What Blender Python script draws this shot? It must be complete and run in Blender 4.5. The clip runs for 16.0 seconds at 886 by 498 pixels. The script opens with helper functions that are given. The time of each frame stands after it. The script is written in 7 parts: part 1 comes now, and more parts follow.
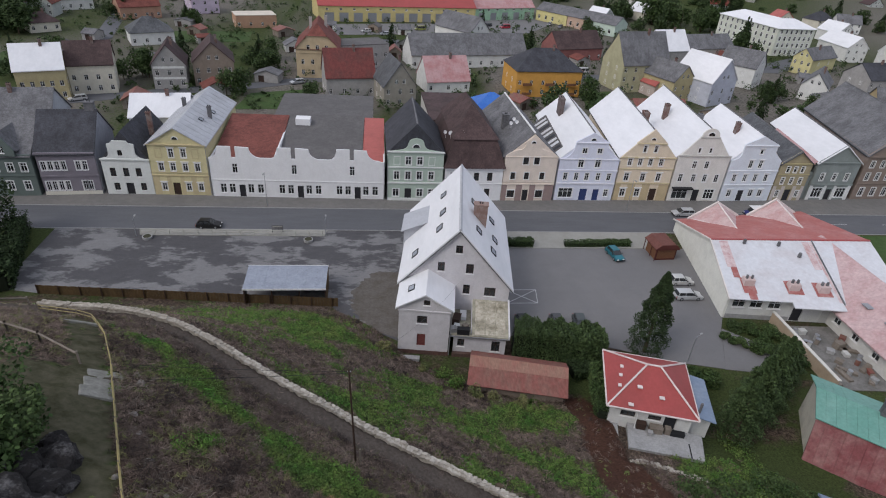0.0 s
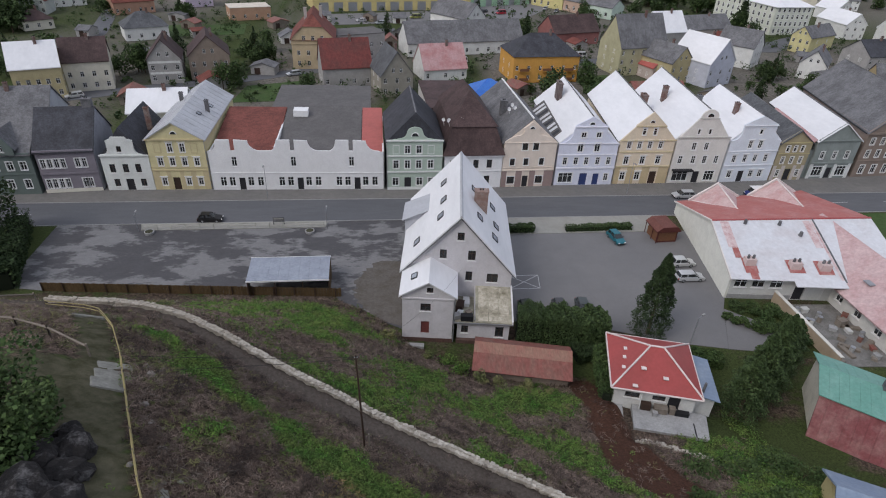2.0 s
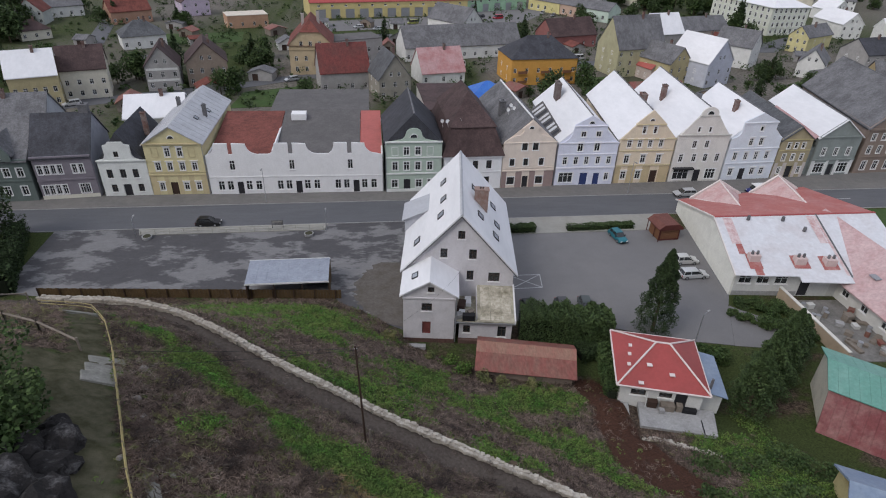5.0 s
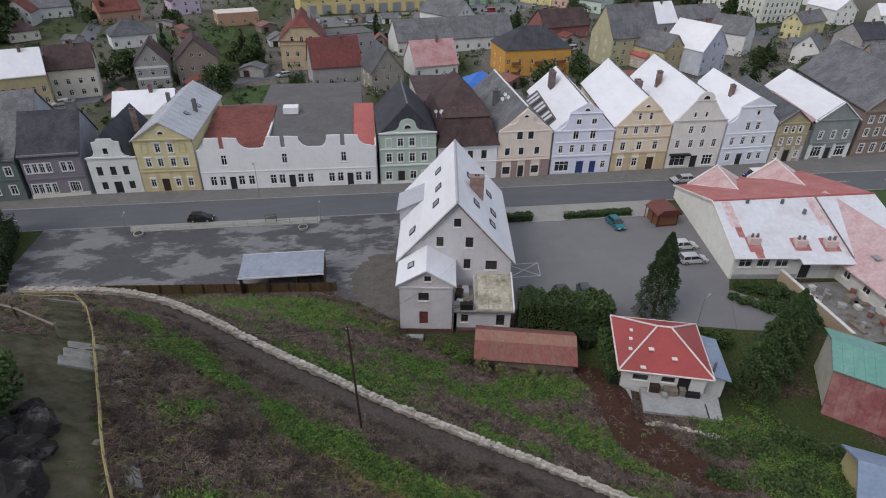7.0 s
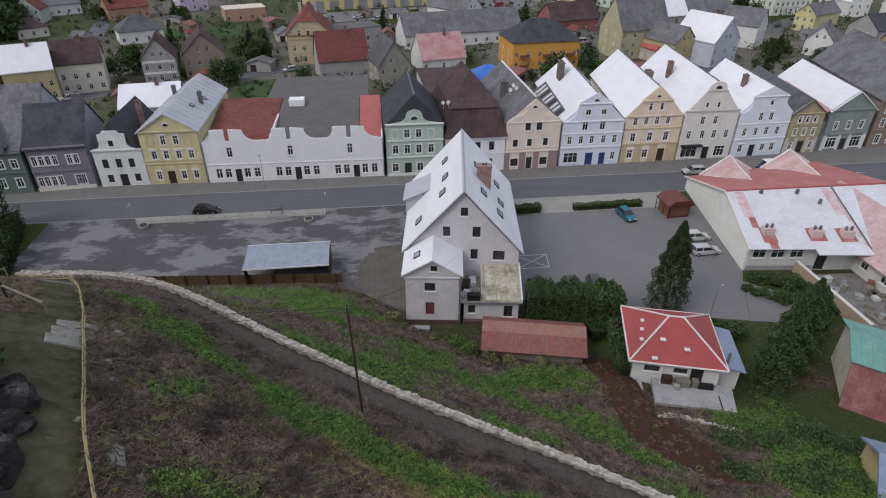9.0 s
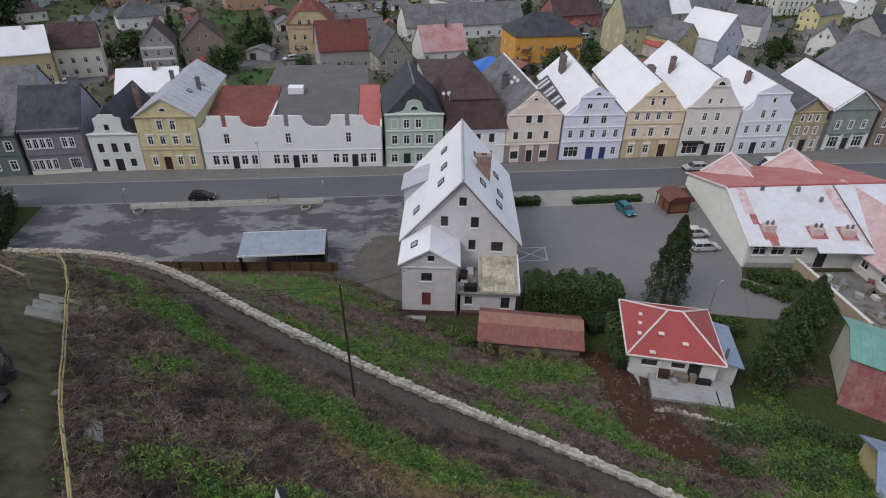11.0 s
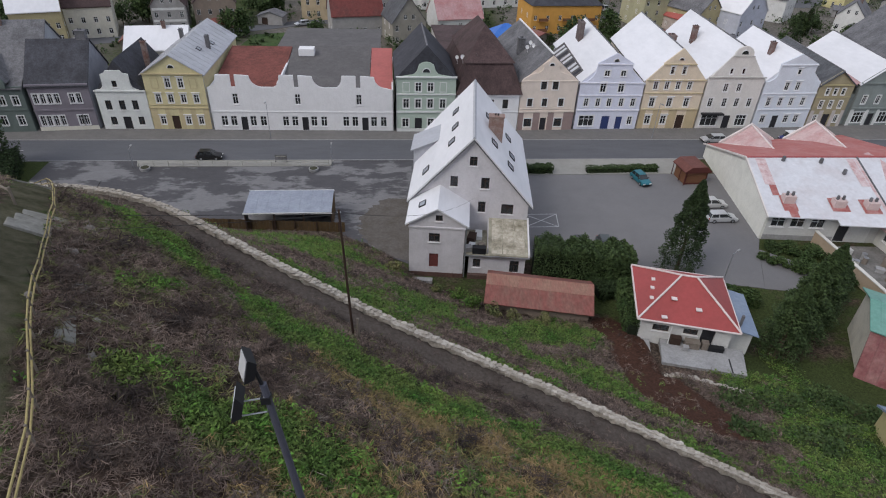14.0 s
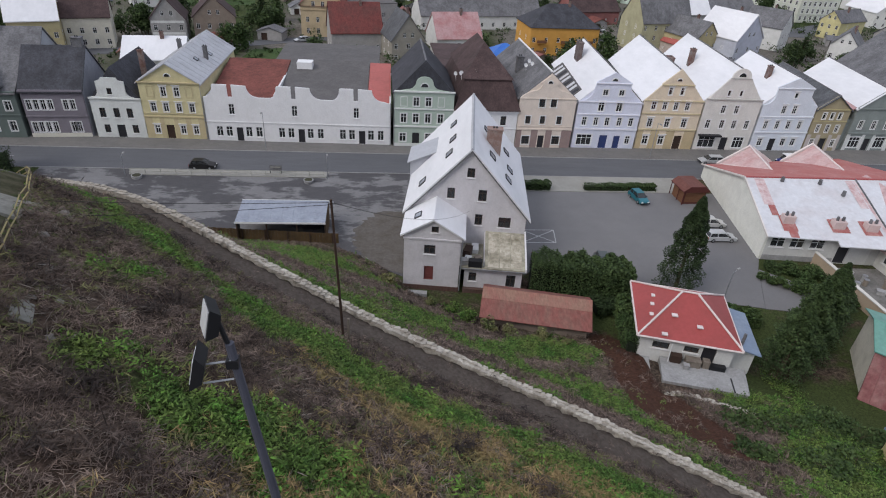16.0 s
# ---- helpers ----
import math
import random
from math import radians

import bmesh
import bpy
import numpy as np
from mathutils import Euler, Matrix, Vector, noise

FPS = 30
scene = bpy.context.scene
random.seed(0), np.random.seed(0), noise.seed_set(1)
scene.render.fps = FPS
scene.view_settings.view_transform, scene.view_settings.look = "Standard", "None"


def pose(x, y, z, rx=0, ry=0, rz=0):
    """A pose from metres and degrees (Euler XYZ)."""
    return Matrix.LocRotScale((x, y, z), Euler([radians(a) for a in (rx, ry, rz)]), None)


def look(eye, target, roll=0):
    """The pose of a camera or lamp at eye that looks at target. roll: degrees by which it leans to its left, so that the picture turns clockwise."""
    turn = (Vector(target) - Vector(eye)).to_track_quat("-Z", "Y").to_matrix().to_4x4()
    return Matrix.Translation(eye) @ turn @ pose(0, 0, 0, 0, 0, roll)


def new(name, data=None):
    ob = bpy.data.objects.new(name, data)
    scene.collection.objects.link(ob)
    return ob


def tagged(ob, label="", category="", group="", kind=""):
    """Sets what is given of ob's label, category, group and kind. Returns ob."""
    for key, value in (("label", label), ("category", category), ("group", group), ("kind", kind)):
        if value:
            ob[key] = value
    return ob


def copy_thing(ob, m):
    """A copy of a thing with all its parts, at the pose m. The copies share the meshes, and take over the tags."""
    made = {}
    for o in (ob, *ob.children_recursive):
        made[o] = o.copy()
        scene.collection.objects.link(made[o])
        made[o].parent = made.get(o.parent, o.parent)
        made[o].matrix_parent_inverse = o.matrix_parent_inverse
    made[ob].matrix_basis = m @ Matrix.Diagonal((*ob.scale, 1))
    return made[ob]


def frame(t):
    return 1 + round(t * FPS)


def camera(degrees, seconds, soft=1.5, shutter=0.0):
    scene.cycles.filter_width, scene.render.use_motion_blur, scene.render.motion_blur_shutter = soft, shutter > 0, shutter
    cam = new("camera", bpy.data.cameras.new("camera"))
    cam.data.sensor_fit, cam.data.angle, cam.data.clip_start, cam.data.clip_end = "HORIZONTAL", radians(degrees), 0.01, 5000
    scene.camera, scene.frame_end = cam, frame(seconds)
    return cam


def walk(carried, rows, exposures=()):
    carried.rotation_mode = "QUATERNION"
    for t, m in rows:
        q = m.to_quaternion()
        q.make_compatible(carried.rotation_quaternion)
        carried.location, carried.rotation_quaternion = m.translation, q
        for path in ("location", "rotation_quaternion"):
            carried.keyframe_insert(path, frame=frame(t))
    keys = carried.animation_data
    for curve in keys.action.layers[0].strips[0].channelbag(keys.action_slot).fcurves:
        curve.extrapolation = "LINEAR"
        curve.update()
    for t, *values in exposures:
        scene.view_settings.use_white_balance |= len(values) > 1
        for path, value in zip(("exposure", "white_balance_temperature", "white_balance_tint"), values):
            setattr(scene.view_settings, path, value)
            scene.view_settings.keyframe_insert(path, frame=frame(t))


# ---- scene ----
from mathutils import geometry

cam = camera(74.25, 16.0, soft=1.1)
PATH = [
    (0, (-2.89, -104.58, 51.95), (4.30, -53.61, 21.12), 4.41),
    (0.5, (-2.84, -104.64, 52.00), (4.01, -53.06, 22.12), 5.15),
    (1, (-2.86, -104.80, 51.92), (3.70, -53.57, 21.38), 2.92),
    (1.5, (-3.03, -104.66, 51.92), (4.14, -53.72, 21.03), 3.50),
    (2, (-3.02, -104.87, 51.85), (4.06, -54.47, 20.08), 2.94),
    (2.5, (-3.09, -104.98, 51.80), (3.78, -54.87, 19.52), 1.19),
    (3, (-3.18, -104.86, 51.69), (3.56, -54.28, 20.13), 1.67),
    (3.5, (-3.15, -104.60, 51.42), (3.41, -53.76, 20.24), 1.75),
    (4, (-3.16, -104.77, 51.29), (3.59, -54.09, 19.89), 1.89),
    (4.2, (-3.10, -104.91, 51.21), (3.88, -54.15, 19.98), 2.40),
    (6.3, (-2.86, -104.15, 49.06), (4.40, -53.37, 17.94), 1.54),
    (6.5, (-2.73, -104.29, 48.99), (4.91, -53.77, 17.53), 2.14),
    (7, (-2.71, -104.26, 48.76), (4.61, -53.60, 17.46), 1.03),
    (7.5, (-2.55, -104.14, 48.41), (4.74, -54.02, 16.24), 1.18),
    (8, (-2.53, -103.99, 48.02), (4.92, -53.31, 16.78), 1.61),
    (8.5, (-2.42, -103.91, 47.51), (4.96, -53.56, 15.71), 1.59),
    (9, (-2.37, -103.78, 47.13), (4.07, -53.08, 15.70), 0.45),
    (9.2, (-2.30, -103.73, 47.08), (4.00, -53.80, 14.40), 2.74),
    (11.3, (-2.28, -103.45, 45.61), (4.30, -52.96, 13.87), 1.43),
    (11.5, (-2.29, -103.59, 45.29), (4.18, -53.58, 12.78), 1.35),
    (12, (-2.23, -103.70, 45.02), (4.66, -53.05, 13.61), 2.52),
    (12.5, (-2.16, -103.62, 44.58), (4.72, -53.29, 12.64), 2.26),
    (13, (-2.07, -103.62, 44.23), (5.23, -53.57, 11.95), 4.97),
    (13.5, (-1.98, -103.55, 43.70), (4.42, -53.41, 11.38), 3.28),
    (14, (-1.96, -103.42, 43.18), (3.60, -53.95, 9.69), 2.56),
    (14.5, (-2.03, -103.30, 42.82), (4.30, -52.50, 11.51), 3.14),
    (15, (-1.96, -103.23, 42.49), (5.19, -51.42, 13.07), 3.88),
    (15.5, (-1.98, -102.90, 41.96), (4.46, -51.74, 11.28), 4.36),
    (16, (-1.98, -102.80, 41.37), (4.19, -52.13, 9.83), 3.97),
]
walk(cam, [(t, look(eye, target, roll)) for t, eye, target, roll in PATH], [(0.0, 0.1), (14.0, 0.11), (15.0, 0.23), (16.0, 0.2)])

# ---- light: a bright overcast sky ----
world = bpy.data.worlds.new("overcast_sky")
scene.world = world
world.use_nodes = True
wn = world.node_tree
sky = wn.nodes.new("ShaderNodeTexSky")
sky.sky_type = "NISHITA"
sky.sun_disc = False
sky.sun_elevation, sky.sun_rotation = radians(44), radians(237)
sky.air_density, sky.dust_density, sky.ozone_density = 1.0, 4.0, 1.0
soften = wn.nodes.new("ShaderNodeMix")
soften.data_type = "RGBA"
soften.inputs["Factor"].default_value = 0.72
soften.inputs["B"].default_value = (6.72, 7.12, 8.35, 1)
wn.links.new(sky.outputs["Color"], soften.inputs["A"])
wn.links.new(soften.outputs["Result"], wn.nodes["Background"].inputs["Color"])
wn.nodes["Background"].inputs["Strength"].default_value = 0.108
sun = new("sun", bpy.data.lights.new("sun", "SUN"))
sun.data.energy, sun.data.angle, sun.data.color = 1.15, radians(25), (1.0, 0.97, 0.95)
sun.matrix_world = look((-70, -45, 80), (0, 0, 0))


# ---- materials ----
def nodes_of(name):
    m = bpy.data.materials.new(name)
    m.use_nodes = True
    return m, m.node_tree, m.node_tree.nodes["Principled BSDF"]


def noise_node(nt, scale, detail=4.0, rough=0.6, vec=None):
    n = nt.nodes.new("ShaderNodeTexNoise")
    n.inputs["Scale"].default_value, n.inputs["Detail"].default_value, n.inputs["Roughness"].default_value = scale, detail, rough
    if vec is not None:
        nt.links.new(vec, n.inputs["Vector"])
    return n.outputs["Fac"]


def math_node(nt, op, a, b):
    n = nt.nodes.new("ShaderNodeMath")
    n.operation = op
    for i, v in enumerate((a, b)):
        if isinstance(v, (int, float)):
            n.inputs[i].default_value = v
        else:
            nt.links.new(v, n.inputs[i])
    return n.outputs[0]


def mix_node(nt, fac, a, b, blend="MIX"):
    n = nt.nodes.new("ShaderNodeMix")
    n.data_type, n.blend_type = "RGBA", blend
    for key, v in (("Factor", fac), ("A", a), ("B", b)):
        if isinstance(v, (int, float)):
            n.inputs[key].default_value = v
        elif isinstance(v, tuple):
            n.inputs[key].default_value = (*v[:3], 1)
        else:
            nt.links.new(v, n.inputs[key])
    return n.outputs["Result"]


def ramp_node(nt, fac, lo, hi):
    n = nt.nodes.new("ShaderNodeMapRange")
    n.inputs["From Min"].default_value, n.inputs["From Max"].default_value = lo, hi
    nt.links.new(fac, n.inputs["Value"])
    return n.outputs["Result"]


def position(nt, stretch=(1, 1, 1)):
    g = nt.nodes.new("ShaderNodeNewGeometry")
    s = nt.nodes.new("ShaderNodeMapping")
    s.inputs["Scale"].default_value = stretch
    nt.links.new(g.outputs["Position"], s.inputs["Vector"])
    return s.outputs["Vector"]


def surface(name, col, rough=0.85, stain=None, amount=0.35, big=0.35, fine=6.0, var=0.12, bump=0.15, metal=0.0, stretch=(1, 1, 1), spec=0.3, island=0.0, edge=(0.42, 0.72)):
    """A matt or glossy surface: base colour, broad stains, fine grain and a little relief."""
    m, nt, bsdf = nodes_of(name)
    vec = position(nt, stretch)
    broad = ramp_node(nt, noise_node(nt, big, 5, 0.65, vec), *edge)
    grain = noise_node(nt, fine, 3, 0.6, vec)
    stain = stain or tuple(c * 0.6 for c in col)
    c = mix_node(nt, math_node(nt, "MULTIPLY", broad, amount), col, stain)
    if var > 0.07:
        runs = ramp_node(nt, noise_node(nt, big * 4.5, 4, 0.7, position(nt, (stretch[0], stretch[1], stretch[2] * 0.35))), 0.3, 0.7)
        k = min(0.24, (var - 0.06) * 0.9)
        c = mix_node(nt, 1.0, c, mix_node(nt, runs, (1 - k, 1 - 1.05 * k, 1 - 1.1 * k), (1 + 0.6 * k, 1 + 0.6 * k, 1 + 0.6 * k)), "MULTIPLY")
    shade = ramp_node(nt, grain, 0.25, 0.75)
    c = mix_node(nt, var, c, mix_node(nt, shade, (0.25, 0.25, 0.25), (1.6, 1.6, 1.6)), "MULTIPLY") if var else c
    if island:
        g = nt.nodes.new("ShaderNodeNewGeometry")
        lo, hi = 1 - island, 1 + island
        c = mix_node(nt, 1.0, c, mix_node(nt, g.outputs["Random Per Island"], (lo, lo, lo), (hi, hi, hi)), "MULTIPLY")
    nt.links.new(c, bsdf.inputs["Base Color"])
    bsdf.inputs["Roughness"].default_value, bsdf.inputs["Metallic"].default_value = rough, metal
    bsdf.inputs["Specular IOR Level"].default_value = spec
    if bump:
        b = nt.nodes.new("ShaderNodeBump")
        b.inputs["Strength"].default_value, b.inputs["Distance"].default_value = bump, 0.03
        nt.links.new(grain, b.inputs["Height"])
        nt.links.new(b.outputs["Normal"], bsdf.inputs["Normal"])
    return m


MATS = {}


def plaster(r, g, b, dirt=0.4):
    key = ("plaster", r, g, b, dirt)
    if key not in MATS:
        MATS[key] = surface("painted_plaster", (r, g, b), 0.9, tuple(c * 0.55 for c in (r, g, b)), dirt, 0.5, 5, 0.1, 0.1)
    return MATS[key]


def tiles(r, g, b, dirt=0.5):
    key = ("tiles", r, g, b)
    if key not in MATS:
        MATS[key] = surface("roof_covering", (r, g, b), 0.8, tuple(c * 0.6 for c in (r, g, b)), min(1, dirt * 1.6), 0.3, 3.5, 0.4, 0.3, edge=(0.4, 0.62))
    return MATS[key]


white_metal = surface("light_roof_sheet", (0.74, 0.74, 0.76), 0.45, (0.54, 0.55, 0.57), 0.45, 0.25, 1.5, 0.06, 0.03, 0.0, (1, 0.3, 1), 0.4)
aged_white = surface("aged_white_roof_paint", (0.60, 0.61, 0.64), 0.5, (0.46, 0.40, 0.40), 0.5, 0.22, 1.8, 0.12, 0.03)
dull_sheet = surface("dull_grey_roof_sheet", (0.46, 0.47, 0.50), 0.5, (0.33, 0.33, 0.35), 0.7, 0.3, 1.5, 0.12, 0.03)
grey_slate = tiles(0.11, 0.115, 0.125)
dark_slate = tiles(0.06, 0.062, 0.074)
mid_grey = tiles(0.17, 0.17, 0.18)
brown_tile = tiles(0.085, 0.055, 0.054)
rust_tile = tiles(0.20, 0.066, 0.052)
red_sheet = surface("red_roof_sheet", (0.35, 0.07, 0.066), 0.5, (0.25, 0.06, 0.055), 0.6, 0.3, 3, 0.12, 0.05)
bright_red = surface("faded_red_roof", (0.42, 0.115, 0.10), 0.55, (0.28, 0.08, 0.07), 0.7, 0.4, 3, 0.15, 0.05)
pink_sheet = surface("faded_pink_roof", (0.46, 0.29, 0.29), 0.6, (0.36, 0.13, 0.13), 0.8, 0.3, 2.5, 0.2, 0.05)
rust_sheet = surface("rusty_red_sheet", (0.23, 0.082, 0.068), 0.6, (0.20, 0.125, 0.095), 0.95, 0.4, 2.5, 0.3, 0.05, 0, (1.6, 0.7, 1))
green_sheet = surface("green_roof_sheet", (0.13, 0.30, 0.25), 0.5, (0.20, 0.36, 0.32), 0.7, 0.35, 3, 0.15, 0.05)
blue_sheet = surface("blue_grey_sheet", (0.20, 0.26, 0.36), 0.5, (0.30, 0.35, 0.42), 0.6, 0.6, 3, 0.15, 0.05)
blue_tarp = surface("blue_tarpaulin", (0.04, 0.14, 0.50), 0.5, (0.08, 0.25, 0.55), 0.5, 0.7, 3, 0.15, 0.05)
felt_grey = surface("grey_roofing_felt", (0.11, 0.105, 0.105), 0.9, (0.16, 0.15, 0.15), 0.6, 0.2, 3, 0.2, 0.1)
glass_dark, _nt, _b = nodes_of("window_glass")
_b.inputs["Base Color"].default_value = (0.05, 0.055, 0.06, 1)
_b.inputs["Roughness"].default_value, _b.inputs["Transmission Weight"].default_value = 0.05, 0.35
# Roof panes: the pale base colour stands for the sky mirrored in them.
sky_pale_glass, _nt, _b = nodes_of("roof_window_glass")
_b.inputs["Base Color"].default_value = (0.30, 0.32, 0.35, 1)
_b.inputs["Roughness"].default_value = 0.08
white_frame = surface("white_window_paint", (0.72, 0.72, 0.72), 0.6, None, 0.2, 2, 10, 0.05, 0)
brown_frame = surface("dark_brown_wood", (0.05, 0.03, 0.022), 0.7, None, 0.3, 2, 10, 0.1, 0.1)
brick = surface("sooty_brick", (0.15, 0.085, 0.072), 0.9, (0.26, 0.24, 0.225), 0.8, 0.9, 8, 0.3, 0.3)
wood_warm = surface("stained_timber", (0.18, 0.088, 0.048), 0.7, (0.15, 0.06, 0.03), 0.6, 1, 8, 0.25, 0.2, 0, (1, 1, 5))
wood_grey = surface("weathered_boards", (0.22, 0.19, 0.16), 0.85, (0.12, 0.1, 0.08), 0.6, 1, 8, 0.25, 0.2)
fence_wood = surface("brown_stained_fence", (0.10, 0.065, 0.03), 0.85, (0.05, 0.035, 0.02), 0.6, 0.5, 6, 0.3, 0.2)
concrete = surface("concrete", (0.34, 0.34, 0.34), 0.9, (0.20, 0.20, 0.20), 0.6, 0.6, 6, 0.2, 0.15)
limestone = surface("pale_stone", (0.44, 0.41, 0.36), 0.9, (0.27, 0.24, 0.21), 0.7, 1.1, 7, 0.3, 0.5, 0, (1, 1, 1), 0.2, 0.22)
asphalt = surface("road_asphalt", (0.105, 0.108, 0.118), 0.85, (0.145, 0.145, 0.155), 0.6, 0.12, 9, 0.15, 0.1, 0, (0.35, 1.6, 1))
lot_asphalt = surface("parking_asphalt", (0.165, 0.162, 0.165), 0.85, (0.20, 0.195, 0.195), 0.6, 0.10, 9, 0.12, 0.1)
paving = surface("grey_paving", (0.155, 0.15, 0.145), 0.85, (0.21, 0.20, 0.185), 0.6, 0.2, 7, 0.2, 0.1)
pale_paving = surface("pale_paving", (0.30, 0.295, 0.27), 0.85, (0.22, 0.21, 0.19), 0.6, 0.3, 7, 0.15, 0.1)
kerb_stone = surface("kerb_granite", (0.30, 0.30, 0.30), 0.85, None, 0.4, 1, 8, 0.15, 0.1)
line_paint = surface("white_line_paint", (0.52, 0.52, 0.52), 0.8, (0.3, 0.3, 0.3), 0.5, 1.5, 8, 0.15, 0)
black_metal = surface("black_metal", (0.02, 0.021, 0.024), 0.5, None, 0.2, 3, 12, 0.1, 0, 0.2)
steel = surface("galvanised_steel", (0.36, 0.37, 0.39), 0.45, None, 0.3, 2, 12, 0.1, 0, 0.6)
bark = surface("bark", (0.10, 0.075, 0.05), 0.95, (0.05, 0.04, 0.03), 0.6, 3, 14, 0.3, 0.6, 0, (1, 1, 0.3))


def leaf_mat(name, col, col2, lo=0.5, hi=1.45):
    m, nt, bsdf = nodes_of(name)
    g = nt.nodes.new("ShaderNodeNewGeometry")
    broad = ramp_node(nt, noise_node(nt, 0.6, 3, 0.6, position(nt)), 0.35, 0.65)
    c = mix_node(nt, broad, col, col2)
    c = mix_node(nt, 1.0, c, mix_node(nt, g.outputs["Random Per Island"], (lo, lo, lo), (hi, hi, hi)), "MULTIPLY")
    nt.links.new(c, bsdf.inputs["Base Color"])
    bsdf.inputs["Roughness"].default_value = 0.75
    bsdf.inputs["Specular IOR Level"].default_value = 0.2
    return m


leaf_dark = leaf_mat("dark_conifer_foliage", (0.026, 0.044, 0.018), (0.04, 0.062, 0.024))
leaf_hedge = leaf_mat("hedge_foliage", (0.04, 0.066, 0.024), (0.058, 0.088, 0.032))
leaf_green = leaf_mat("green_foliage", (0.035, 0.065, 0.02), (0.06, 0.09, 0.03))
leaf_weed = leaf_mat("weed_leaves", (0.062, 0.13, 0.026), (0.125, 0.168, 0.044), 0.35, 1.55)
leaf_olive = leaf_mat("olive_grass_blades", (0.085, 0.105, 0.038), (0.18, 0.168, 0.075), 0.6, 1.4)
leaf_dry = leaf_mat("dry_stalks", (0.21, 0.158, 0.128), (0.085, 0.061, 0.052), 0.4, 1.6)
leaf_brush = leaf_mat("dead_brush", (0.085, 0.062, 0.05), (0.035, 0.027, 0.024), 0.5, 1.5)
leaf_straw = leaf_mat("straw_grass", (0.31, 0.215, 0.105), (0.2, 0.165, 0.07))
leaf_bright = leaf_mat("bright_weed_leaves", (0.07, 0.18, 0.028), (0.125, 0.205, 0.04), 0.45, 1.5)
leaf_pale = leaf_mat("bleached_stalks", (0.27, 0.235, 0.20), (0.16, 0.135, 0.115), 0.5, 1.3)


# ---- building blocks ----
class Shape:
    """Collects simple solids into one mesh."""

    def __init__(self):
        self.v, self.f = [], []

    def add(self, verts, faces):
        n = len(self.v)
        self.v += [tuple(p) for p in verts]
        self.f += [tuple(i + n for i in f) for f in faces]
        return self

    def box(self, x0, x1, y0, y1, z0, z1):
        v = [(x, y, z) for z in (z0, z1) for y in (y0, y1) for x in (x0, x1)]
        return self.add(v, [(0, 2, 3, 1), (4, 5, 7, 6), (0, 1, 5, 4), (2, 6, 7, 3), (0, 4, 6, 2), (1, 3, 7, 5)])

    def prism(self, poly, lo, hi, axis="y"):
        """A polygon of two coordinates, drawn out along an axis."""
        def put(p, s):
            return {"y": (p[0], s, p[1]), "x": (s, p[0], p[1]), "z": (p[0], p[1], s)}[axis]
        n = len(poly)
        tri = [tuple(t) for t in geometry.tessellate_polygon([[Vector((*p, 0)) for p in poly]])]
        v = [put(p, lo) for p in poly] + [put(p, hi) for p in poly]
        f = [t for t in tri] + [tuple(i + n for i in t) for t in tri]
        f += [(i, (i + 1) % n, (i + 1) % n + n, i + n) for i in range(n)]
        return self.add(v, f)

    def tube(self, a, b, r0, r1=None, sides=8):
        a, b, r1 = Vector(a), Vector(b), r0 if r1 is None else r1
        q = (b - a).to_track_quat("Z", "Y")
        v = []
        for p, r in ((a, r0), (b, r1)):
            v += [p + q @ Vector((r * math.cos(2 * math.pi * i / sides), r * math.sin(2 * math.pi * i / sides), 0)) for i in range(sides)]
        f = [(i, (i + 1) % sides, (i + 1) % sides + sides, i + sides) for i in range(sides)]
        return self.add(v, f + [tuple(range(sides))[::-1], tuple(range(sides, 2 * sides))])

    def mesh(self, name):
        me = bpy.data.meshes.new(name)
        me.from_pydata(self.v, [], self.f)
        bm = bmesh.new()
        bm.from_mesh(me)
        bmesh.ops.recalc_face_normals(bm, faces=bm.faces)
        bm.to_mesh(me)
        bm.free()
        return me


def part(name, shape, material, parent=None, label="", at=None):
    """One mesh object, under a thing or a part."""
    me = shape.mesh(name) if isinstance(shape, Shape) else shape
    if not me.materials:
        me.materials.append(material)
    ob = new(name, me)
    ob.parent = parent
    if at is not None:
        ob.matrix_basis = at
    if label:
        tagged(ob, label)
    return ob


def thing(name, m, label, category, group="", kind=""):
    ob = new(name)
    ob.matrix_basis = m
    return tagged(ob, label, category, group, kind)


def holed_wall(outer, holes, depth):
    """An upright wall in the x-z plane at y = 0, with openings through it."""
    s = Shape()
    loops = [outer] + holes
    flat = [p for loop in loops for p in loop]
    tri = geometry.tessellate_polygon([[Vector((p[0], p[1], 0)) for p in loop] for loop in loops])
    n = len(flat)
    s.v = [(p[0], 0.0, p[1]) for p in flat] + [(p[0], depth, p[1]) for p in flat]
    s.f = [tuple(t) for t in tri] + [tuple(i + n for i in t) for t in tri]
    k = 0
    for loop in loops:
        m = len(loop)
        s.f += [(k + i, k + (i + 1) % m, k + (i + 1) % m + n, k + i + n) for i in range(m)]
        k += m
    return s


def rect(u, z, w, h):
    return [(u - w / 2, z), (u + w / 2, z), (u + w / 2, z + h), (u - w / 2, z + h)]


WINDOWS = {}


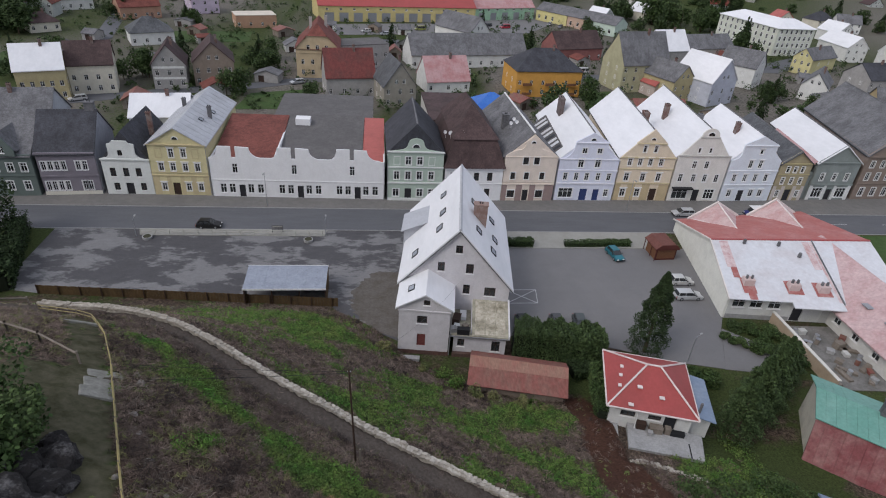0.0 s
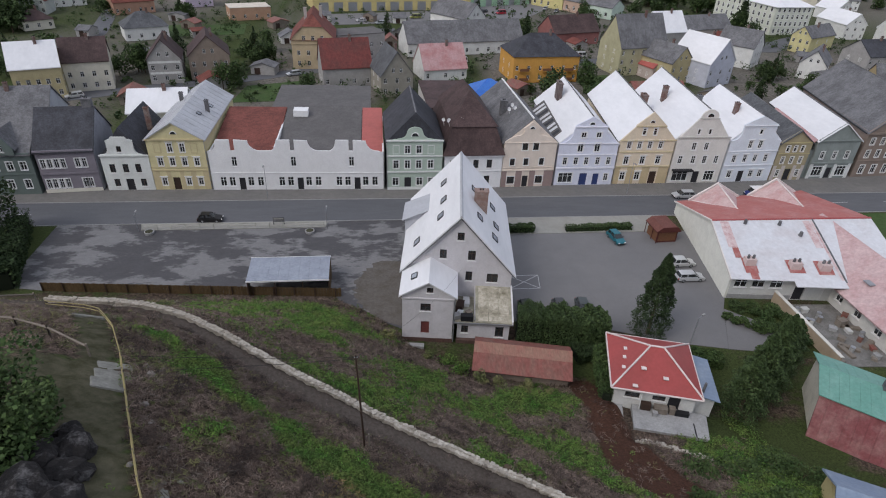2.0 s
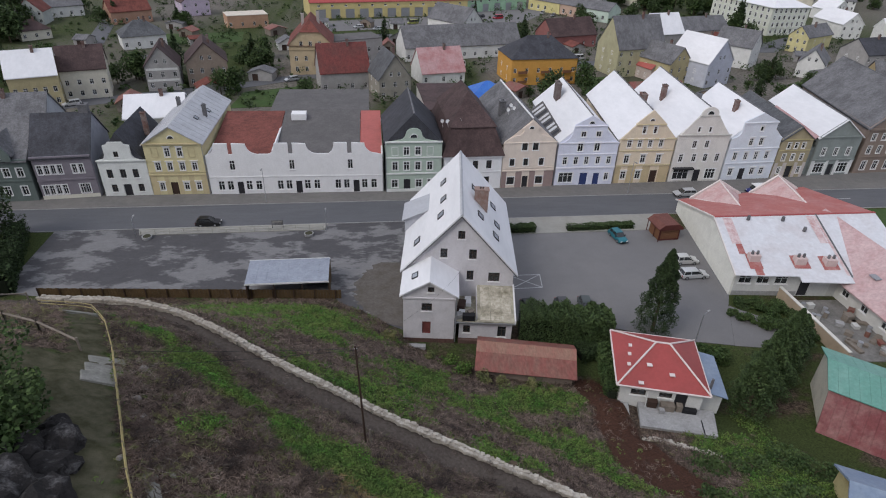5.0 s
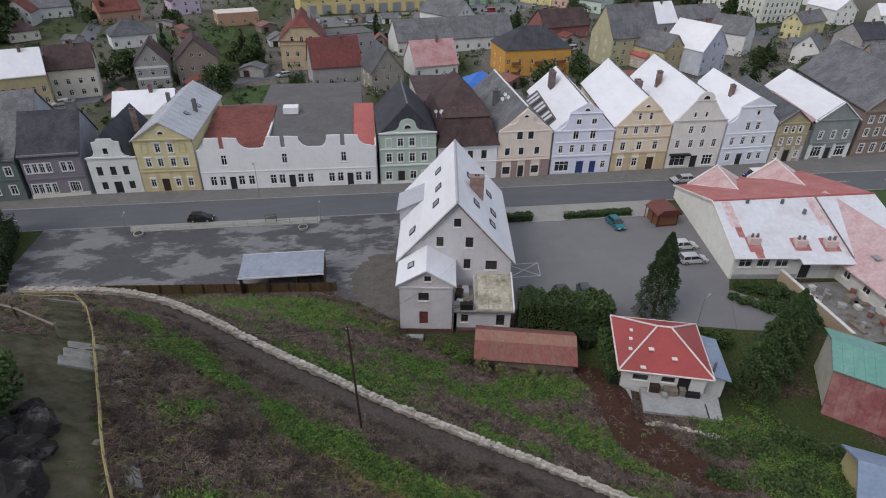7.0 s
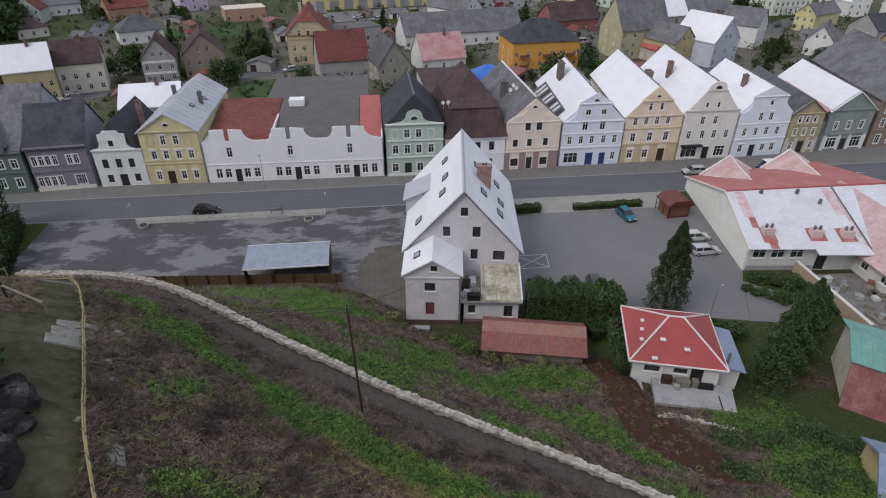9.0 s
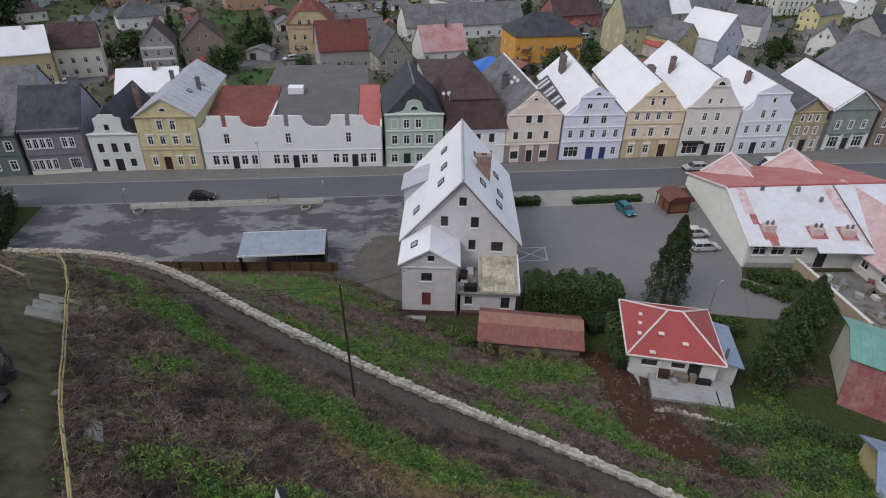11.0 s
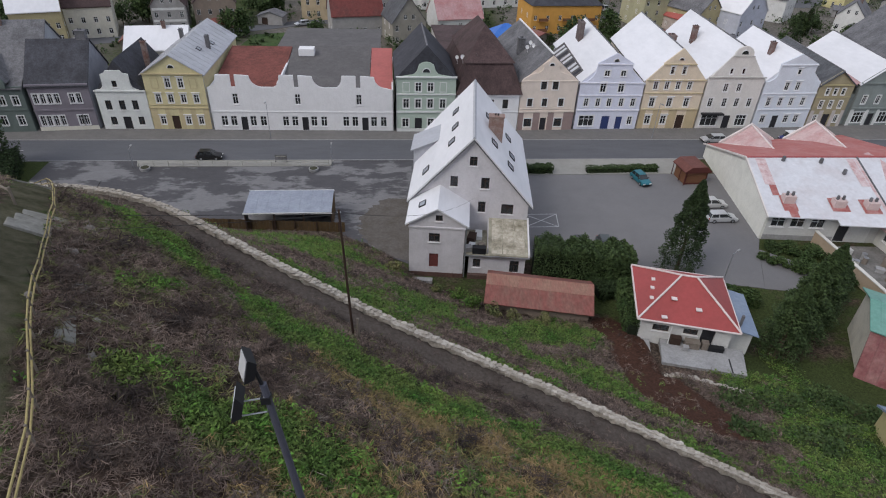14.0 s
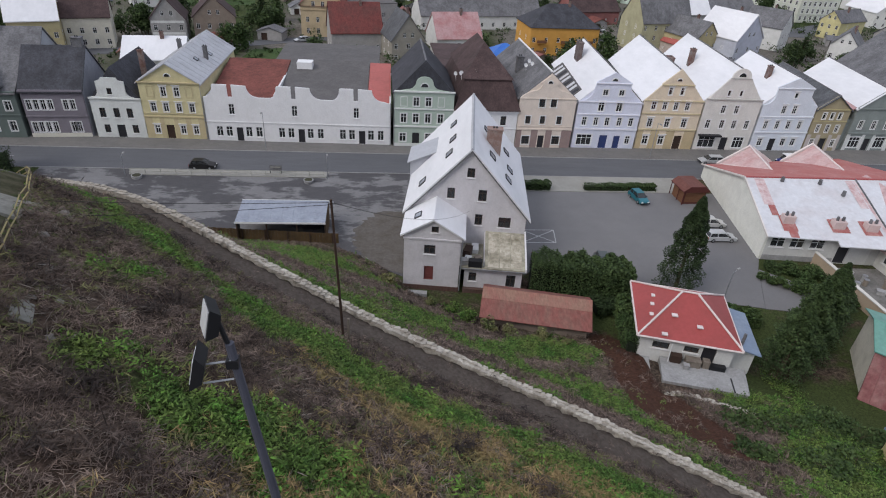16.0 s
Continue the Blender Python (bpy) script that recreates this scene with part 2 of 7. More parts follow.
def window_meshes(w, h, style, frame_mat):
    key = (round(w, 2), round(h, 2), style, frame_mat.name)
    if key in WINDOWS:
        return WINDOWS[key]
    ring, bar, cut = 0.07, 0.035, h * 0.66
    cols = [(-w / 2 + ring, -bar), (bar, w / 2 - ring)] if w > 0.7 else [(-w / 2 + ring, w / 2 - ring)]
    rows = [(ring, cut), (cut + 0.06, h - ring)] if h > 1.1 else [(ring, h - ring)]
    if w > 2:
        cols = [(-w / 2 + ring, -w / 6 - bar), (-w / 6 + bar, w / 6 - bar), (w / 6 + bar, w / 2 - ring)]
    holes = [[(a, c), (b, c), (b, d), (a, d)] for a, b in cols for c, d in rows]
    s = holed_wall([(-w / 2, 0), (w / 2, 0), (w / 2, h), (-w / 2, h)], holes, 0.07)
    s.v = [(x, y + 0.1, z) for x, y, z in s.v]
    made = {"window": s, "pane": Shape().box(-w / 2 + ring, w / 2 - ring, 0.125, 0.135, ring, h - ring)}
    if style in ("trim", "hood"):
        t = 0.16
        made["surround"] = Shape().prism([(-w / 2 - t, -0.02), (-w / 2 - 0.003, -0.02), (-w / 2 - 0.003, h + 0.003), (w / 2 + 0.003, h + 0.003), (w / 2 + 0.003, -0.02), (w / 2 + t, -0.02), (w / 2 + t, h + t), (-w / 2 - t, h + t)], -0.05, 0.05)
    if style != "far":
        made["sill"] = Shape().box(-w / 2 - 0.12, w / 2 + 0.12, -0.12, 0.1, -0.12, -0.022)
    if style == "hood":
        made["hood"] = Shape().box(-w / 2 - 0.3, w / 2 + 0.3, -0.16, 0.02, h + 0.28, h + 0.4)
    out = {}
    for name, shape in made.items():
        out[name] = shape.mesh(name)
        out[name].materials.append(glass_dark if name == "pane" else frame_mat if name == "window" else white_frame)
    WINDOWS[key] = out
    return out


def add_window(parent, u, z, w, h, style="plain", frame_mat=None, y=0.0):
    made = window_meshes(w, h, style, frame_mat or white_frame)
    win = part("window", made["window"], None, parent, at=pose(u, y, z))
    for name, me in made.items():
        if name != "window":
            part(name, me, None, win)
    return win


DOORS = {}


def add_door(parent, u, z, w, h, mat, y=0.0):
    key = (round(w, 2), round(h, 2), mat.name)
    if key not in DOORS:
        s = Shape().box(-w / 2, w / 2, 0.18, 0.24, 0, h)
        for x in (-1, 1):
            for a, b in ((0.12, 0.42), (0.5, 0.88)):
                s.box(x * w / 4 - w * 0.17, x * w / 4 + w * 0.17, 0.16, 0.18, h * a, h * b)
        s.box(-w / 2, w / 2, 0.02, 0.26, -0.02, 0.03)
        DOORS[key] = s.mesh("door")
        DOORS[key].materials.append(mat)
    return part("door", DOORS[key], mat, parent, at=pose(u, y, z))


def gable_section(w, eave, ridge, over=0.35, t=0.16, shift=0.0):
    """A pitched roof's section across its ridge, as a closed outline."""
    mid = w / 2 + shift
    s0, s1 = (ridge - eave) / mid, (ridge - eave) / (w - mid)
    top = [(-over, eave - over * s0), (mid, ridge), (w + over, eave - over * s1)]
    return [(x, z + t * 0.4) for x, z in top] + [(x, z - t) for x, z in top[::-1]]


def hip_roof(w, d, eave, ridge, over=0.5, inset=None, t=0.12):
    """A hipped roof over a w x d plan; the ridge lies along the longer side."""
    x0, x1, y0, y1 = -over, w + over, -over, d + over
    if w >= d:
        k = (d / 2 + over) if inset is None else inset
        r = [(x0 + k, d / 2, ridge), (x1 - k, d / 2, ridge)]
        v = [(x0, y0, eave), (x1, y0, eave), (x1, y1, eave), (x0, y1, eave), *r]
        f = [(0, 1, 5, 4), (1, 2, 5), (2, 3, 4, 5), (3, 0, 4)]
    else:
        k = (w / 2 + over) if inset is None else inset
        r = [(w / 2, y0 + k, ridge), (w / 2, y1 - k, ridge)]
        v = [(x0, y0, eave), (x1, y0, eave), (x1, y1, eave), (x0, y1, eave), *r]
        f = [(0, 1, 4), (1, 2, 5, 4), (2, 3, 5), (3, 0, 4, 5)]
    low = [(x, y, z - t) for x, y, z in v[:4]]
    v += low
    f += [(6, 7, 8, 9), (0, 1, 7, 6), (1, 2, 8, 7), (2, 3, 9, 8), (3, 0, 6, 9)]
    return Shape().add(v, f)


def chimney(parent, x, y, z0, z1, mat, w=0.7, d=0.6):
    s = Shape().box(x - w / 2, x + w / 2, y - d / 2, y + d / 2, z0, z1 - 0.15)
    s.box(x - w / 2 - 0.08, x + w / 2 + 0.08, y - d / 2 - 0.08, y + d / 2 + 0.08, z1 - 0.15, z1)
    c = part("chimney", s, mat, parent)
    for k in (-0.18, 0.18):
        part("chimney_pot", Shape().tube((x + k, y, z1 - 0.02), (x + k, y, z1 + 0.25), 0.11, 0.09), black_metal, c)
    return c


def skylight(parent, m):
    """A roof window lying in a roof plane; m: its pose, z off the roof."""
    s = Shape()
    for x0, x1, y0, y1 in ((-0.45, -0.37, -0.6, 0.6), (0.37, 0.45, -0.6, 0.6), (-0.37, 0.37, -0.6, -0.52), (-0.37, 0.37, 0.52, 0.6)):
        s.box(x0, x1, y0, y1, -0.05, 0.1)
    k = part("skylight", s, black_metal, parent, at=m)
    part("pane", Shape().box(-0.37, 0.37, -0.52, 0.52, 0.03, 0.05), sky_pale_glass, k)


def body_walls(w, d, eave, ridge, kind, t=0.3, front=0.0):
    """Side and back walls of a house; the front is a wall of its own."""
    if kind == "eaves_front":
        side = [(front, 0), (d, 0), (d, eave - 0.1), (d / 2, ridge - 0.25), (front, eave - 0.1)]
        sides = [Shape().prism(side, 0, t, "x"), Shape().prism(side, w - t, w, "x")]
        return sides + [Shape().box(t, w - t, d - t, d, 0, eave - 0.1)]
    sides = [Shape().box(0, t, front, d, 0, eave), Shape().box(w - t, w, front, d, 0, eave)]
    if kind == "gable_front":
        return sides + [Shape().prism([(t, 0), (w - t, 0), (w - t, eave), (w / 2, ridge - 0.2), (t, eave)], d - t, d - 0.002)]
    return sides + [Shape().box(t, w - t, d - t, d, 0, eave)]


def house(name, label, x, y, turn, w, d, eave, ridge, kind, wall_mat, roof_mat, rows=(), doors=(), style="plain",
          frame=None, profile=None, bands=(), band_mat=None, lower=None, side_rows=(), gable_lift=0.25, category="house",
          chimneys=(), front_over=0.3, group="", base=0.0, shift=0.0, hip_inset=None, over=0.35, depth=0.3, roof_from=None):
    """A building whose front-left foot is at (x, y). rows: (sill, height, width, [centres]); kind: gable_front, eaves_front, hip or flat."""
    h = thing(name, pose(x, y, base, 0, 0, turn), label, category, group)
    outer = profile
    if outer is None:
        if kind == "gable_front":
            outer = [(0, 0), (w, 0), (w, eave), (w / 2 + shift, ridge + 0.0), (0, eave)]
        else:
            outer = [(0, 0), (w, 0), (w, eave - 0.1), (0, eave - 0.1)]
    holes = []
    for z, hh, ww, us in rows:
        holes += [rect(u, z, ww, hh) for u in us]
    holes += [rect(u, 0.02, ww, hh) for u, ww, hh, _ in doors]
    part("wall", holed_wall(outer, holes, depth), wall_mat, h)
    for z, hh, ww, us in rows:
        for u in us:
            add_window(h, u, z, ww, hh, style if hh > 0.9 or style == "far" else "plain", frame)
    for u, ww, hh, mat in doors:
        add_door(h, u, 0.02, ww, hh, mat)
    for s in body_walls(w, d, eave, ridge, kind, front=depth + 0.002):
        part("outer_wall", s, wall_mat, h)
    for z, hh, ww, us in side_rows:
        for side in (0, 1):
            for u in us:
                win = add_window(h, 0, 0, ww, hh, "far", frame)
                win.matrix_basis = pose(w + 0.12, u, z, 0, 0, 90) if side else pose(-0.12, u, z, 0, 0, -90)
    for z, hh, out in bands:
        left, right = -out * 0.4, w + out * 0.4
        if z > eave + 0.6:
            level = z + hh * 0.4
            cut = [a[0] + (b[0] - a[0]) * (level - a[1]) / (b[1] - a[1]) for a, b in zip(outer, outer[1:] + outer[:1]) if (a[1] - level) * (b[1] - level) < 0] or [0, w]
            left, right = min(cut) - 0.1, max(cut) + 0.1
        part("cornice", Shape().box(left, right, -out, -0.002, z, z + hh), band_mat or wall_mat, h)
    if lower:
        zl, mat, cut = lower
        edges = sorted([(u - ww / 2 - 0.18, u + ww / 2 + 0.18) for u, ww in cut])
        at = 0.0
        for a, b in edges + [(w, w)]:
            if a > at:
                part("facing_panel", Shape().box(at, a, -0.03, -0.002, 0, zl), mat, h)
            at = max(at, b)
    y0 = -front_over if roof_from is None else roof_from
    if kind == "gable_front":
        if roof_from is not None:
            part("gable_infill", Shape().prism([(0.1, eave - 0.6), (w - 0.1, eave - 0.6), (w - 0.1, eave), (w / 2 + shift, ridge - 0.1), (0.1, eave)], depth + 0.004, depth + 0.2), roof_mat if ridge < 12.5 or ridge > 15.55 and d < 20 else wall_mat, h)
        part("roof", Shape().prism(gable_section(w, eave, ridge, over, shift=shift), y0, d + 0.3), roof_mat, h)
    elif kind == "eaves_front":
        sec = gable_section(d, eave, ridge, over)
        part("roof", Shape().prism(sec, -0.25, w + 0.25, "x"), roof_mat, h)
    elif kind == "hip":
        part("roof", hip_roof(w, d, eave, ridge, over, hip_inset), roof_mat, h)
    else:
        part("roof", Shape().box(-0.1, w + 0.1, -0.1, d + 0.1, eave - 0.1, eave + 0.1), roof_mat, h)
    for cx, cy, z0, z1, mat in chimneys:
        chimney(h, cx, cy, z0, z1, mat)
    return h


def slant(h, bend):
    """Moves every vertex of a thing's parts by bend(point), in the thing's own axes."""
    for o in h.children_recursive:
        m, up = o.matrix_basis.copy(), o.parent
        while up != h:
            m, up = up.matrix_basis @ m, up.parent
        if o.type != "MESH":
            continue
        if o.data.users > 1:
            o.data = o.data.copy()
        back = m.inverted()
        for v in o.data.vertices:
            v.co = back @ bend(m @ v.co)


# ---- ground: one sheet, flat in the town, rising to the castle hill ----
WALL_X = (-60, -40, -28, -21, -18, -15, -12, -9, -6, -3, 0, 6, 12, 25, 45, 80)
WALL_Y = (-57.62, -62.62, -66.22, -67.12, -67.92, -69.55, -71.65, -73.65, -74.94, -76.44, -78.03, -80.93, -83.92, -89.72, -96.72, -103.72)
WALL_Z = (18.58, 22.58, 23.98, 24.08, 23.78, 23.32, 22.85, 22.38, 21.41, 20.54, 19.97, 18.92, 17.78, 13.98, 8.98, 4.98)
FOOT_X = (-60, -10, -3, 2, 8, 18, 24, 34, 45, 80)
FOOT_Y = (-31.5, -35, -39, -47, -51, -53.5, -54.0, -57.0, -66, -80)


SMOOTHED = {}


def smooth_at(x, xs, ys):
    """The smoothed line through (xs, ys) at x."""
    if ys not in SMOOTHED:
        at = np.arange(-75, 95.01, 0.1)
        SMOOTHED[ys] = (sum(np.interp(at + k, xs, ys) for k in (-2.4, -1.2, 0, 1.2, 2.4)) / 5).tolist()
    return SMOOTHED[ys][int(min(max((x + 75) * 10, 0), 1699))]


def path_width(x):
    return float(min(1.9, max(0.7, 1.9 + (x + 12) * 0.13)))


def height(x, y):
    """The ground's height; the path's wall runs along WALL, the hill's foot along FOOT."""
    yw, zw, yf = smooth_at(x, WALL_X, WALL_Y), smooth_at(x, WALL_X, WALL_Z), smooth_at(x, FOOT_X, FOOT_Y)
    p = yw - y
    wide = path_width(x)
    if y > yf:
        return -0.12
    rough = noise.noise((x * 0.22, y * 0.22, 3)) * 0.4 + noise.noise((x * 0.8, y * 0.8, 7)) * 0.16 + noise.noise((x * 1.9, y * 1.9, 17)) * 0.1
    if p <= 0:
        u = (y - yw) / (yf - yw)
        fade = min(1, (1 - u) * 5, -p / 1.5)
        z = -0.12 + (zw - 0.5) * (1 - u) ** 1.2 + rough * fade
        out = math.hypot(max(0, 24 - x, x - 34), max(0, -65.8 - y, y + 54))
        z += 1.15 * math.exp(-((x - 22.3) ** 2 + (y + 60.3) ** 2) / 8)
        return min(z, 2.55 + 0.9 * out)
    if p < wide:
        return zw - 0.3 + 0.03 * p + 0.03 * rough
    rise = p - wide
    rise = min(rise, 27)
    ledge = 0.4 * min(1, max(0, (-89.3 - y) / 1.2)) * min(1, max(0, (float(np.interp(y, (-101, -97, -93.6, -90), (-4.5, -6, -7.8, -11.3))) - x) / 0.45))
    return zw - 0.5 + 0.785 * rise - 0.0148 * rise * rise + rough * min(1, rise / 1.5) + 0.2 * min(1, max(0, (-8 - x) / 6)) * min(1, rise / 8) + ledge


GREEN = {}


def green(x, y):
    """How grassy the ground is, from bare soil (0) to weeds (1), kept for cells of 0.2 m."""
    key = (round(x * 5), round(y * 5))
    if key not in GREEN:
        GREEN[key] = grassy(key[0] / 5, key[1] / 5)
    return GREEN[key]


def grassy(x, y):
    p = smooth_at(x, WALL_X, WALL_Y) - y
    n = noise.noise((x * 0.16, y * 0.16, 0)) + 0.5 * noise.noise((x * 0.5, y * 0.5, 5)) + 0.3 * noise.noise((x * 1.3, y * 1.3, 9))
    if y > smooth_at(x, FOOT_X, FOOT_Y) + 0.5:
        return min(1, max(0, 0.62 + 0.5 * n))

    def spot(cx, cy, r, k):
        return k * math.exp(-((x - cx) ** 2 + (y - cy) ** 2) / (r * r))

    if p < 0:
        base = 0.40 + spot(-13, -47, 9, 0.5) + spot(1, -60, 6, 0.5) + spot(15, -64, 6, 0.55) + spot(2, -68, 5, 0.4) - spot(0, -49, 3.5, 0.5) - spot(7, -55, 4, 0.5) - spot(22, -64, 5, 0.7) - spot(26, -72, 5, 0.6) + spot(34, -76, 8, 0.9) + spot(29, -68.5, 3.5, 0.7) + spot(39, -66, 6, 0.6)
        return min(1, max(0, base + 0.95 * n - (0.25 if p > -2.5 else 0)))
    if p < path_width(x) + 0.4:
        return 0.0
    if x < lane_edge(y):
        return min(1, max(0, (0.16 if y > -80.5 and x < lane_edge(y) - 1.9 else 0.6) + 0.4 * n))
    mid = float(np.interp(x, (-20, -14, -8, -4, -1, 3, 6), (5, 6.6, 8.1, 9.1, 9.6, 8.6, 8.4))) + 0.7 * noise.noise((x * 0.33, 4, y * 0.2))
    ragged = 1.0 + 1.1 * noise.noise((x * 0.6, y * 0.6, 13)) + 0.5 * noise.noise((x * 1.7, y * 1.7, 23))
    band = 1.1 * math.exp(-((p - mid) / (1.8 if x > -9 else 1.3)) ** 2) * float(np.interp(x, (-16, -11, -8.5), (0.15, 0.6, 1.0)))
    clumps = spot(-13.4, -77.2, 1.4, 1.3) + spot(-16.7, -74.3, 1.1, 0.9) + spot(-10.4, -79.6, 1.2, 0.8) + spot(-11.2, -84.6, 1.3, 0.75) + spot(-9.2, -90.8, 1.2, 1.0) + spot(-6.6, -91.7, 1.5, 1.15) + spot(-4.6, -92.2, 1.5, 1.1) + spot(-3.0, -94.3, 1.6, 0.9) + spot(1.0, -92.5, 2.2, 0.45) + spot(6.0, -91.5, 2.0, 0.4)
    bare = spot(-4.0, -88.8, 1.7, 0.5) + spot(-8.0, -94.5, 2.0, 0.6) + (0.35 if p < 4.6 else 0)
    return min(1, max(0, (band + clumps) * min(1.3, max(0.45, ragged)) + 0.12 + 0.45 * n - bare))


def straw(x, y):
    """How much dead yellow grass stands, mostly along the lower side of the green band."""
    p = smooth_at(x, WALL_X, WALL_Y) - y
    if p < 0:
        return 0.3 if p < -2 else 0.0
    mid = float(np.interp(x, (-8, -4, -1, 3, 6), (10.2, 11.4, 12.0, 11.0, 10.0)))
    k = math.exp(-((p - mid) / 1.1) ** 2) * min(1, max(0, (x + 6) / 4)) + 0.5 * math.exp(-((x + 3) ** 2 + (y + 94.5) ** 2) / 6) + (0.4 if x > 1 and p > 9 else 0.0)
    return min(1, k * max(0, 0.7 + 1.3 * noise.noise((x * 0.5, y * 0.5, 61))))


def clay(x, y):
    """Bare reddish soil dug up between the shed and the bungalow."""
    return min(1, sum(math.exp(-((x - cx) ** 2 + (y - cy) ** 2) / (r * r)) for cx, cy, r in ((22, -56, 2.2), (22.4, -60, 2.4), (21.5, -64.5, 2.6), (21.5, -69, 2.8), (20.5, -73, 3.2), (23.5, -76, 3.2))))


def lane_edge(y):
    """Where the walkway's rail runs, on the spur."""
    return float(np.interp(y, (-101, -96, -89.2, -83.4, -76.3, -72, -66.4), (-9, -9.8, -12.4, -15, -18.4, -21, -27.5)))


def build_ground():
    xs = [-2400, -1200, -600, -300, -180, -120, -80, -60, -50] + [-45 + 0.8 * i for i in range(15)] + [-33 + 0.42 * i for i in range(143)] + [27.5 + 0.8 * i for i in range(17)] + [42, 46, 50, 55, 60, 70, 85, 110, 150, 220, 320, 600, 1200, 2400]
    ys = [-1200, -600, -300, -200, -150, -130] + [-120 + 0.8 * i for i in range(23)] + [-101.8 + 0.42 * i for i in range(131)] + [-46.6 + 0.8 * i for i in range(21)] + [-28, -20, -10, 0, 15, 30, 60, 100, 150, 220, 320, 500, 800, 1400, 2600, 4200]
    me = bpy.data.meshes.new("ground")
    n = len(xs)
    v, g, pth, red, ln = [], [], [], [], []
    for y in ys:
        for x in xs:
            cx, cy = min(max(x, -70), 90), max(y, -125)
            z = height(cx, cy)
            if y > 230:
                z += (y - 230) * 0.11 * (1 + 0.3 * math.sin(x * 0.004)) * (1 if y < 1500 else 0.9)
            v.append((x, y, z))
            g.append(green(cx, cy) if y < 5 else (0.5 if y < 240 else 0.75) + 0.9 * noise.noise((x * 0.045, y * 0.045, 2)) + 0.3 * noise.noise((x * 0.2, y * 0.2, 4)))
            red.append(clay(cx, cy))
            ln.append(1.0 if y < -70 and lane_edge(cy) - (4.2 if y < -81 else 1.7) < cx < lane_edge(cy) - 0.2 else 0.0)
            p = smooth_at(cx, WALL_X, WALL_Y) - cy
            pth.append(1.0 if -0.2 < p < path_width(cx) + 0.2 else 0.0)
    f = [(j * n + i, j * n + i + 1, (j + 1) * n + i + 1, (j + 1) * n + i) for j in range(len(ys) - 1) for i in range(n - 1)]
    me.from_pydata(v, [], f)
    for name, values in (("grass", g), ("path", pth), ("clay", red), ("lane", ln), ("town", [1.0 if q[1] > 4 else 0.0 for q in v])):
        a = me.attributes.new(name, "FLOAT", "POINT")
        a.data.foreach_set("value", values)
    me.polygons.foreach_set("use_smooth", [True] * len(f))
    m, nt, bsdf = nodes_of("hill_and_town_ground")
    vec = position(nt)

    def attr(name):
        k = nt.nodes.new("ShaderNodeAttribute")
        k.attribute_name = name
        return k.outputs["Fac"]

    fine, mid, big = noise_node(nt, 5, 5, 0.7, vec), noise_node(nt, 1.1, 5, 0.65, vec), noise_node(nt, 0.12, 4, 0.6, vec)
    soil = mix_node(nt, ramp_node(nt, fine, 0.35, 0.65), (0.04, 0.031, 0.025), (0.17, 0.134, 0.105))
    soil = mix_node(nt, ramp_node(nt, big, 0.45, 0.7), soil, (0.085, 0.056, 0.042))
    clods = noise_node(nt, 2.3, 6, 0.72, vec)
    soil = mix_node(nt, 1.0, soil, mix_node(nt, ramp_node(nt, clods, 0.36, 0.62), (0.32, 0.31, 0.31), (1.15, 1.12, 1.1)), "MULTIPLY")
    soil = mix_node(nt, attr("town"), soil, mix_node(nt, ramp_node(nt, mid, 0.35, 0.65), (0.085, 0.076, 0.064), (0.20, 0.185, 0.165)))
    grass = mix_node(nt, ramp_node(nt, fine, 0.3, 0.7), (0.018, 0.029, 0.011), (0.08, 0.1, 0.034))
    edge = math_node(nt, "ADD", attr("grass"), math_node(nt, "MULTIPLY", math_node(nt, "SUBTRACT", mid, 0.5), 0.9))
    c = mix_node(nt, ramp_node(nt, edge, 0.35, 0.65), soil, grass)
    c = mix_node(nt, ramp_node(nt, math_node(nt, "ADD", attr("clay"), math_node(nt, "MULTIPLY", math_node(nt, "SUBTRACT", mid, 0.5), 0.8)), 0.35, 0.6), c, mix_node(nt, ramp_node(nt, fine, 0.35, 0.65), (0.035, 0.017, 0.012), (0.1, 0.05, 0.034)))
    worn_lane = mix_node(nt, ramp_node(nt, mid, 0.35, 0.65), (0.05, 0.05, 0.026), (0.112, 0.104, 0.07))
    c = mix_node(nt, ramp_node(nt, attr("lane"), 0.2, 0.8), c, worn_lane)
    gravel = mix_node(nt, ramp_node(nt, fine, 0.3, 0.7), (0.062, 0.05, 0.043), (0.125, 0.106, 0.092))
    c = mix_node(nt, ramp_node(nt, attr("path"), 0.3, 0.7), c, gravel)
    nt.links.new(c, bsdf.inputs["Base Color"])
    bsdf.inputs["Roughness"].default_value, bsdf.inputs["Specular IOR Level"].default_value = 0.95, 0.1
    b = nt.nodes.new("ShaderNodeBump")
    b.inputs["Strength"].default_value, b.inputs["Distance"].default_value = 0.6, 0.15
    nt.links.new(fine, b.inputs["Height"])
    nt.links.new(b.outputs["Normal"], bsdf.inputs["Normal"])
    me.materials.append(m)
    return tagged(new("ground", me), "steep hillside of weeds and bare soil above a flat town", "ground", kind="structure")


build_ground()


def slab(name, poly, z0, z1, mat, label, category):
    return tagged(part(name, Shape().prism(poly, z0, z1, "z"), mat), label, category, kind="structure")


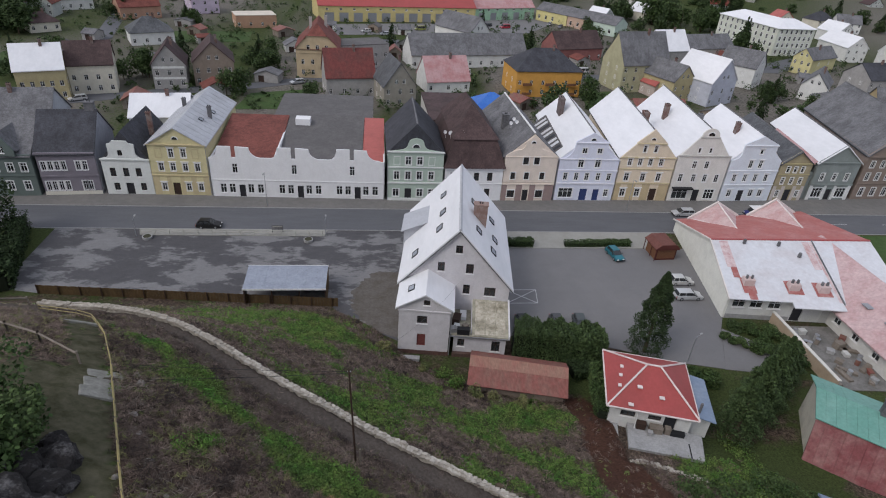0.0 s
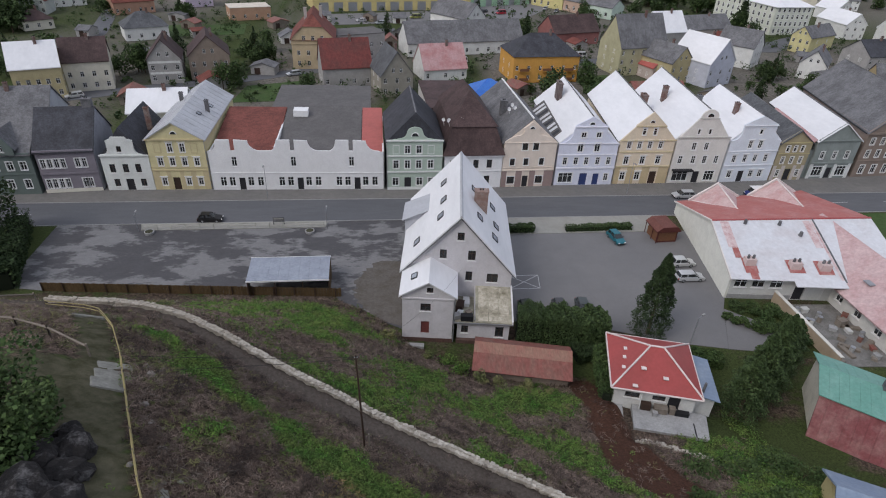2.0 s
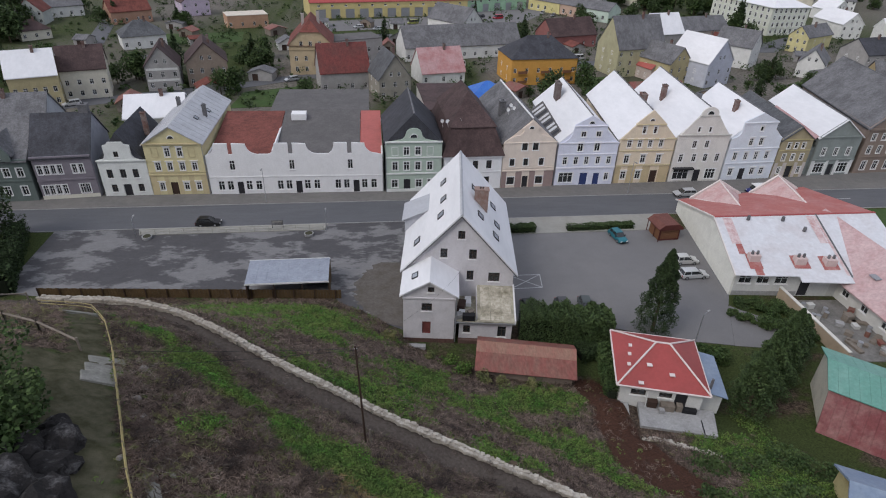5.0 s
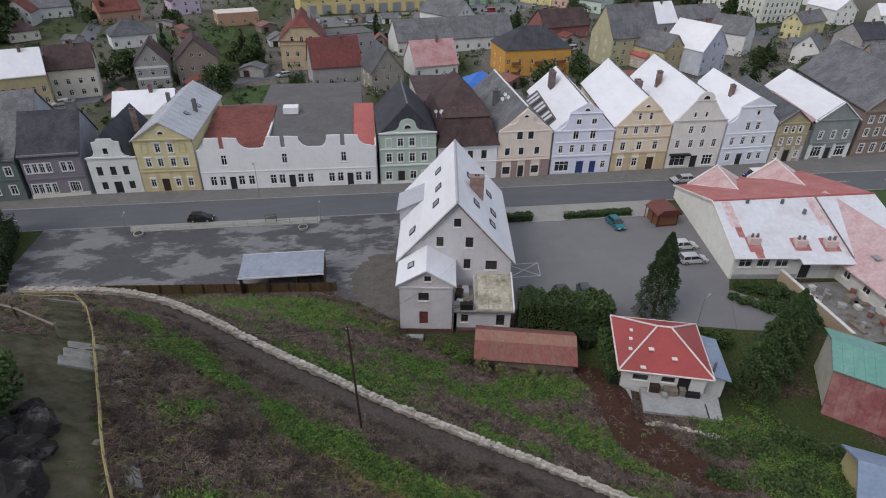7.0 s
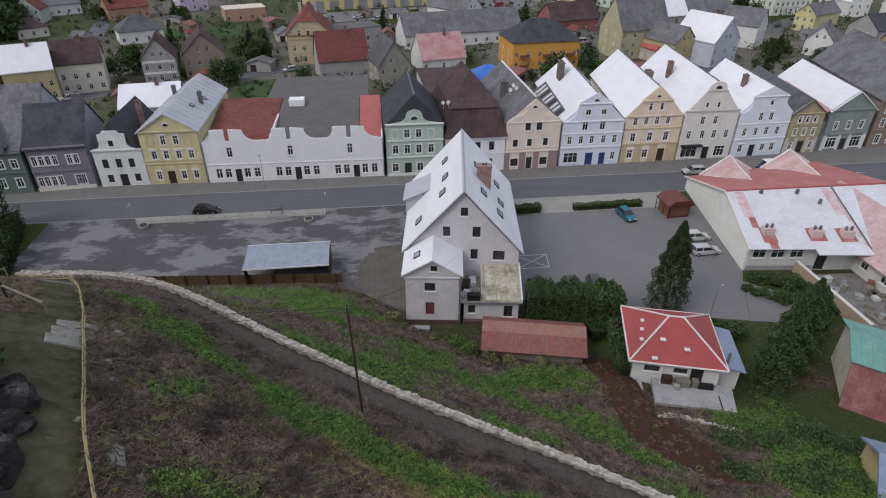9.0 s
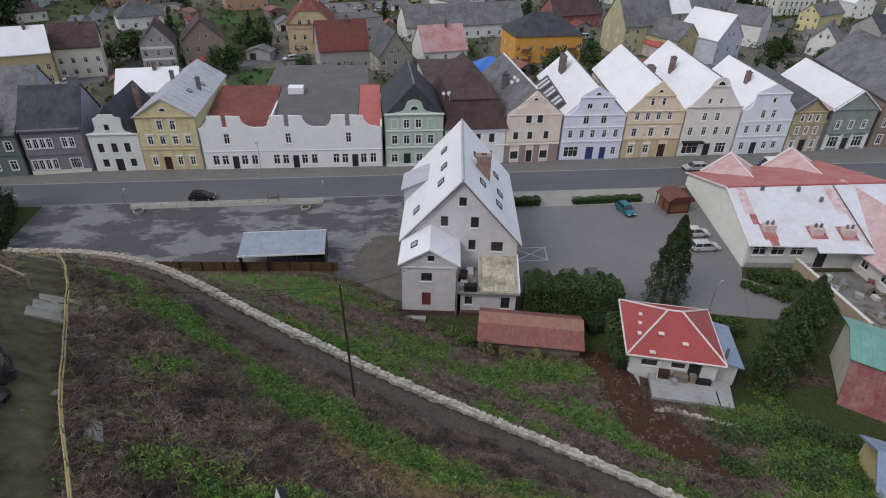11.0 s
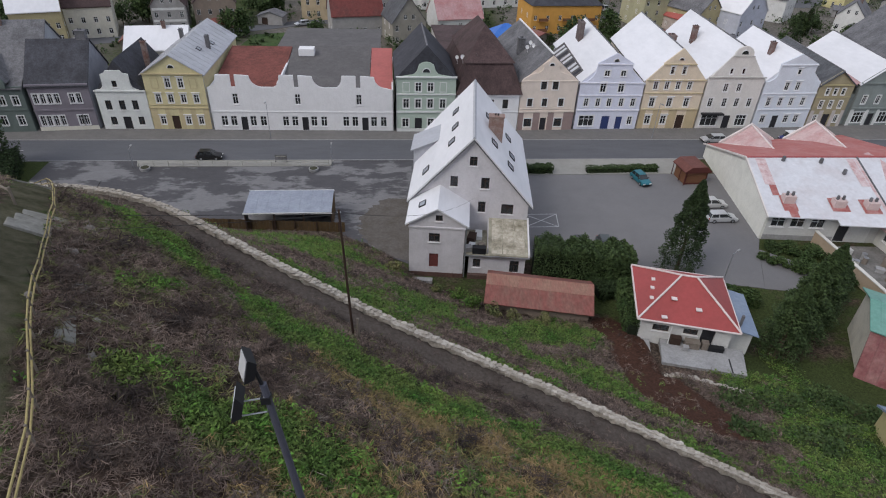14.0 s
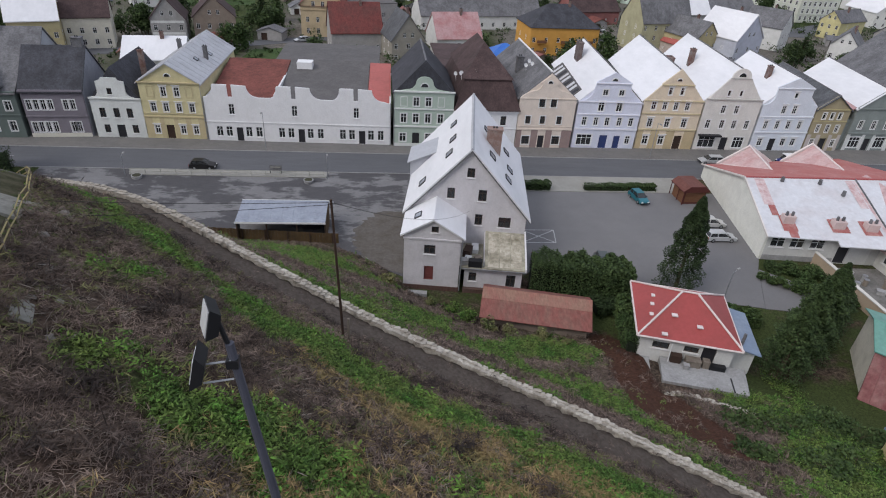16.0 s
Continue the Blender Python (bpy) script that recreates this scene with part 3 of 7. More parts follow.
slab("road", [(-400, -12.2), (400, -12.2), (400, -4.0), (-400, -4.0)], -0.5, -0.07, asphalt, "wide grey asphalt street through the town", "road")
slab("pavement", [(-400, -3.85), (400, -3.85), (400, 8), (-400, 8)], -0.5, 0.0, paving, "grey paved footway before the row of houses", "pavement")
slab("kerb", [(-400, -4.0), (400, -4.0), (400, -3.85), (-400, -3.85)], -0.5, 0.012, kerb_stone, "pale granite kerb along the street", "kerb")
slab("parking_lot", [(16.5, -18.2), (53.6, -18.2), (50.3, -38.2), (48.6, -41), (44.6, -49.6), (38, -48), (29, -44.5), (16.5, -42)], -0.5, -0.05, lot_asphalt, "smooth grey asphalt car park beside the white house", "car park")
slab("lane", [(44.6, -49.65), (48.65, -41.05), (56, -47.5), (52, -51)], -0.5, -0.06, lot_asphalt, "grey lane leading off the car park", "lane")
slab("footway", [(16.5, -12.35), (51, -12.35), (51, -18.15), (16.5, -18.15)], -0.5, 0.0, pale_paving, "pale paved strip between street and car park", "pavement")
slab("kerb", [(-400, -12.35), (400, -12.35), (400, -12.2), (-400, -12.2)], -0.5, 0.008, kerb_stone, "pale granite kerb along the street", "kerb")
slab("traffic_island", [(-42.5, -12.36), (-10.8, -12.36), (-11.3, -14.5), (-41.8, -14.5)], -0.5, 0.03, pale_paving, "pale paved strip with a low railing", "pavement")
worn = surface("worn_patched_asphalt", (0.075, 0.073, 0.078), 0.7, (0.19, 0.188, 0.192), 0.95, 0.15, 6, 0.22, 0.1, 0, (0.75, 1.4, 1), edge=(0.485, 0.545))
slab("yard", [(-56, -12.4), (-42.52, -12.4), (-41.82, -14.52), (-11.28, -14.52), (-10.78, -12.4), (16.4, -12.4), (16.4, -41), (1, -43), (-6.5, -38), (-9, -34.4), (-50, -31.2), (-56, -30)], -0.5, -0.06, worn, "dark worn yard of patched asphalt", "yard")
slab("back_street", [(-120, 36), (-86, 51), (-65, 61.5), (-39, 72), (-21, 82.5), (-7, 80), (2, 96), (8, 150), (-2, 150), (-5, 98), (-12, 92), (-21, 89), (-40, 78), (-65, 68), (-88, 58), (-120, 44)], -0.5, -0.04, asphalt, "narrow grey street behind the row of houses", "road")
slab("depot_yard", [(-25, 152), (70, 178), (95, 215), (70, 232), (25, 190), (-24, 176)], -0.5, -0.03, lot_asphalt, "grey yard before the garages", "yard")
slab("hill_street", [(-104, 100), (-98, 130), (-112, 190), (-125, 230), (-129, 230), (-118, 190), (-105, 132), (-110, 100)], -0.5, -0.03, asphalt, "small street climbing the far slope", "road")
slab("side_street", [(66, 95), (110, 100), (135, 120), (160, 120), (200, 150), (200, 160), (155, 130), (130, 130), (105, 108), (66, 104)], -0.5, -0.03, asphalt, "small street between the far houses", "road")


def marks():
    s = Shape()
    def bar(a, b, w=0.12):
        a, b = Vector((*a, 0)), Vector((*b, 0))
        d = (b - a).normalized()
        n = Vector((-d.y, d.x, 0)) * w / 2
        v = [a + n, a - n, b - n, b + n]
        s.add([(p.x, p.y, z) for z in (-0.052, -0.044) for p in v], [(0, 1, 2, 3), (4, 5, 6, 7), (0, 1, 5, 4), (1, 2, 6, 5), (2, 3, 7, 6), (3, 0, 4, 7)])
    a, b, c, d = (17.9, -30.9), (22.7, -30.9), (22.2, -34.4), (17.4, -34.4)
    for p, q in ((a, b), (b, c), (c, d), (d, a), (a, c), (b, d)):
        bar(p, q)
    tagged(part("bay_marking", s, line_paint), "crossed white box painted on asphalt", "road marking", kind="structure")
    for x in range(-150, 200, 12):
        if not -60 < x < 60:
            tagged(part("lane_line", Shape().box(x, x + 4, -8.15, -8.03, -0.075, -0.064), line_paint), "faded white dash on the street", "road marking", kind="structure")


marks()
_rag = random.Random(9)
slab("muddy_verge", [(1.9, -26), (2.4, -36), (0.8, -42.2)] + [(-1.8 - 4.1 * math.sin(k * math.pi / 40) ** 0.8 + _rag.uniform(-0.55, 0.55) * (0 < k < 40), -41.0 + 15.5 * k / 40 + _rag.uniform(-0.15, 0.15)) for k in range(41)], -0.3, -0.052, surface("muddy_gravel", (0.125, 0.113, 0.103), 0.9, (0.085, 0.075, 0.06), 0.9, 0.5, 5, 0.25, 0.2), "brown muddy verge beside the white house", "verge")

# ---- the row of houses on the street ----
ROW = "row of old town houses"
dark_door = surface("dark_painted_door", (0.03, 0.03, 0.035), 0.6, None, 0.3, 2, 8, 0.1, 0)
blue_door = surface("blue_painted_door", (0.035, 0.055, 0.16), 0.6, None, 0.3, 2, 8, 0.1, 0)


def arc(cx, cz, r, a0, a1, n=8, rz=None):
    rz = r if rz is None else rz
    return [(cx + r * math.cos(radians(a0 + (a1 - a0) * i / n)), cz + rz * math.sin(radians(a0 + (a1 - a0) * i / n))) for i in range(n + 1)]


def lunette(parent, u, z, r, y=-0.04):
    """A half-round attic window set on a gable."""
    s = Shape()
    outer, inner = arc(u, z, r + 0.14, 0, 180), arc(u, z, r, 0, 180)
    s.prism(outer + inner[::-1], y - 0.06, y + 0.03)
    win = part("window", s, white_frame, parent)
    part("pane", Shape().prism(inner, y - 0.02, y + 0.03), glass_dark, win)


def blind(parent, u, z, w, h, mat):
    """A framed blind panel in the place of a window."""
    s = Shape()
    for x0, x1, z0, z1 in ((u - w / 2 - 0.12, u - w / 2, z, z + h), (u + w / 2, u + w / 2 + 0.12, z, z + h), (u - w / 2 - 0.12, u + w / 2 + 0.12, z + h, z + h + 0.12), (u - w / 2 - 0.12, u + w / 2 + 0.12, z - 0.12, z)):
        s.box(x0, x1, -0.06, -0.002, z0, z1)
    part("blind_panel", s, mat, parent)


def downpipe(parent, u, z, y=-0.09):
    part("downpipe", Shape().tube((u, y, 0.05), (u, y, z), 0.05), steel, parent)


def town_house_row():
    cream_band = plaster(0.66, 0.64, 0.56, 0.2)
    # green-grey gothic house
    g0 = plaster(0.13, 0.16, 0.15)
    house("town_house", "dark grey-green house with a pointed gable", -76, -0.9, 3, 12.5, 14, 8.0, 13.5, "eaves_front", g0, mid_grey, [(1.2, 1.7, 1.0, [2, 5, 8, 10.8]), (4.8, 1.6, 1.0, [1.6, 4, 6.4, 8.8, 11])], [], "trim", bands=[(3.9, 0.25, 0.12), (7.8, 0.3, 0.25)], group=ROW)
    h = thing("gable_dormer", pose(-69.5, -1.0, 7.9), "small pointed green-grey gable on the eaves", "dormer", ROW)
    part("wall", holed_wall([(0, 0), (4, 0), (4, 1.2), (2, 4.2), (0, 1.2)], [rect(2, 0.6, 0.8, 1.3)], 0.25), g0, h)
    add_window(h, 2, 0.6, 0.8, 1.3)
    part("roof", Shape().prism(gable_section(4, 1.2, 4.2, 0.2), 0.26, 6), mid_grey, h)
    # grey-violet house, slate roof, blank end wall
    v = plaster(0.22, 0.20, 0.23)
    h = house("town_house", "grey-violet rendered house with a dark slate roof", -62.8, 0.0, 5.5, 9.6, 12.5, 8.3, 14.2, "eaves_front", v, dark_slate, [(0.9, 1.8, 0.75, [0.9, 1.9, 3.0, 4.1, 7.0, 7.9]), (4.9, 1.7, 0.75, [0.9, 2.0, 3.1, 4.2, 6.6, 7.7])], [], "trim", bands=[(3.6, 0.3, 0.12), (8.0, 0.35, 0.3)], group=ROW)
    part("plinth", Shape().box(0, 9.6, -0.05, -0.002, 0, 0.7), cream_band, h)
    part("end_wall_facing", Shape().prism([(0.35, 0), (12.4, 0), (12.4, 8.2), (6.25, 14.1), (0.35, 8.2)], 9.602, 9.66, "x"), plaster(0.33, 0.34, 0.38, 0.5), h)
    for u in (2.5, 6.3):
        skylight(h, pose(u, 3.0, 11.05, 43))
    chimney(h, 8.6, 6.6, 13, 15.6, mid_grey, 1.6, 1.2)
    # low white house with an eared gable
    w0 = plaster(0.66, 0.68, 0.66, 0.3)
    prof = [(0, 0), (8.4, 0), (8.4, 6.9)] + [(7.3, 7.1)] + arc(7.3, 8.3, 1.1, 270, 180, 5) + [(6.2, 9.9), (5.3, 10.1), (5.0, 10.55), (2.6, 10.55), (2.3, 10.1), (1.6, 9.9)] + arc(0.5, 8.3, 1.1, 0, -90, 5) + [(0, 7.1)]
    h = house("town_house", "small white house with a curved baroque gable", -52.3, 0.9, 0.5, 8.4, 15, 6.6, 12.2, "gable_front", w0, dark_slate, [(3.6, 1.7, 1.0, [1.7, 4.0, 6.2]), (0.8, 1.5, 1.0, [1.9, 6.6]), (7.7, 1.1, 0.8, [3.6])], [(4.2, 1.4, 2.3, dark_door)], "plain", brown_frame, prof, [(6.9, 0.25, 0.22)], roof_from=0.31, group=ROW)
    chimney(h, 7.0, 8, 9, 13.5, brick, 0.8, 0.8)
    # yellow house with a pediment
    y0 = plaster(0.60, 0.54, 0.32, 0.35)
    tan = plaster(0.52, 0.44, 0.27, 0.3)
    h = house("town_house", "pale yellow house with a broad triangular pediment", -43.8, 1.0, -0.7, 10.2, 26, 10.2, 13.4, "gable_front", y0, dull_sheet, [(7.6, 1.7, 0.85, [4.0, 6.2]), (4.9, 1.55, 0.85, [1.9, 4.0, 6.2, 8.4]), (0.9, 1.5, 0.85, [1.9, 6.3, 8.5])], [(4.1, 1.35, 2.5, brown_frame)], "hood", white_frame, None, [(10.0, 0.22, 0.3), (3.9, 0.2, 0.14), (4.5, 0.12, 0.1)], tan, (3.9, tan, [(1.9, 0.85), (6.3, 0.85), (8.5, 0.85), (4.1, 1.35)]), group=ROW, chimneys=[(8.5, 12, 10.5, 13.6, mid_grey), (2.0, 18, 10.5, 13.2, mid_grey)])
    for u in (1.8, 8.3):
        blind(h, u, 7.6, 1.0, 1.7, tan)
    lunette(h, 5.1, 11.1, 0.5)
    downpipe(h, 10.25, 10)
    for k in range(13):
        for side in (-1, 1):
            part("standing_seam", Shape().tube((5.1 + side * 0.1, 1.2 + 2 * k, 13.45), (5.1 + side * 5.3, 1.2 + 2 * k, 10.19), 0.035, sides=4), dull_sheet, h)
    slope = math.degrees(math.atan2(3.2, 5.1))
    for yy, u in ((9, 7.6), (15, 8.4)):
        skylight(h, pose(u, yy, 13.4 - (u - 5.1) * 0.627 + 0.12, 0, slope, 0))
    # long white house with three wavy gables
    wh = plaster(0.74, 0.74, 0.75, 0.15)
    outer = [(0, 0), (32.6, 0), (32.6, 7.7), (31.9, 7.8)]
    for u in (21.8, 10.9, 0.0):
        outer += [(u + 10.4 if u else 10.3, 8.0)] if u != 21.8 else []
        top = [(u + 9.6, 8.0)] + arc(u + 9.5, 10.0, 2.1, 265, 180, 6, 2.0) + [(u + 4.95, 10.15), (u + 4.95, 8.0), (u + 4.15, 8.0), (u + 4.15, 10.15), (u + 1.75, 10.15)] + arc(u + 0.35, 10.0, 1.3, 0, -85, 6, 2.0)
        outer += top
    outer += [(0, 7.9)]
    wins, slots, drs = [], [], []
    for u in (0.0, 10.9, 21.8):
        wins += [u + k for k in (2.1, 3.75, 7.2, 9.0)]
        slots.append(u + 4.6)
        drs.append((u + 5.6, 1.15, 2.5, dark_door))
    h = house("town_house", "long white house with three wavy parapet gables", -33.2, 0.6, -0.65, 32.6, 21, 7.6, 10.2, "flat", wh, felt_grey, [(0.8, 1.85, 1.1, wins), (4.9, 1.9, 0.95, slots)], drs, "plain", white_frame, outer, [(3.45, 0.14, 0.1)], wh, group=ROW, roof_from=0.5)
    roofs = [o for o in h.children if o.name.startswith("roof")]
    for o in roofs:
        bpy.data.objects.remove(o)
    for a, b, mat, back in ((0.2, 12.2, rust_tile, 20.5), (12.3, 28.2, felt_grey, 21.5), (28.3, 32.5, bright_red, 20.5)):
        part("roof", Shape().prism([(0.32, 7.0), (back, 9.6), (back, 9.3), (0.32, 6.7)], a, b, "x"), mat, h)
    part("parapet", Shape().box(12.0, 12.3, 0.4, 20.4, 7.2, 8.6), wh, h)
    part("roof_lantern", Shape().box(14.0, 17.0, 16, 18.4, 9.0, 10.3), wh, h)
    part("rear_roof", Shape().box(8.5, 30, 21.6, 40, 8.2, 8.6), felt_grey, h)
    part("rear_wall", Shape().box(8.6, 29.9, 21.7, 39.9, 0, 8.2), plaster(0.4, 0.39, 0.37), h)
    downpipe(h, -0.1, 8)
    downpipe(h, 32.5, 8)
    # green-grey house
    gr = plaster(0.42, 0.50, 0.43, 0.25)
    trim_w = plaster(0.68, 0.70, 0.68, 0.2)
    prof = [(0, 0), (10.7, 0), (10.7, 10.2), (8.7, 10.5)] + arc(8.2, 12.0, 1.4, 270, 190, 5, 1.4) + arc(5.3, 11.9, 1.5, 5, 175, 6, 1.0) + arc(2.4, 12.0, 1.4, -10, -90, 5, 1.4) + [(1.9, 10.5), (0, 10.2)]
    h = house("town_house", "grey-green house with white window trims and curved gable", 0.0, -0.1, 0.3, 10.7, 17, 10.0, 15.6, "gable_front", gr, dark_slate, [(7.6, 1.6, 1.05, [3.9, 6.1]), (4.5, 1.7, 1.05, [1.7, 3.9, 6.1, 8.4]), (0.9, 1.6, 1.2, [1.6, 6.3, 8.6])], [(4.0, 1.3, 2.6, dark_door)], "trim", white_frame, prof, [(10.15, 0.25, 0.3), (7.0, 0.25, 0.15), (3.7, 0.3, 0.18), (0, 0.6, 0.06)], trim_w, group=ROW, roof_from=0.31)
    for u in (1.7, 8.4):
        blind(h, u, 7.6, 1.05, 1.6, trim_w)
    lunette(h, 5.3, 11.1, 0.65)
    downpipe(h, -0.05, 10)
    part("ridge_capping", Shape().box(5.2, 5.5, 0.3, 17.2, 15.62, 15.75), mid_grey, h)
    # white house under a brown mansard roof
    h = house("town_house", "white house below a tall dark brown mansard roof", 11.15, 0.15, 1.8, 11.6, 22, 7.0, 7.1, "flat", wh, brown_tile, [(4.3, 1.75, 1.05, [1.6, 6.3, 9.0]), (0.8, 1.8, 1.1, [1.8, 8.7])], [(5.2, 1.4, 2.6, dark_door)], "plain", brown_frame, None, [(3.6, 0.18, 0.1), (6.7, 0.3, 0.3)], wh, group=ROW)
    part("lower_roof", Shape().add([(-0.4, -0.5, 7.1), (12, -0.5, 7.1), (12, 22.3, 7.1), (-0.4, 22.3, 7.1), (1.6, 2.0, 12.2), (10.2, 2.0, 12.2), (10.2, 20, 12.2), (1.6, 20, 12.2)], [(0, 1, 5, 4), (1, 2, 6, 5), (2, 3, 7, 6), (3, 0, 4, 7), (0, 3, 2, 1), (4, 5, 6, 7)]), brown_tile, h)
    up = part("upper_roof", Shape().add([(1.2, 1.6, 12.22), (10.6, 1.6, 12.22), (10.6, 20.4, 12.22), (1.2, 20.4, 12.22), (5.9, 9.0, 17.2), (5.9, 17, 17.2)], [(0, 1, 4), (1, 2, 5, 4), (2, 3, 5), (3, 0, 4, 5), (0, 3, 2, 1)]), brown_tile, h)
    for x, y, z, r in ((1.2, 4.5, 12.5, 0.45), (0.6, 7.5, 11.6, 0.38), (3.6, 3.4, 13.2, 0.3)):
        dish(x, y, z, r, h)
    part("rear_roof", Shape().box(-0.5, 11.5, 22.4, 44, 8.6, 9.0), brown_tile, h)
    part("rear_wall", Shape().box(-0.4, 11.4, 22.4, 43.9, 0, 8.6), plaster(0.45, 0.43, 0.4), h)
    # beige house with a brown shop floor
    be = plaster(0.71, 0.62, 0.54, 0.3)
    bro = plaster(0.31, 0.23, 0.215, 0.4)
    prof = [(0, 0), (10.7, 0), (10.7, 9.5), (9.6, 10.4), (8.7, 10.6)] + arc(7.9, 12.2, 1.3, 280, 190, 4, 1.3) + [(6.9, 12.4), (5.2, 13.7), (3.5, 12.4)] + arc(2.5, 12.2, 1.3, -10, -100, 4, 1.3) + [(1.2, 10.5), (0.3, 9.9), (0, 9.5)]
    h = house("town_house", "beige house with a brown shop floor and scalloped gable", 22.9, 0.5, 1.9, 10.7, 27, 9.5, 14.2, "gable_front", be, mid_grey, [(7.9, 1.6, 1.1, [4.2, 6.4]), (4.7, 1.5, 0.95, [1.9, 4.7, 7.9]), (0.7, 1.6, 1.5, [1.9, 7.8])], [(4.9, 1.2, 2.4, dark_door)], "trim", brown_frame, prof, [(9.45, 0.14, 0.14), (3.55, 0.25, 0.16), (4.2, 0.12, 0.1)], be, (3.5, bro, [(1.9, 1.5), (7.8, 1.5), (4.9, 1.2)]), group=ROW, roof_from=0.31)
    lunette(h, 5.2, 12.3, 0.45)
    chimney(h, 2.2, 12, 10.5, 14.2, mid_grey, 1.3, 1.3)
    for x, y, z in ((3.6, 10.5, 13.6), (2.8, 9.6, 13.0), (3.9, 9.2, 13.4)):
        dish(x, y, z, 0.42, h)
    part("ridge_capping", Shape().box(5.2, 5.5, 0.4, 27.2, 14.2, 14.4), white_frame, h)
    # lavender house, white trims
    la = plaster(0.66, 0.68, 0.78, 0.2)
    prof = [(0, 0), (12.4, 0), (12.4, 9.0), (12.1, 9.2)] + arc(12.4, 11.9, 2.9, 262, 200, 5, 2.9) + [(9.4, 12.5), (9.5, 12.7), (6.1, 14.6), (2.7, 12.7), (2.8, 12.5)] + arc(-0.2, 11.9, 2.9, -20, -82, 5, 2.9) + [(0.2, 9.2), (0, 9.0)]
    h = house("town_house", "pale lavender house with white bands and curved gable", 34.1, 1.1, 0.7, 12.4, 28, 9.0, 14.5, "gable_front", la, white_metal, [(7.3, 1.9, 1.1, [4.5, 8.0]), (10.3, 1.1, 1.0, [4.8, 7.9]), (4.5, 1.6, 0.85, [1.7, 4.0, 6.2, 8.6, 10.9]), (0.6, 2.1, 2.9, [2.3]), (0.9, 1.6, 0.9, [11.0])], [(6.1, 1.6, 2.6, blue_door), (8.8, 1.3, 2.5, blue_door)], "trim", white_frame, prof, [(9.0, 0.18, 0.16), (6.6, 0.2, 0.14), (3.7, 0.3, 0.16), (12.5, 0.15, 0.2)], plaster(0.74, 0.74, 0.8, 0.15), group=ROW, roof_from=0.31)
    lunette(h, 6.1, 13.0, 0.5)
    chimney(h, 3.4, 20, 11, 15.6, surface("dark_sooty_plaster", (0.13, 0.10, 0.095), 0.9, (0.22, 0.2, 0.19), 0.6, 0.9, 6, 0.2, 0.2), 0.9, 3.2)
    part("rusty_lean_to", Shape().prism([(-2.2, 7.2), (1.2, 9.9), (1.2, 10.2), (-2.2, 7.5)], 4, 24), felt_grey, h)
    for k in range(9):
        part("pale_sheet", Shape().prism([(-1.9 + 0.5 * (k % 2), 7.76 + 0.4 * (k % 2)), (0.9, 9.98), (0.9, 10.04), (-1.9 + 0.5 * (k % 2), 7.82 + 0.4 * (k % 2))], 4.6 + 2.1 * k, 5.7 + 2.1 * k), aged_white if k % 3 else dark_slate, h)
    # ochre house with pediment
    oc = plaster(0.70, 0.60, 0.46, 0.3)
    prof = [(0, 0), (11.7, 0), (11.7, 9.6), (8.9, 12.5), (9.0, 12.7), (5.8, 15.5), (2.6, 12.7), (2.7, 12.5), (0, 9.6)]
    h = house("town_house", "cream and ochre house with a stepped pediment", 46.9, 1.5, 0.6, 11.7, 31, 9.6, 15.2, "gable_front", oc, white_metal, [(10.7, 1.4, 0.7, [4.6, 6.9]), (7.8, 1.5, 0.85, [2.0, 4.2, 6.4, 8.7]), (4.4, 1.7, 1.0, [2.0, 5.5, 8.9]), (0.9, 1.7, 1.1, [1.9, 5.1])], [(8.5, 1.6, 2.7, brown_frame)], "hood", white_frame, prof, [(12.5, 0.16, 0.22), (9.5, 0.18, 0.2), (7.0, 0.2, 0.16), (3.8, 0.25, 0.16)], plaster(0.55, 0.47, 0.30), (3.7, plaster(0.52, 0.42, 0.26, 0.3), [(1.9, 1.1), (5.1, 1.1), (8.5, 1.6)]), group=ROW, roof_from=0.31)
    lunette(h, 5.8, 13.3, 0.45)
    chimney(h, 9.3, 17, 10, 13.8, brick, 1.2, 2.4)
    # light grey house with a round-topped gable
    lg = plaster(0.67, 0.65, 0.61, 0.25)
    prof = [(0, 0), (11.4, 0), (11.4, 10.0), (10.9, 10.3), (8.0, 13.9)] + arc(5.7, 14.3, 1.9, 0, 180, 8, 1.7) + [(3.4, 13.9), (0.5, 10.3), (0, 10.0)]
    h = house("town_house", "light grey house with a round-topped gable and shop", 59.0, 1.65, 0.5, 11.4, 32, 10.0, 15.8, "gable_front", lg, white_metal, [(10.8, 1.1, 0.6, [4.2, 6.6]), (7.4, 1.6, 0.9, [4.0, 6.7]), (4.4, 1.7, 0.9, [1.7, 4.6, 7.1, 9.7]), (0.5, 2.3, 3.4, [2.5]), (0.5, 2.2, 2.2, [9.1])], [(6.1, 1.5, 2.6, dark_door)], "trim", white_frame, prof, [(10.1, 0.22, 0.22), (14.1, 0.15, 0.15)], plaster(0.5, 0.49, 0.46), group=ROW, roof_from=0.31)
    lunette(h, 5.7, 14.5, 0.7)
    part("awning", Shape().box(0.4, 4.8, -1.0, -0.04, 2.95, 3.25), black_metal, h)
    chimney(h, 2.2, 18, 11, 15.4, brick, 1.0, 1.3)
    chimney(h, 9.0, 14, 11, 14.6, mid_grey, 0.9, 1.4)
    # pale blue house
    pb = plaster(0.66, 0.70, 0.76, 0.2)
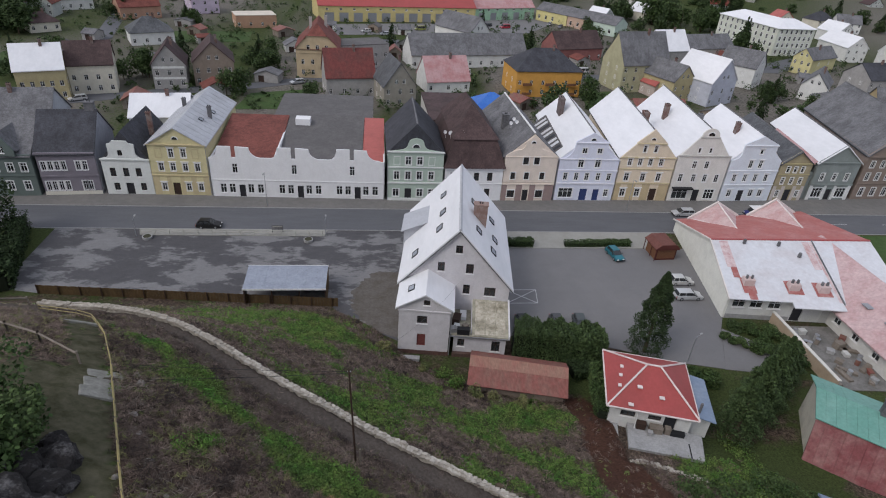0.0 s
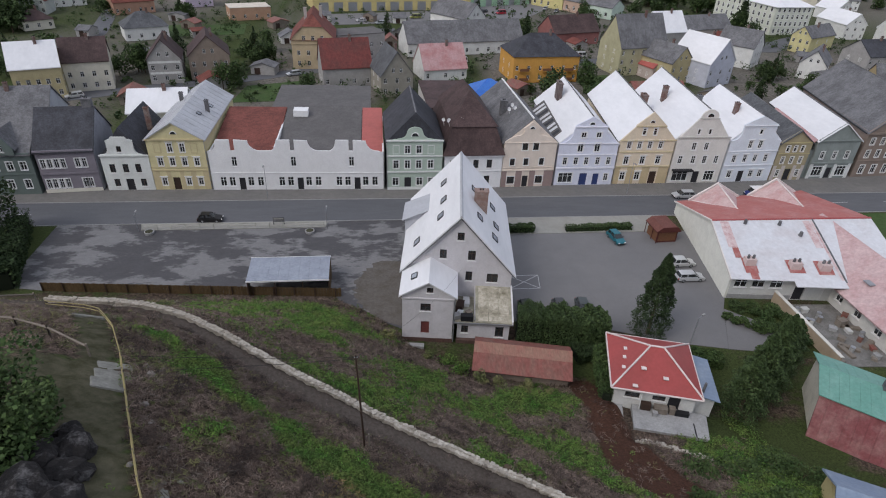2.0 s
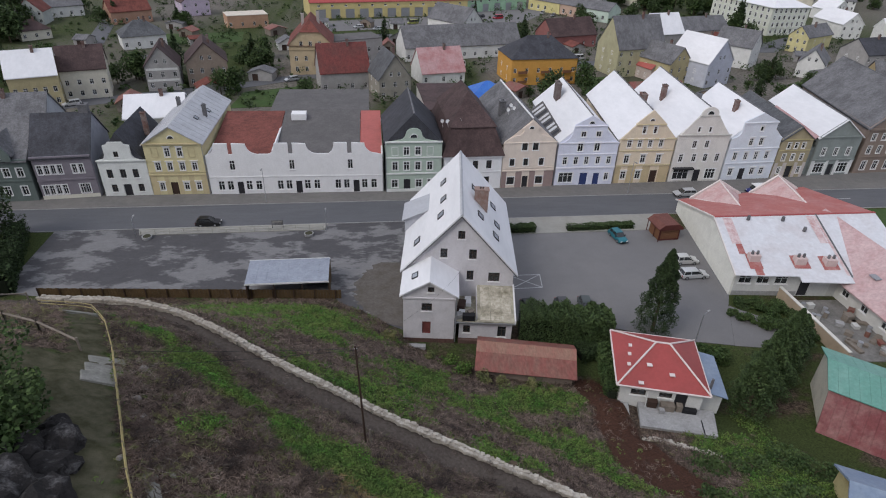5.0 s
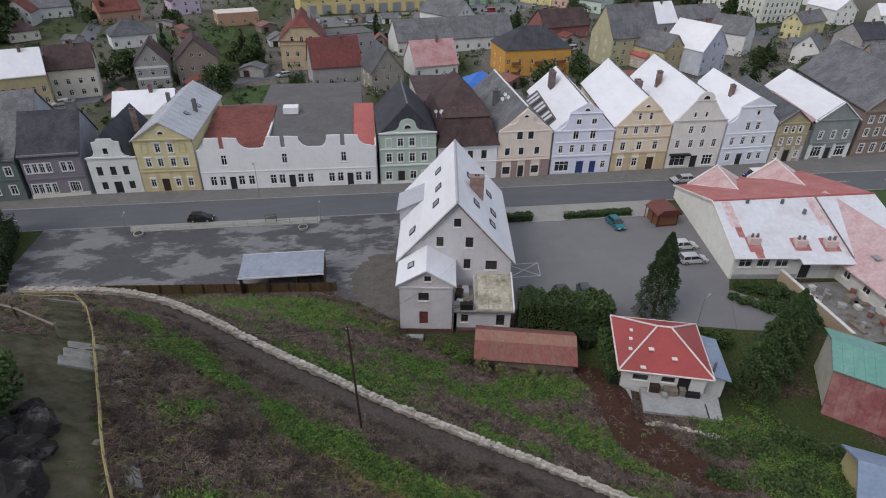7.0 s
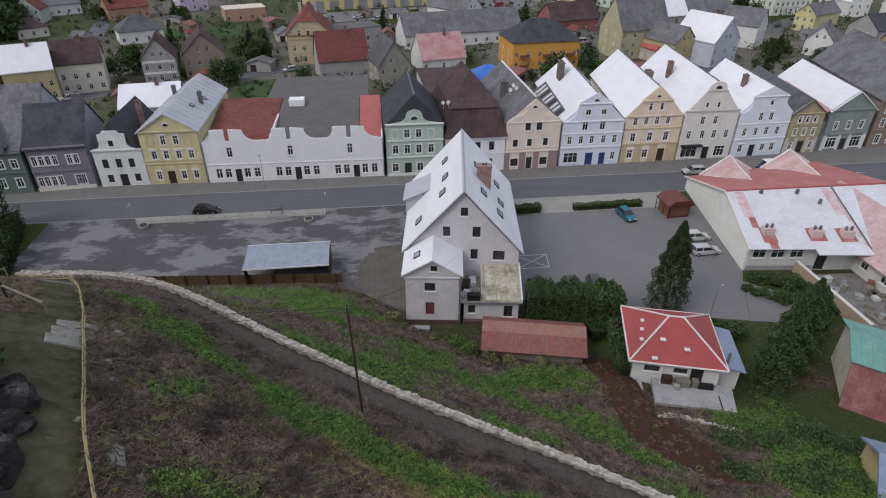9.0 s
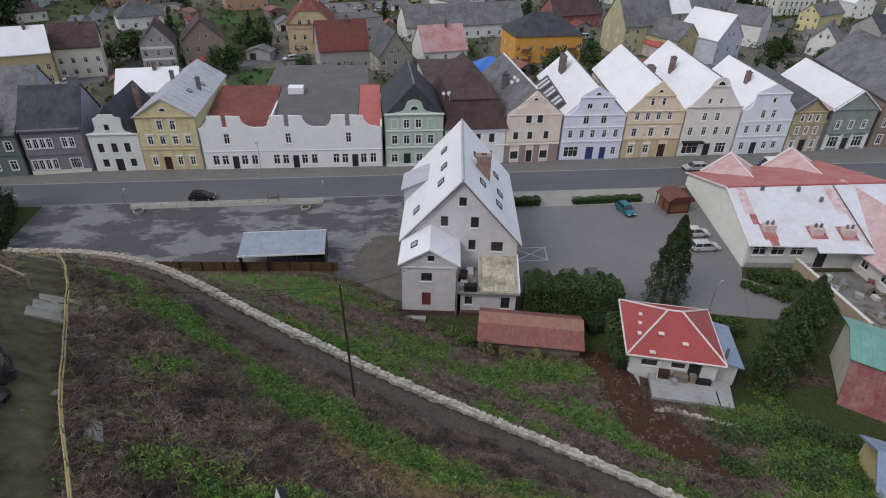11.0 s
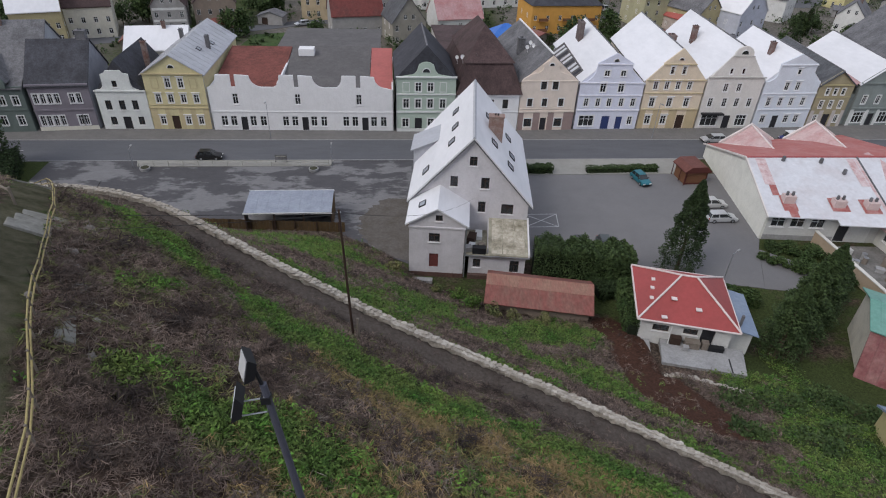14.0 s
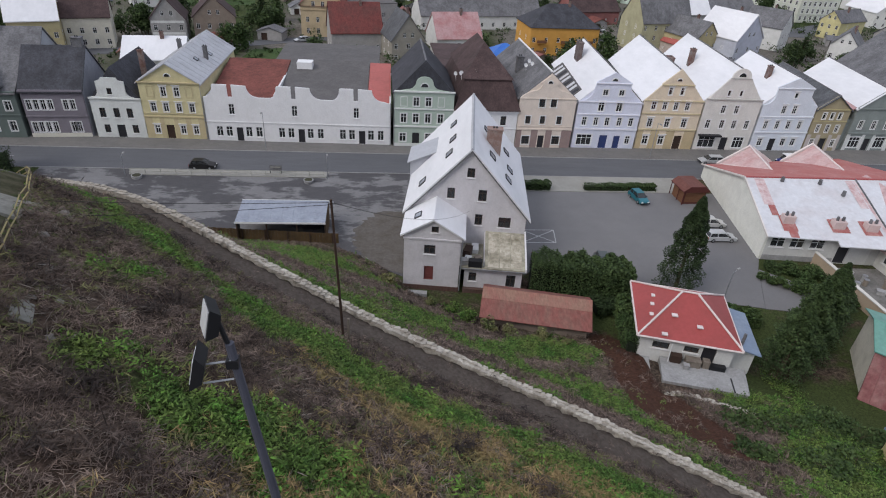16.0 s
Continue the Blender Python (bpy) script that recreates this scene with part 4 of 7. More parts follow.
    prof = [(0, 0), (11.6, 0), (11.6, 9.3)] + arc(11.6, 11.0, 2.0, 265, 180, 5, 1.7) + [(9.6, 12.6), (9.8, 12.7), (5.8, 14.6), (1.8, 12.7), (2.0, 12.6)] + arc(0, 11.0, 2.0, 0, -85, 5, 1.7) + [(0, 9.3)]
    h = house("town_house", "pale blue house with a curved white gable", 70.9, 1.8, 3.0, 11.6, 22, 9.3, 14.6, "gable_front", pb, white_metal, [(7.6, 1.6, 0.9, [4.7, 7.0]), (10.7, 1.0, 0.7, [6.3]), (4.5, 1.6, 0.85, [1.9, 4.4, 6.8, 9.3]), (1.0, 1.5, 1.0, [1.9, 7.0, 9.2])], [(4.6, 1.4, 2.5, dark_door)], "hood", white_frame, prof, [(12.5, 0.15, 0.2), (6.9, 0.2, 0.15), (3.7, 0.2, 0.15)], plaster(0.72, 0.74, 0.78, 0.15), group=ROW, roof_from=0.31)
    chimney(h, 3.6, 8, 11, 14.8, brick, 0.8, 1.2)
    # small ochre gabled house
    so = plaster(0.36, 0.31, 0.20, 0.4)
    house("town_house", "small ochre-brown house with a plain gable", 82.9, 2.5, 1.8, 7.4, 26, 8.6, 11.3, "gable_front", so, grey_slate, [(6.6, 1.3, 0.7, [2.0, 3.7, 5.4]), (3.9, 1.5, 0.75, [1.6, 3.7, 5.8]), (0.9, 1.5, 0.8, [1.4, 6.1])], [(3.8, 1.5, 2.6, dark_door)], "trim", white_frame, None, [(8.5, 0.2, 0.2), (6.1, 0.15, 0.1)], plaster(0.46, 0.4, 0.22), (3.4, plaster(0.52, 0.47, 0.44, 0.4), [(1.4, 0.8), (6.1, 0.8), (3.8, 1.5)]), group=ROW)
    gg = plaster(0.24, 0.27, 0.26, 0.5)
    h = house("town_house", "grey-green house with a white shop floor", 92.0, 3.2, 1.9, 10.2, 26, 8.8, 12.6, "gable_front", gg, white_metal, [(4.6, 1.7, 0.9, [2.0, 5.0, 8.0]), (0.6, 2.2, 2.4, [2.2, 8.0])], [(5.1, 1.4, 2.5, dark_door)], "trim", white_frame, None, [(8.7, 0.22, 0.25), (3.5, 0.3, 0.2)], gg, (3.4, plaster(0.62, 0.63, 0.62, 0.3), [(2.2, 2.4), (8.0, 2.4), (5.1, 1.4)]), group=ROW)
    part("side_roof", Shape().prism([(-4.2, 6.4), (0, 8.5), (0, 8.8), (-4.2, 6.7)], 0.5, 22), pink_sheet, h)
    part("side_building", Shape().box(-4, -0.002, 0.6, 21.9, 0, 6.4), gg, h)
    bw = plaster(0.24, 0.19, 0.16, 0.5)
    house("town_house", "tall grey-brown house with a broad grey roof", 103.5, 3.8, 3.5, 18, 33, 10.5, 17.5, "gable_front", bw, mid_grey, [(0.8, 2.0, 1.2, [2, 5, 8, 12, 16]), (4.6, 1.7, 1.0, [1.8, 4.4, 7, 9.6, 12.2, 15]), (7.6, 1.5, 1.0, [1.8, 4.4, 7, 9.6, 12.2, 15])], [], "trim", white_frame, None, [(3.7, 0.25, 0.15), (10.0, 0.4, 0.35)], group=ROW)


def dish(x, y, z, r, parent):
    """A satellite dish on a short pole."""
    s = Shape()
    rings = [[(r * k * math.cos(a), -0.25 * r * k * k, r * k * math.sin(a)) for a in (2 * math.pi * i / 12 for i in range(12))] for k in (0.3, 0.7, 1.0)]
    v = [(0, 0, 0)] + [p for ring in rings for p in ring]
    f = [(0, 1 + i, 1 + (i + 1) % 12) for i in range(12)]
    for a in (0, 1):
        f += [(1 + 12 * a + i, 1 + 12 * a + (i + 1) % 12, 13 + 12 * a + (i + 1) % 12, 13 + 12 * a + i) for i in range(12)]
    s.add(v, f)
    s.tube((0, 0.02, 0), (0, 0.05, -1.2), 0.03, sides=6)
    s.tube((0, -0.02, -r * 0.9), (0, -0.6, 0), 0.015, sides=5)
    part("satellite_dish", s, white_frame, parent, "white satellite dish", pose(x, y, z, -25, 0, 15))


town_house_row()


def slanted_plots():
    """The plots at the street's end run back at a slant behind their straight fronts."""
    slants = ((34.1, 0.09), (46.9, 0.13), (59.0, 0.13), (70.9, 0.16), (82.9, 0.19), (92.0, 0.24), (103.5, 0.30))
    for h in [o for o in bpy.data.objects if o.name.startswith("town_house") and o.parent is None]:
        for x, k in slants:
            if abs(h.matrix_basis.translation.x - x) < 0.05:
                slant(h, lambda p: Vector((p.x + k * max(0.0, p.y - 0.35), p.y, p.z)))
                w = max(c.data.vertices[i].co.x for c in h.children if c.name.startswith("wall") for i in range(len(c.data.vertices)))
                roof = next(c for c in h.children if c.name.startswith("roof"))
                top = max(v.co.z for v in roof.data.vertices)
                ends = sorted((v.co.y, v.co.x) for v in roof.data.vertices if v.co.z > top - 0.01)
                part("ridge_capping", Shape().tube((ends[0][1], ends[0][0], top), (ends[-1][1], ends[-1][0], top), 0.13, sides=6), mid_grey, h)
                low = min(v.co.z for v in roof.data.vertices if v.co.x < w / 2)
                edge = min((v.co.x - k * max(0, v.co.y - 0.35), v.co.y) for v in roof.data.vertices)
                part("gutter", Shape().tube((edge[0] + 0.02, 0.4, low), (edge[0] + k * (ends[-1][0] - 0.35), ends[-1][0], low), 0.12, sides=6), black_metal, h)


slanted_plots()
# ---- the white gabled house with its annex and terrace ----
def white_house():
    wall = plaster(0.60, 0.58, 0.60, 0.35)
    h = thing("gabled_house", pose(1.0, -39.4, -0.05, 0, 0, -7.8), "large off-white house with a steep pale sheet-metal roof", "house")
    w, d, eave, ridge = 14.6, 20.6, 8.0, 16.2
    def roof_z(u):
        return ridge - abs(u - w / 2) * (ridge - eave) / (w / 2)
    wins = [(7.4, 12.5, 0.9, 1.2), (5.2, 9.6, 0.9, 1.4), (9.0, 9.5, 1.0, 1.5), (8.8, 6.2, 0.9, 1.5), (12.0, 6.1, 1.5, 1.4)]
    holes = [rect(u, z, ww, hh) for u, z, ww, hh in wins]
    part("wall", holed_wall([(0, 0), (w, 0), (w, eave), (w / 2, ridge), (0, eave)], holes, 0.4), wall, h)
    for u, z, ww, hh in wins:
        add_window(h, u, z, ww, hh, "plain", brown_frame)
    part("wall", Shape().box(0, 0.4, 0.402, d, 0, eave), wall, h)
    part("wall", Shape().box(w - 0.4, w, 0.402, d, 0, eave), wall, h)
    part("wall", Shape().prism([(0.402, 0), (w - 0.402, 0), (w - 0.402, eave), (w / 2, ridge - 0.3), (0.402, eave)], d - 0.4, d), wall, h)
    part("roof", Shape().prism(gable_section(w, eave, ridge, 0.55, 0.2), -0.35, d + 0.3), white_metal, h)
    part("verge_board", Shape().prism([(-0.5, eave - 0.75), (w / 2, ridge - 0.16), (w + 0.5, eave - 0.75), (w + 0.5, eave - 0.95), (w / 2, ridge - 0.4), (-0.5, eave - 0.95)], -0.4, -0.352), mid_grey, h)
    part("ridge_cap", Shape().prism([(w / 2 - 0.22, ridge - 0.1), (w / 2, ridge + 0.16), (w / 2 + 0.22, ridge - 0.1)], -0.36, d + 0.31), dull_sheet, h)
    ang = math.degrees(math.atan2(ridge - eave, w / 2))
    for u, y in ((10.0, 5.2), (12.2, 4.0), (12.6, 8.0), (12.3, 13.2), (9.3, 12.0)):
        skylight(h, pose(u, y, roof_z(u) + 0.12, 0, ang, 0) @ Matrix.Diagonal((1.25, 1.2, 1, 1)))
    for u, y in ((4.6, 5.0), (4.9, 9.2), (4.8, 15.0), (1.7, 12.3), (1.5, 3.6)):
        skylight(h, pose(u, y, roof_z(u) + 0.12, 0, -ang, 0) @ Matrix.Diagonal((1.25, 1.2, 1, 1)))
    # wide shed dormer on the yard side
    dor = part("dormer", Shape().prism([(-0.7, 6.2), (-0.7, 9.3), (2.9, 11.0), (2.9, 9)], 10.5, 15.5), plaster(0.45, 0.46, 0.5, 0.3), h)
    part("dormer_roof", Shape().prism([(-1.1, 9.25), (3.2, 11.25), (3.2, 11.4), (-1.1, 9.4)], 10.2, 15.8), surface("dull_grey_sheet", (0.42, 0.43, 0.46), 0.5, None, 0.3, 0.5, 3, 0.1, 0), dor)
    chimney(h, 10.2, 8.9, 12.0, 15.6, surface("pale_worn_brick", (0.24, 0.15, 0.125), 0.9, (0.36, 0.32, 0.29), 0.7, 1.2, 8, 0.25, 0.3), 1.9, 1.1)
    part("snow_guard", Shape().tube((w - 0.3, 0.5, 8.2), (w - 0.3, d - 0.5, 8.2), 0.05), steel, h)
    # annex
    a = part("annex_wall", holed_wall([(0, 0), (6.6, 0), (6.6, 7.7), (3.3, 9.6), (0, 7.7)], [rect(3.0, 5.0, 1.3, 1.2), rect(3.5, 7.9, 0.8, 0.8), rect(3.0, 1.4, 1.1, 1.9)], 0.35), wall, h, at=pose(0.25, -5.6, 0))
    add_window(a, 3.0, 5.0, 1.3, 1.2, "plain", brown_frame)
    add_window(a, 3.5, 7.9, 0.8, 0.8, "plain", brown_frame)
    add_door(a, 3.0, 1.4, 1.1, 1.9, surface("red_brown_door", (0.16, 0.05, 0.045), 0.7))
    part("cornice", Shape().box(-0.1, 6.7, -0.12, -0.002, 6.9, 7.1), wall, a)
    part("annex_wall", Shape().box(0, 0.35, 0.352, 5.58, 0, 7.7), wall, h, at=pose(0.25, -5.6, 0))
    part("annex_wall", Shape().box(6.25, 6.6, 0.352, 5.58, 0, 7.7), wall, h, at=pose(0.25, -5.6, 0))
    part("annex_roof", Shape().prism(gable_section(6.6, 7.7, 9.7, 0.45, 0.15), -0.35, 8.6), white_metal, h, at=pose(0.25, -5.6, 0))
    skylight(h, pose(1.6, -3.0, 8.62, 0, -31, 0))
    # flat-roofed extension with a terrace
    t = part("terrace_wall", holed_wall([(0, 0), (6.9, 0), (6.9, 3.4), (0, 3.4)], [rect(1.0, 1.4, 0.9, 1.2), rect(5.6, 0.9, 1.1, 1.7)], 0.3), wall, h, at=pose(7.5, -5.2, 0))
    add_window(t, 1.0, 1.4, 0.9, 1.2, "plain", brown_frame)
    add_window(t, 5.6, 0.9, 1.1, 1.7, "plain", brown_frame)
    part("terrace_wall", Shape().box(6.6, 6.9, 0.302, 5.19, 0, 3.4), wall, h, at=pose(7.5, -5.2, 0))
    deck = surface("stained_roof_felt", (0.40, 0.38, 0.30), 0.9, (0.13, 0.12, 0.09), 1.0, 0.5, 4, 0.3, 0.1)
    part("terrace_deck", Shape().box(-0.4, 2.3, -0.4, 5.19, 3.4, 3.55), deck, h, at=pose(7.5, -5.2, 0))
    part("terrace_deck", Shape().prism([(-0.4, 3.4), (5.19, 5.25), (5.19, 5.45), (-0.4, 3.6)], 2.32, 7.1, "x"), deck, h, at=pose(7.5, -5.2, 0))
    part("deck_cheek", Shape().prism([(-0.3, 3.4), (5.19, 3.4), (5.19, 5.25), (-0.3, 3.42)], 2.2, 2.318, "x"), wall, h, at=pose(7.5, -5.2, 0))
    part("deck_cheek", Shape().prism([(-0.3, 3.4), (5.19, 3.4), (5.19, 5.24), (-0.3, 3.39)], 6.7, 6.9, "x"), wall, h, at=pose(7.5, -5.2, 0))
    pale_felt = surface("pale_felt", (0.50, 0.46, 0.38), 0.9, (0.20, 0.185, 0.13), 0.95, 0.6, 4, 0.3, 0.1)
    for k, x in enumerate((2.7, 4.1, 5.45)):
        part("felt_strip", Shape().prism([(-0.2, 3.68), (4.9, 5.368), (4.9, 5.38 + 0.01 * k), (-0.2, 3.692 + 0.01 * k)], x, x + 1.28, "x"), pale_felt, h, at=pose(7.5, -5.2, 0))
    part("parapet_rail", Shape().prism([(-0.4, 3.3), (5.19, 5.2), (5.19, 5.75), (-0.4, 3.85)], 7.11, 7.3, "x"), plaster(0.66, 0.65, 0.66), h, at=pose(7.5, -5.2, 0))
    sooty = surface("damp_brick_footing", (0.115, 0.064, 0.053), 0.9, (0.09, 0.07, 0.06), 0.8, 0.8, 6, 0.35, 0.3)
    part("footing", Shape().box(-0.06, 6.66, -0.08, -0.003, -0.4, 0.55), sooty, h, at=pose(0.25, -5.6, 0))
    part("footing", Shape().box(-0.06, 6.96, -0.5, -0.003, -0.4, 0.5), sooty, h, at=pose(7.5, -5.2, 0))
    part("downpipe", Shape().tube((6.75, -0.12, 0.2), (6.75, -0.12, 7.4), 0.07, sides=6), steel, h, at=pose(0.25, -5.6, 0))
    part("gutter", Shape().box(-0.5, 7.3, -0.55, -0.42, 3.3, 3.45), steel, h, at=pose(7.5, -5.2, 0))
    part("plinth_strip", Shape().box(-2.5, 3.0, -1.6, -0.9, -0.6, 0.35), concrete, h, at=pose(0.25, -5.6, 0))
    return h


white_house()


def clutter_box(name, label, x, y, z, sx, sy, sz, mat, turn=0, cat="box"):
    s = Shape().box(-sx / 2, sx / 2, -sy / 2, sy / 2, 0, sz)
    o = part(name, s, mat, None, at=pose(x, y, z, 0, 0, turn))
    k = part("lid", Shape().box(-sx / 2 - 0.03, sx / 2 + 0.03, -sy / 2 - 0.03, sy / 2 + 0.03, sz, sz + 0.05), mat, o)
    return tagged(o, label, cat)


clutter_box("storage_chest", "dark chest standing on the flat terrace roof", 8.9, -45.75, 3.51, 1.6, 0.7, 0.8, black_metal, -8)
clutter_box("storage_chest", "dark chest standing on the flat terrace roof", 8.3, -43.4, 3.51, 1.5, 0.9, 1.0, brown_frame, 70)
clutter_box("crate", "brown crate standing on the flat terrace roof", 9.3, -44.7, 3.51, 0.7, 0.6, 0.6, wood_grey, 25)
clutter_box("crate", "grey crate standing on the flat terrace roof", 7.6, -45.2, 3.51, 0.9, 0.8, 0.6, concrete, 10)
clutter_box("crate", "pale crate standing on the flat terrace roof", 8.2, -44.5, 3.51, 0.7, 0.6, 0.5, white_frame, -20)
clutter_box("bath_tub", "white tub standing on the flat terrace roof", 9.35, -42.2, 3.51, 0.8, 1.6, 0.5, white_frame, -8, "tub")


# ---- the red-roofed hall ----
def hall():
    wall = plaster(0.74, 0.74, 0.68, 0.3)
    h = thing("hall", pose(50.0, -38.3, -0.1, 0, 0, -9.8), "long low hall with a red and pale patched roof", "hall")
    # local x to the right along the front, local y to the street
    L, D = 27.4, 27.4
    part("end_wall", Shape().prism([(0, 0), (D, 0), (D, 2.3), (11.0, 7.25), (0, 4.2)], -0.0, 0.35, "x"), wall, h)
    part("end_wall", Shape().prism([(0, 0), (D, 0), (D, 2.3), (11.0, 7.25), (0, 4.2)], L - 0.35, L, "x"), wall, h)
    wins = [1.9, 4.6, 7.4]
    part("front_wall", holed_wall([(0.36, 0), (15, 0), (15, 4.1), (0.36, 4.1)], [rect(u, 2.1, 1.9, 1.4) for u in wins] + [rect(11.2, 0.1, 1.6, 2.6)], 0.3), plaster(0.58, 0.58, 0.56, 0.3), h, at=pose(0, 0, 0))
    for u in wins:
        add_window(h, u, 2.1, 1.9, 1.4, "plain", white_frame)
    add_door(h, 11.2, 0.1, 1.6, 2.6, dark_door)
    part("plinth", Shape().box(0.4, 10.2, -0.06, -0.002, 0, 0.8), concrete, h)
    part("street_wall", Shape().box(0.36, L - 0.36, D - 0.3, D, 0, 2.3), wall, h)
    part("front_wall", Shape().box(15.002, L - 0.36, 0, 0.3, 0, 4.1), plaster(0.5, 0.5, 0.48, 0.4), h)
    part("near_roof", Shape().prism([(-0.9, 4.15), (11.0, 7.5), (11.0, 7.35), (-0.9, 4.0)], -0.25, 17.0, "x"), aged_white, h)
    part("porch_roof", Shape().prism([(-1.9, 3.9), (-0.9, 4.17), (-0.9, 4.02), (-1.9, 3.75)], 9.2, 17.0, "x"), aged_white, h)
    part("near_roof", Shape().prism([(-0.9, 4.15), (11.0, 7.5), (11.0, 7.35), (-0.9, 4.0)], 17.02, L + 0.3, "x"), aged_white, h)
    part("far_roof", Shape().prism([(11.0, 7.52), (D + 0.6, 2.25), (D + 0.6, 2.1), (11.0, 7.35)], -0.3, L + 0.3, "x"), surface("red_hall_roof", (0.40, 0.125, 0.11), 0.6, (0.46, 0.24, 0.225), 0.7, 0.25, 2, 0.15, 0.05), h)
    part("verge", Shape().prism([(-1.0, 4.2), (11.0, 7.62), (D + 0.6, 2.4), (D + 0.6, 2.15), (11.0, 7.32), (-1.0, 3.95)], -0.42, -0.252, "x"), plaster(0.7, 0.66, 0.62), h)
    part("ridge_flashing", Shape().box(-0.3, L + 0.3, 10.85, 11.15, 7.46, 7.6), red_sheet, h)
    white_cap = plaster(0.72, 0.66, 0.64)
    pale_pink = surface("washed_pink_sheet", (0.56, 0.42, 0.41), 0.6, (0.42, 0.20, 0.19), 0.7, 0.35, 2.5, 0.15, 0.05)
    for xr in (7.65, 20.3):
        g = part("roof_gable", Shape().add([(xr, 17.6, 5.5), (xr, 27.1, 5.6), (xr - 4.8, 27.1, 2.6), (xr + 4.8, 27.1, 2.6)], [(0, 2, 1), (0, 1, 3), (1, 2, 3), (0, 3, 2)]), pale_pink, h)
        part("gable_capping", Shape().tube((xr, 17.6, 5.55), (xr, 27.1, 5.68), 0.13, sides=6), white_cap, g)
        part("valley_capping", Shape().tube((xr, 17.6, 5.5), (xr - 4.8, 27.1, 2.62), 0.08, sides=6), white_cap, g)
        part("gable_parapet", Shape().prism([(xr - 5.4, 2.3), (xr + 5.4, 2.3), (xr + 5.4, 2.75), (xr, 5.95), (xr - 5.4, 2.75)], 27.15, 27.5), white_cap, g)
    def roof_z(y):
        return 4.15 + (y + 0.9) * 3.35 / 11.9
    patch = surface("bare_red_patch", (0.34, 0.11, 0.10), 0.7, (0.5, 0.35, 0.33), 0.6, 0.8, 4, 0.2, 0.05)
    for x0, x1, y0, y1 in ((2.3, 4.3, 0.3, 3.2), (2.9, 4.1, -0.85, 0.3), (9.1, 11.6, 0.5, 2.9), (13.5, 16.0, 0.3, 2.8), (1.5, 2.5, 3.2, 5.2)):
        s = Shape().add([(x0, y0, roof_z(y0) + 0.012), (x1, y0, roof_z(y0) + 0.012), (x1, y1, roof_z(y1) + 0.012), (x0, y1, roof_z(y1) + 0.012)], [(0, 1, 2, 3)])
        part("unpainted_patch", s, patch, h, "bare red patch of roof sheet")
    faded = surface("faded_pink_paint", (0.60, 0.50, 0.50), 0.6, (0.42, 0.20, 0.19), 0.9, 0.9, 4, 0.15, 0.04)
    for x0, x1, y0, y1 in ((1.0, 2.5, 5.25, 10.7), (15.2, 16.4, 5.2, 10.6), (16.5, 16.95, -0.6, 10.6)):
        part("unpainted_patch", Shape().add([(x0, y0, roof_z(y0) + 0.012), (x1, y0, roof_z(y0) + 0.012), (x1, y1, roof_z(y1) + 0.012), (x0, y1, roof_z(y1) + 0.012)], [(0, 1, 2, 3)]), faded, h, "faded pink patch of roof sheet")
    for x, y in ((3.3, 2.2), (10.2, 1.7), (14.7, 1.5)):
        z = roof_z(y)
        v = part("roof_vent", Shape().box(x - 0.8, x + 0.8, y - 0.6, y + 0.6, z - 0.3, z + 0.9), plaster(0.56, 0.44, 0.42), h, "pale pink vent shaft with dark cowls")
        for k in (-0.4, 0.4):
            part("cowl", Shape().tube((x + k, y, z + 0.9), (x + k, y, z + 1.45), 0.22, 0.18), mid_grey, v)
    for x, y in ((10.9, 9.8), (13.6, 7.6), (5.2, 10.2)):
        part("roof_hatch", Shape().tube((x, y, roof_z(y)), (x, y, roof_z(y) + 0.7), 0.3, 0.25), mid_grey, h)
    part("valley_flashing", Shape().prism([(-0.9, 4.16), (11.0, 7.52), (11.0, 7.62), (-0.9, 4.26)], 17.0, 17.2, "x"), mid_grey, h)
    slant(h, lambda p: Vector((p.x, p.y + p.x * (0.07 + 0.0088 * p.y), p.z)))
    return h


def hall_wing():
    wall = plaster(0.62, 0.61, 0.58, 0.4)
    h = thing("hall_wing", pose(66.2, -54.5, -0.1, 0, 0, 0), "low white wing with a faded pink sheet roof", "wing")
    # along y from the hall towards the hill, eaves on the yard side
    part("yard_wall", holed_wall([(0, 0), (15, 0), (15, 3.6), (0, 3.6)], [rect(u, 1.2, 1.3, 1.3) for u in (2.2, 6.0, 10.0)], 0.3), wall, h, at=pose(0, 15, 0, 0, 0, -90))
    for u in (2.2, 6.0, 10.0):
        w = add_window(h, 0, 0, 1.3, 1.3, "plain", white_frame)
        w.matrix_basis = pose(0, 15 - u, 1.2, 0, 0, -90)
    part("rear_wall", Shape().box(12.7, 13, 0, 26, 0, 3.6), wall, h)
    part("end_wall", Shape().prism([(0.31, 0), (12.69, 0), (12.69, 3.4), (6.5, 6.4), (0.31, 3.4)], 0, 0.3), wall, h)
    part("roof", Shape().prism(gable_section(13, 3.6, 7.3, 0.9, 0.14), -0.5, 29), surface("streaked_pink_sheet", (0.52, 0.38, 0.38), 0.6, (0.40, 0.22, 0.215), 0.7, 0.35, 2.5, 0.2, 0.05), h)
    for y in (2, 6.5, 11):
        part("roof_window", Shape().box(2.0, 3.2, y, y + 1.4, 5.2, 5.35), steel, h, at=Matrix.Identity(4))
    return h


hall()
hall_wing()


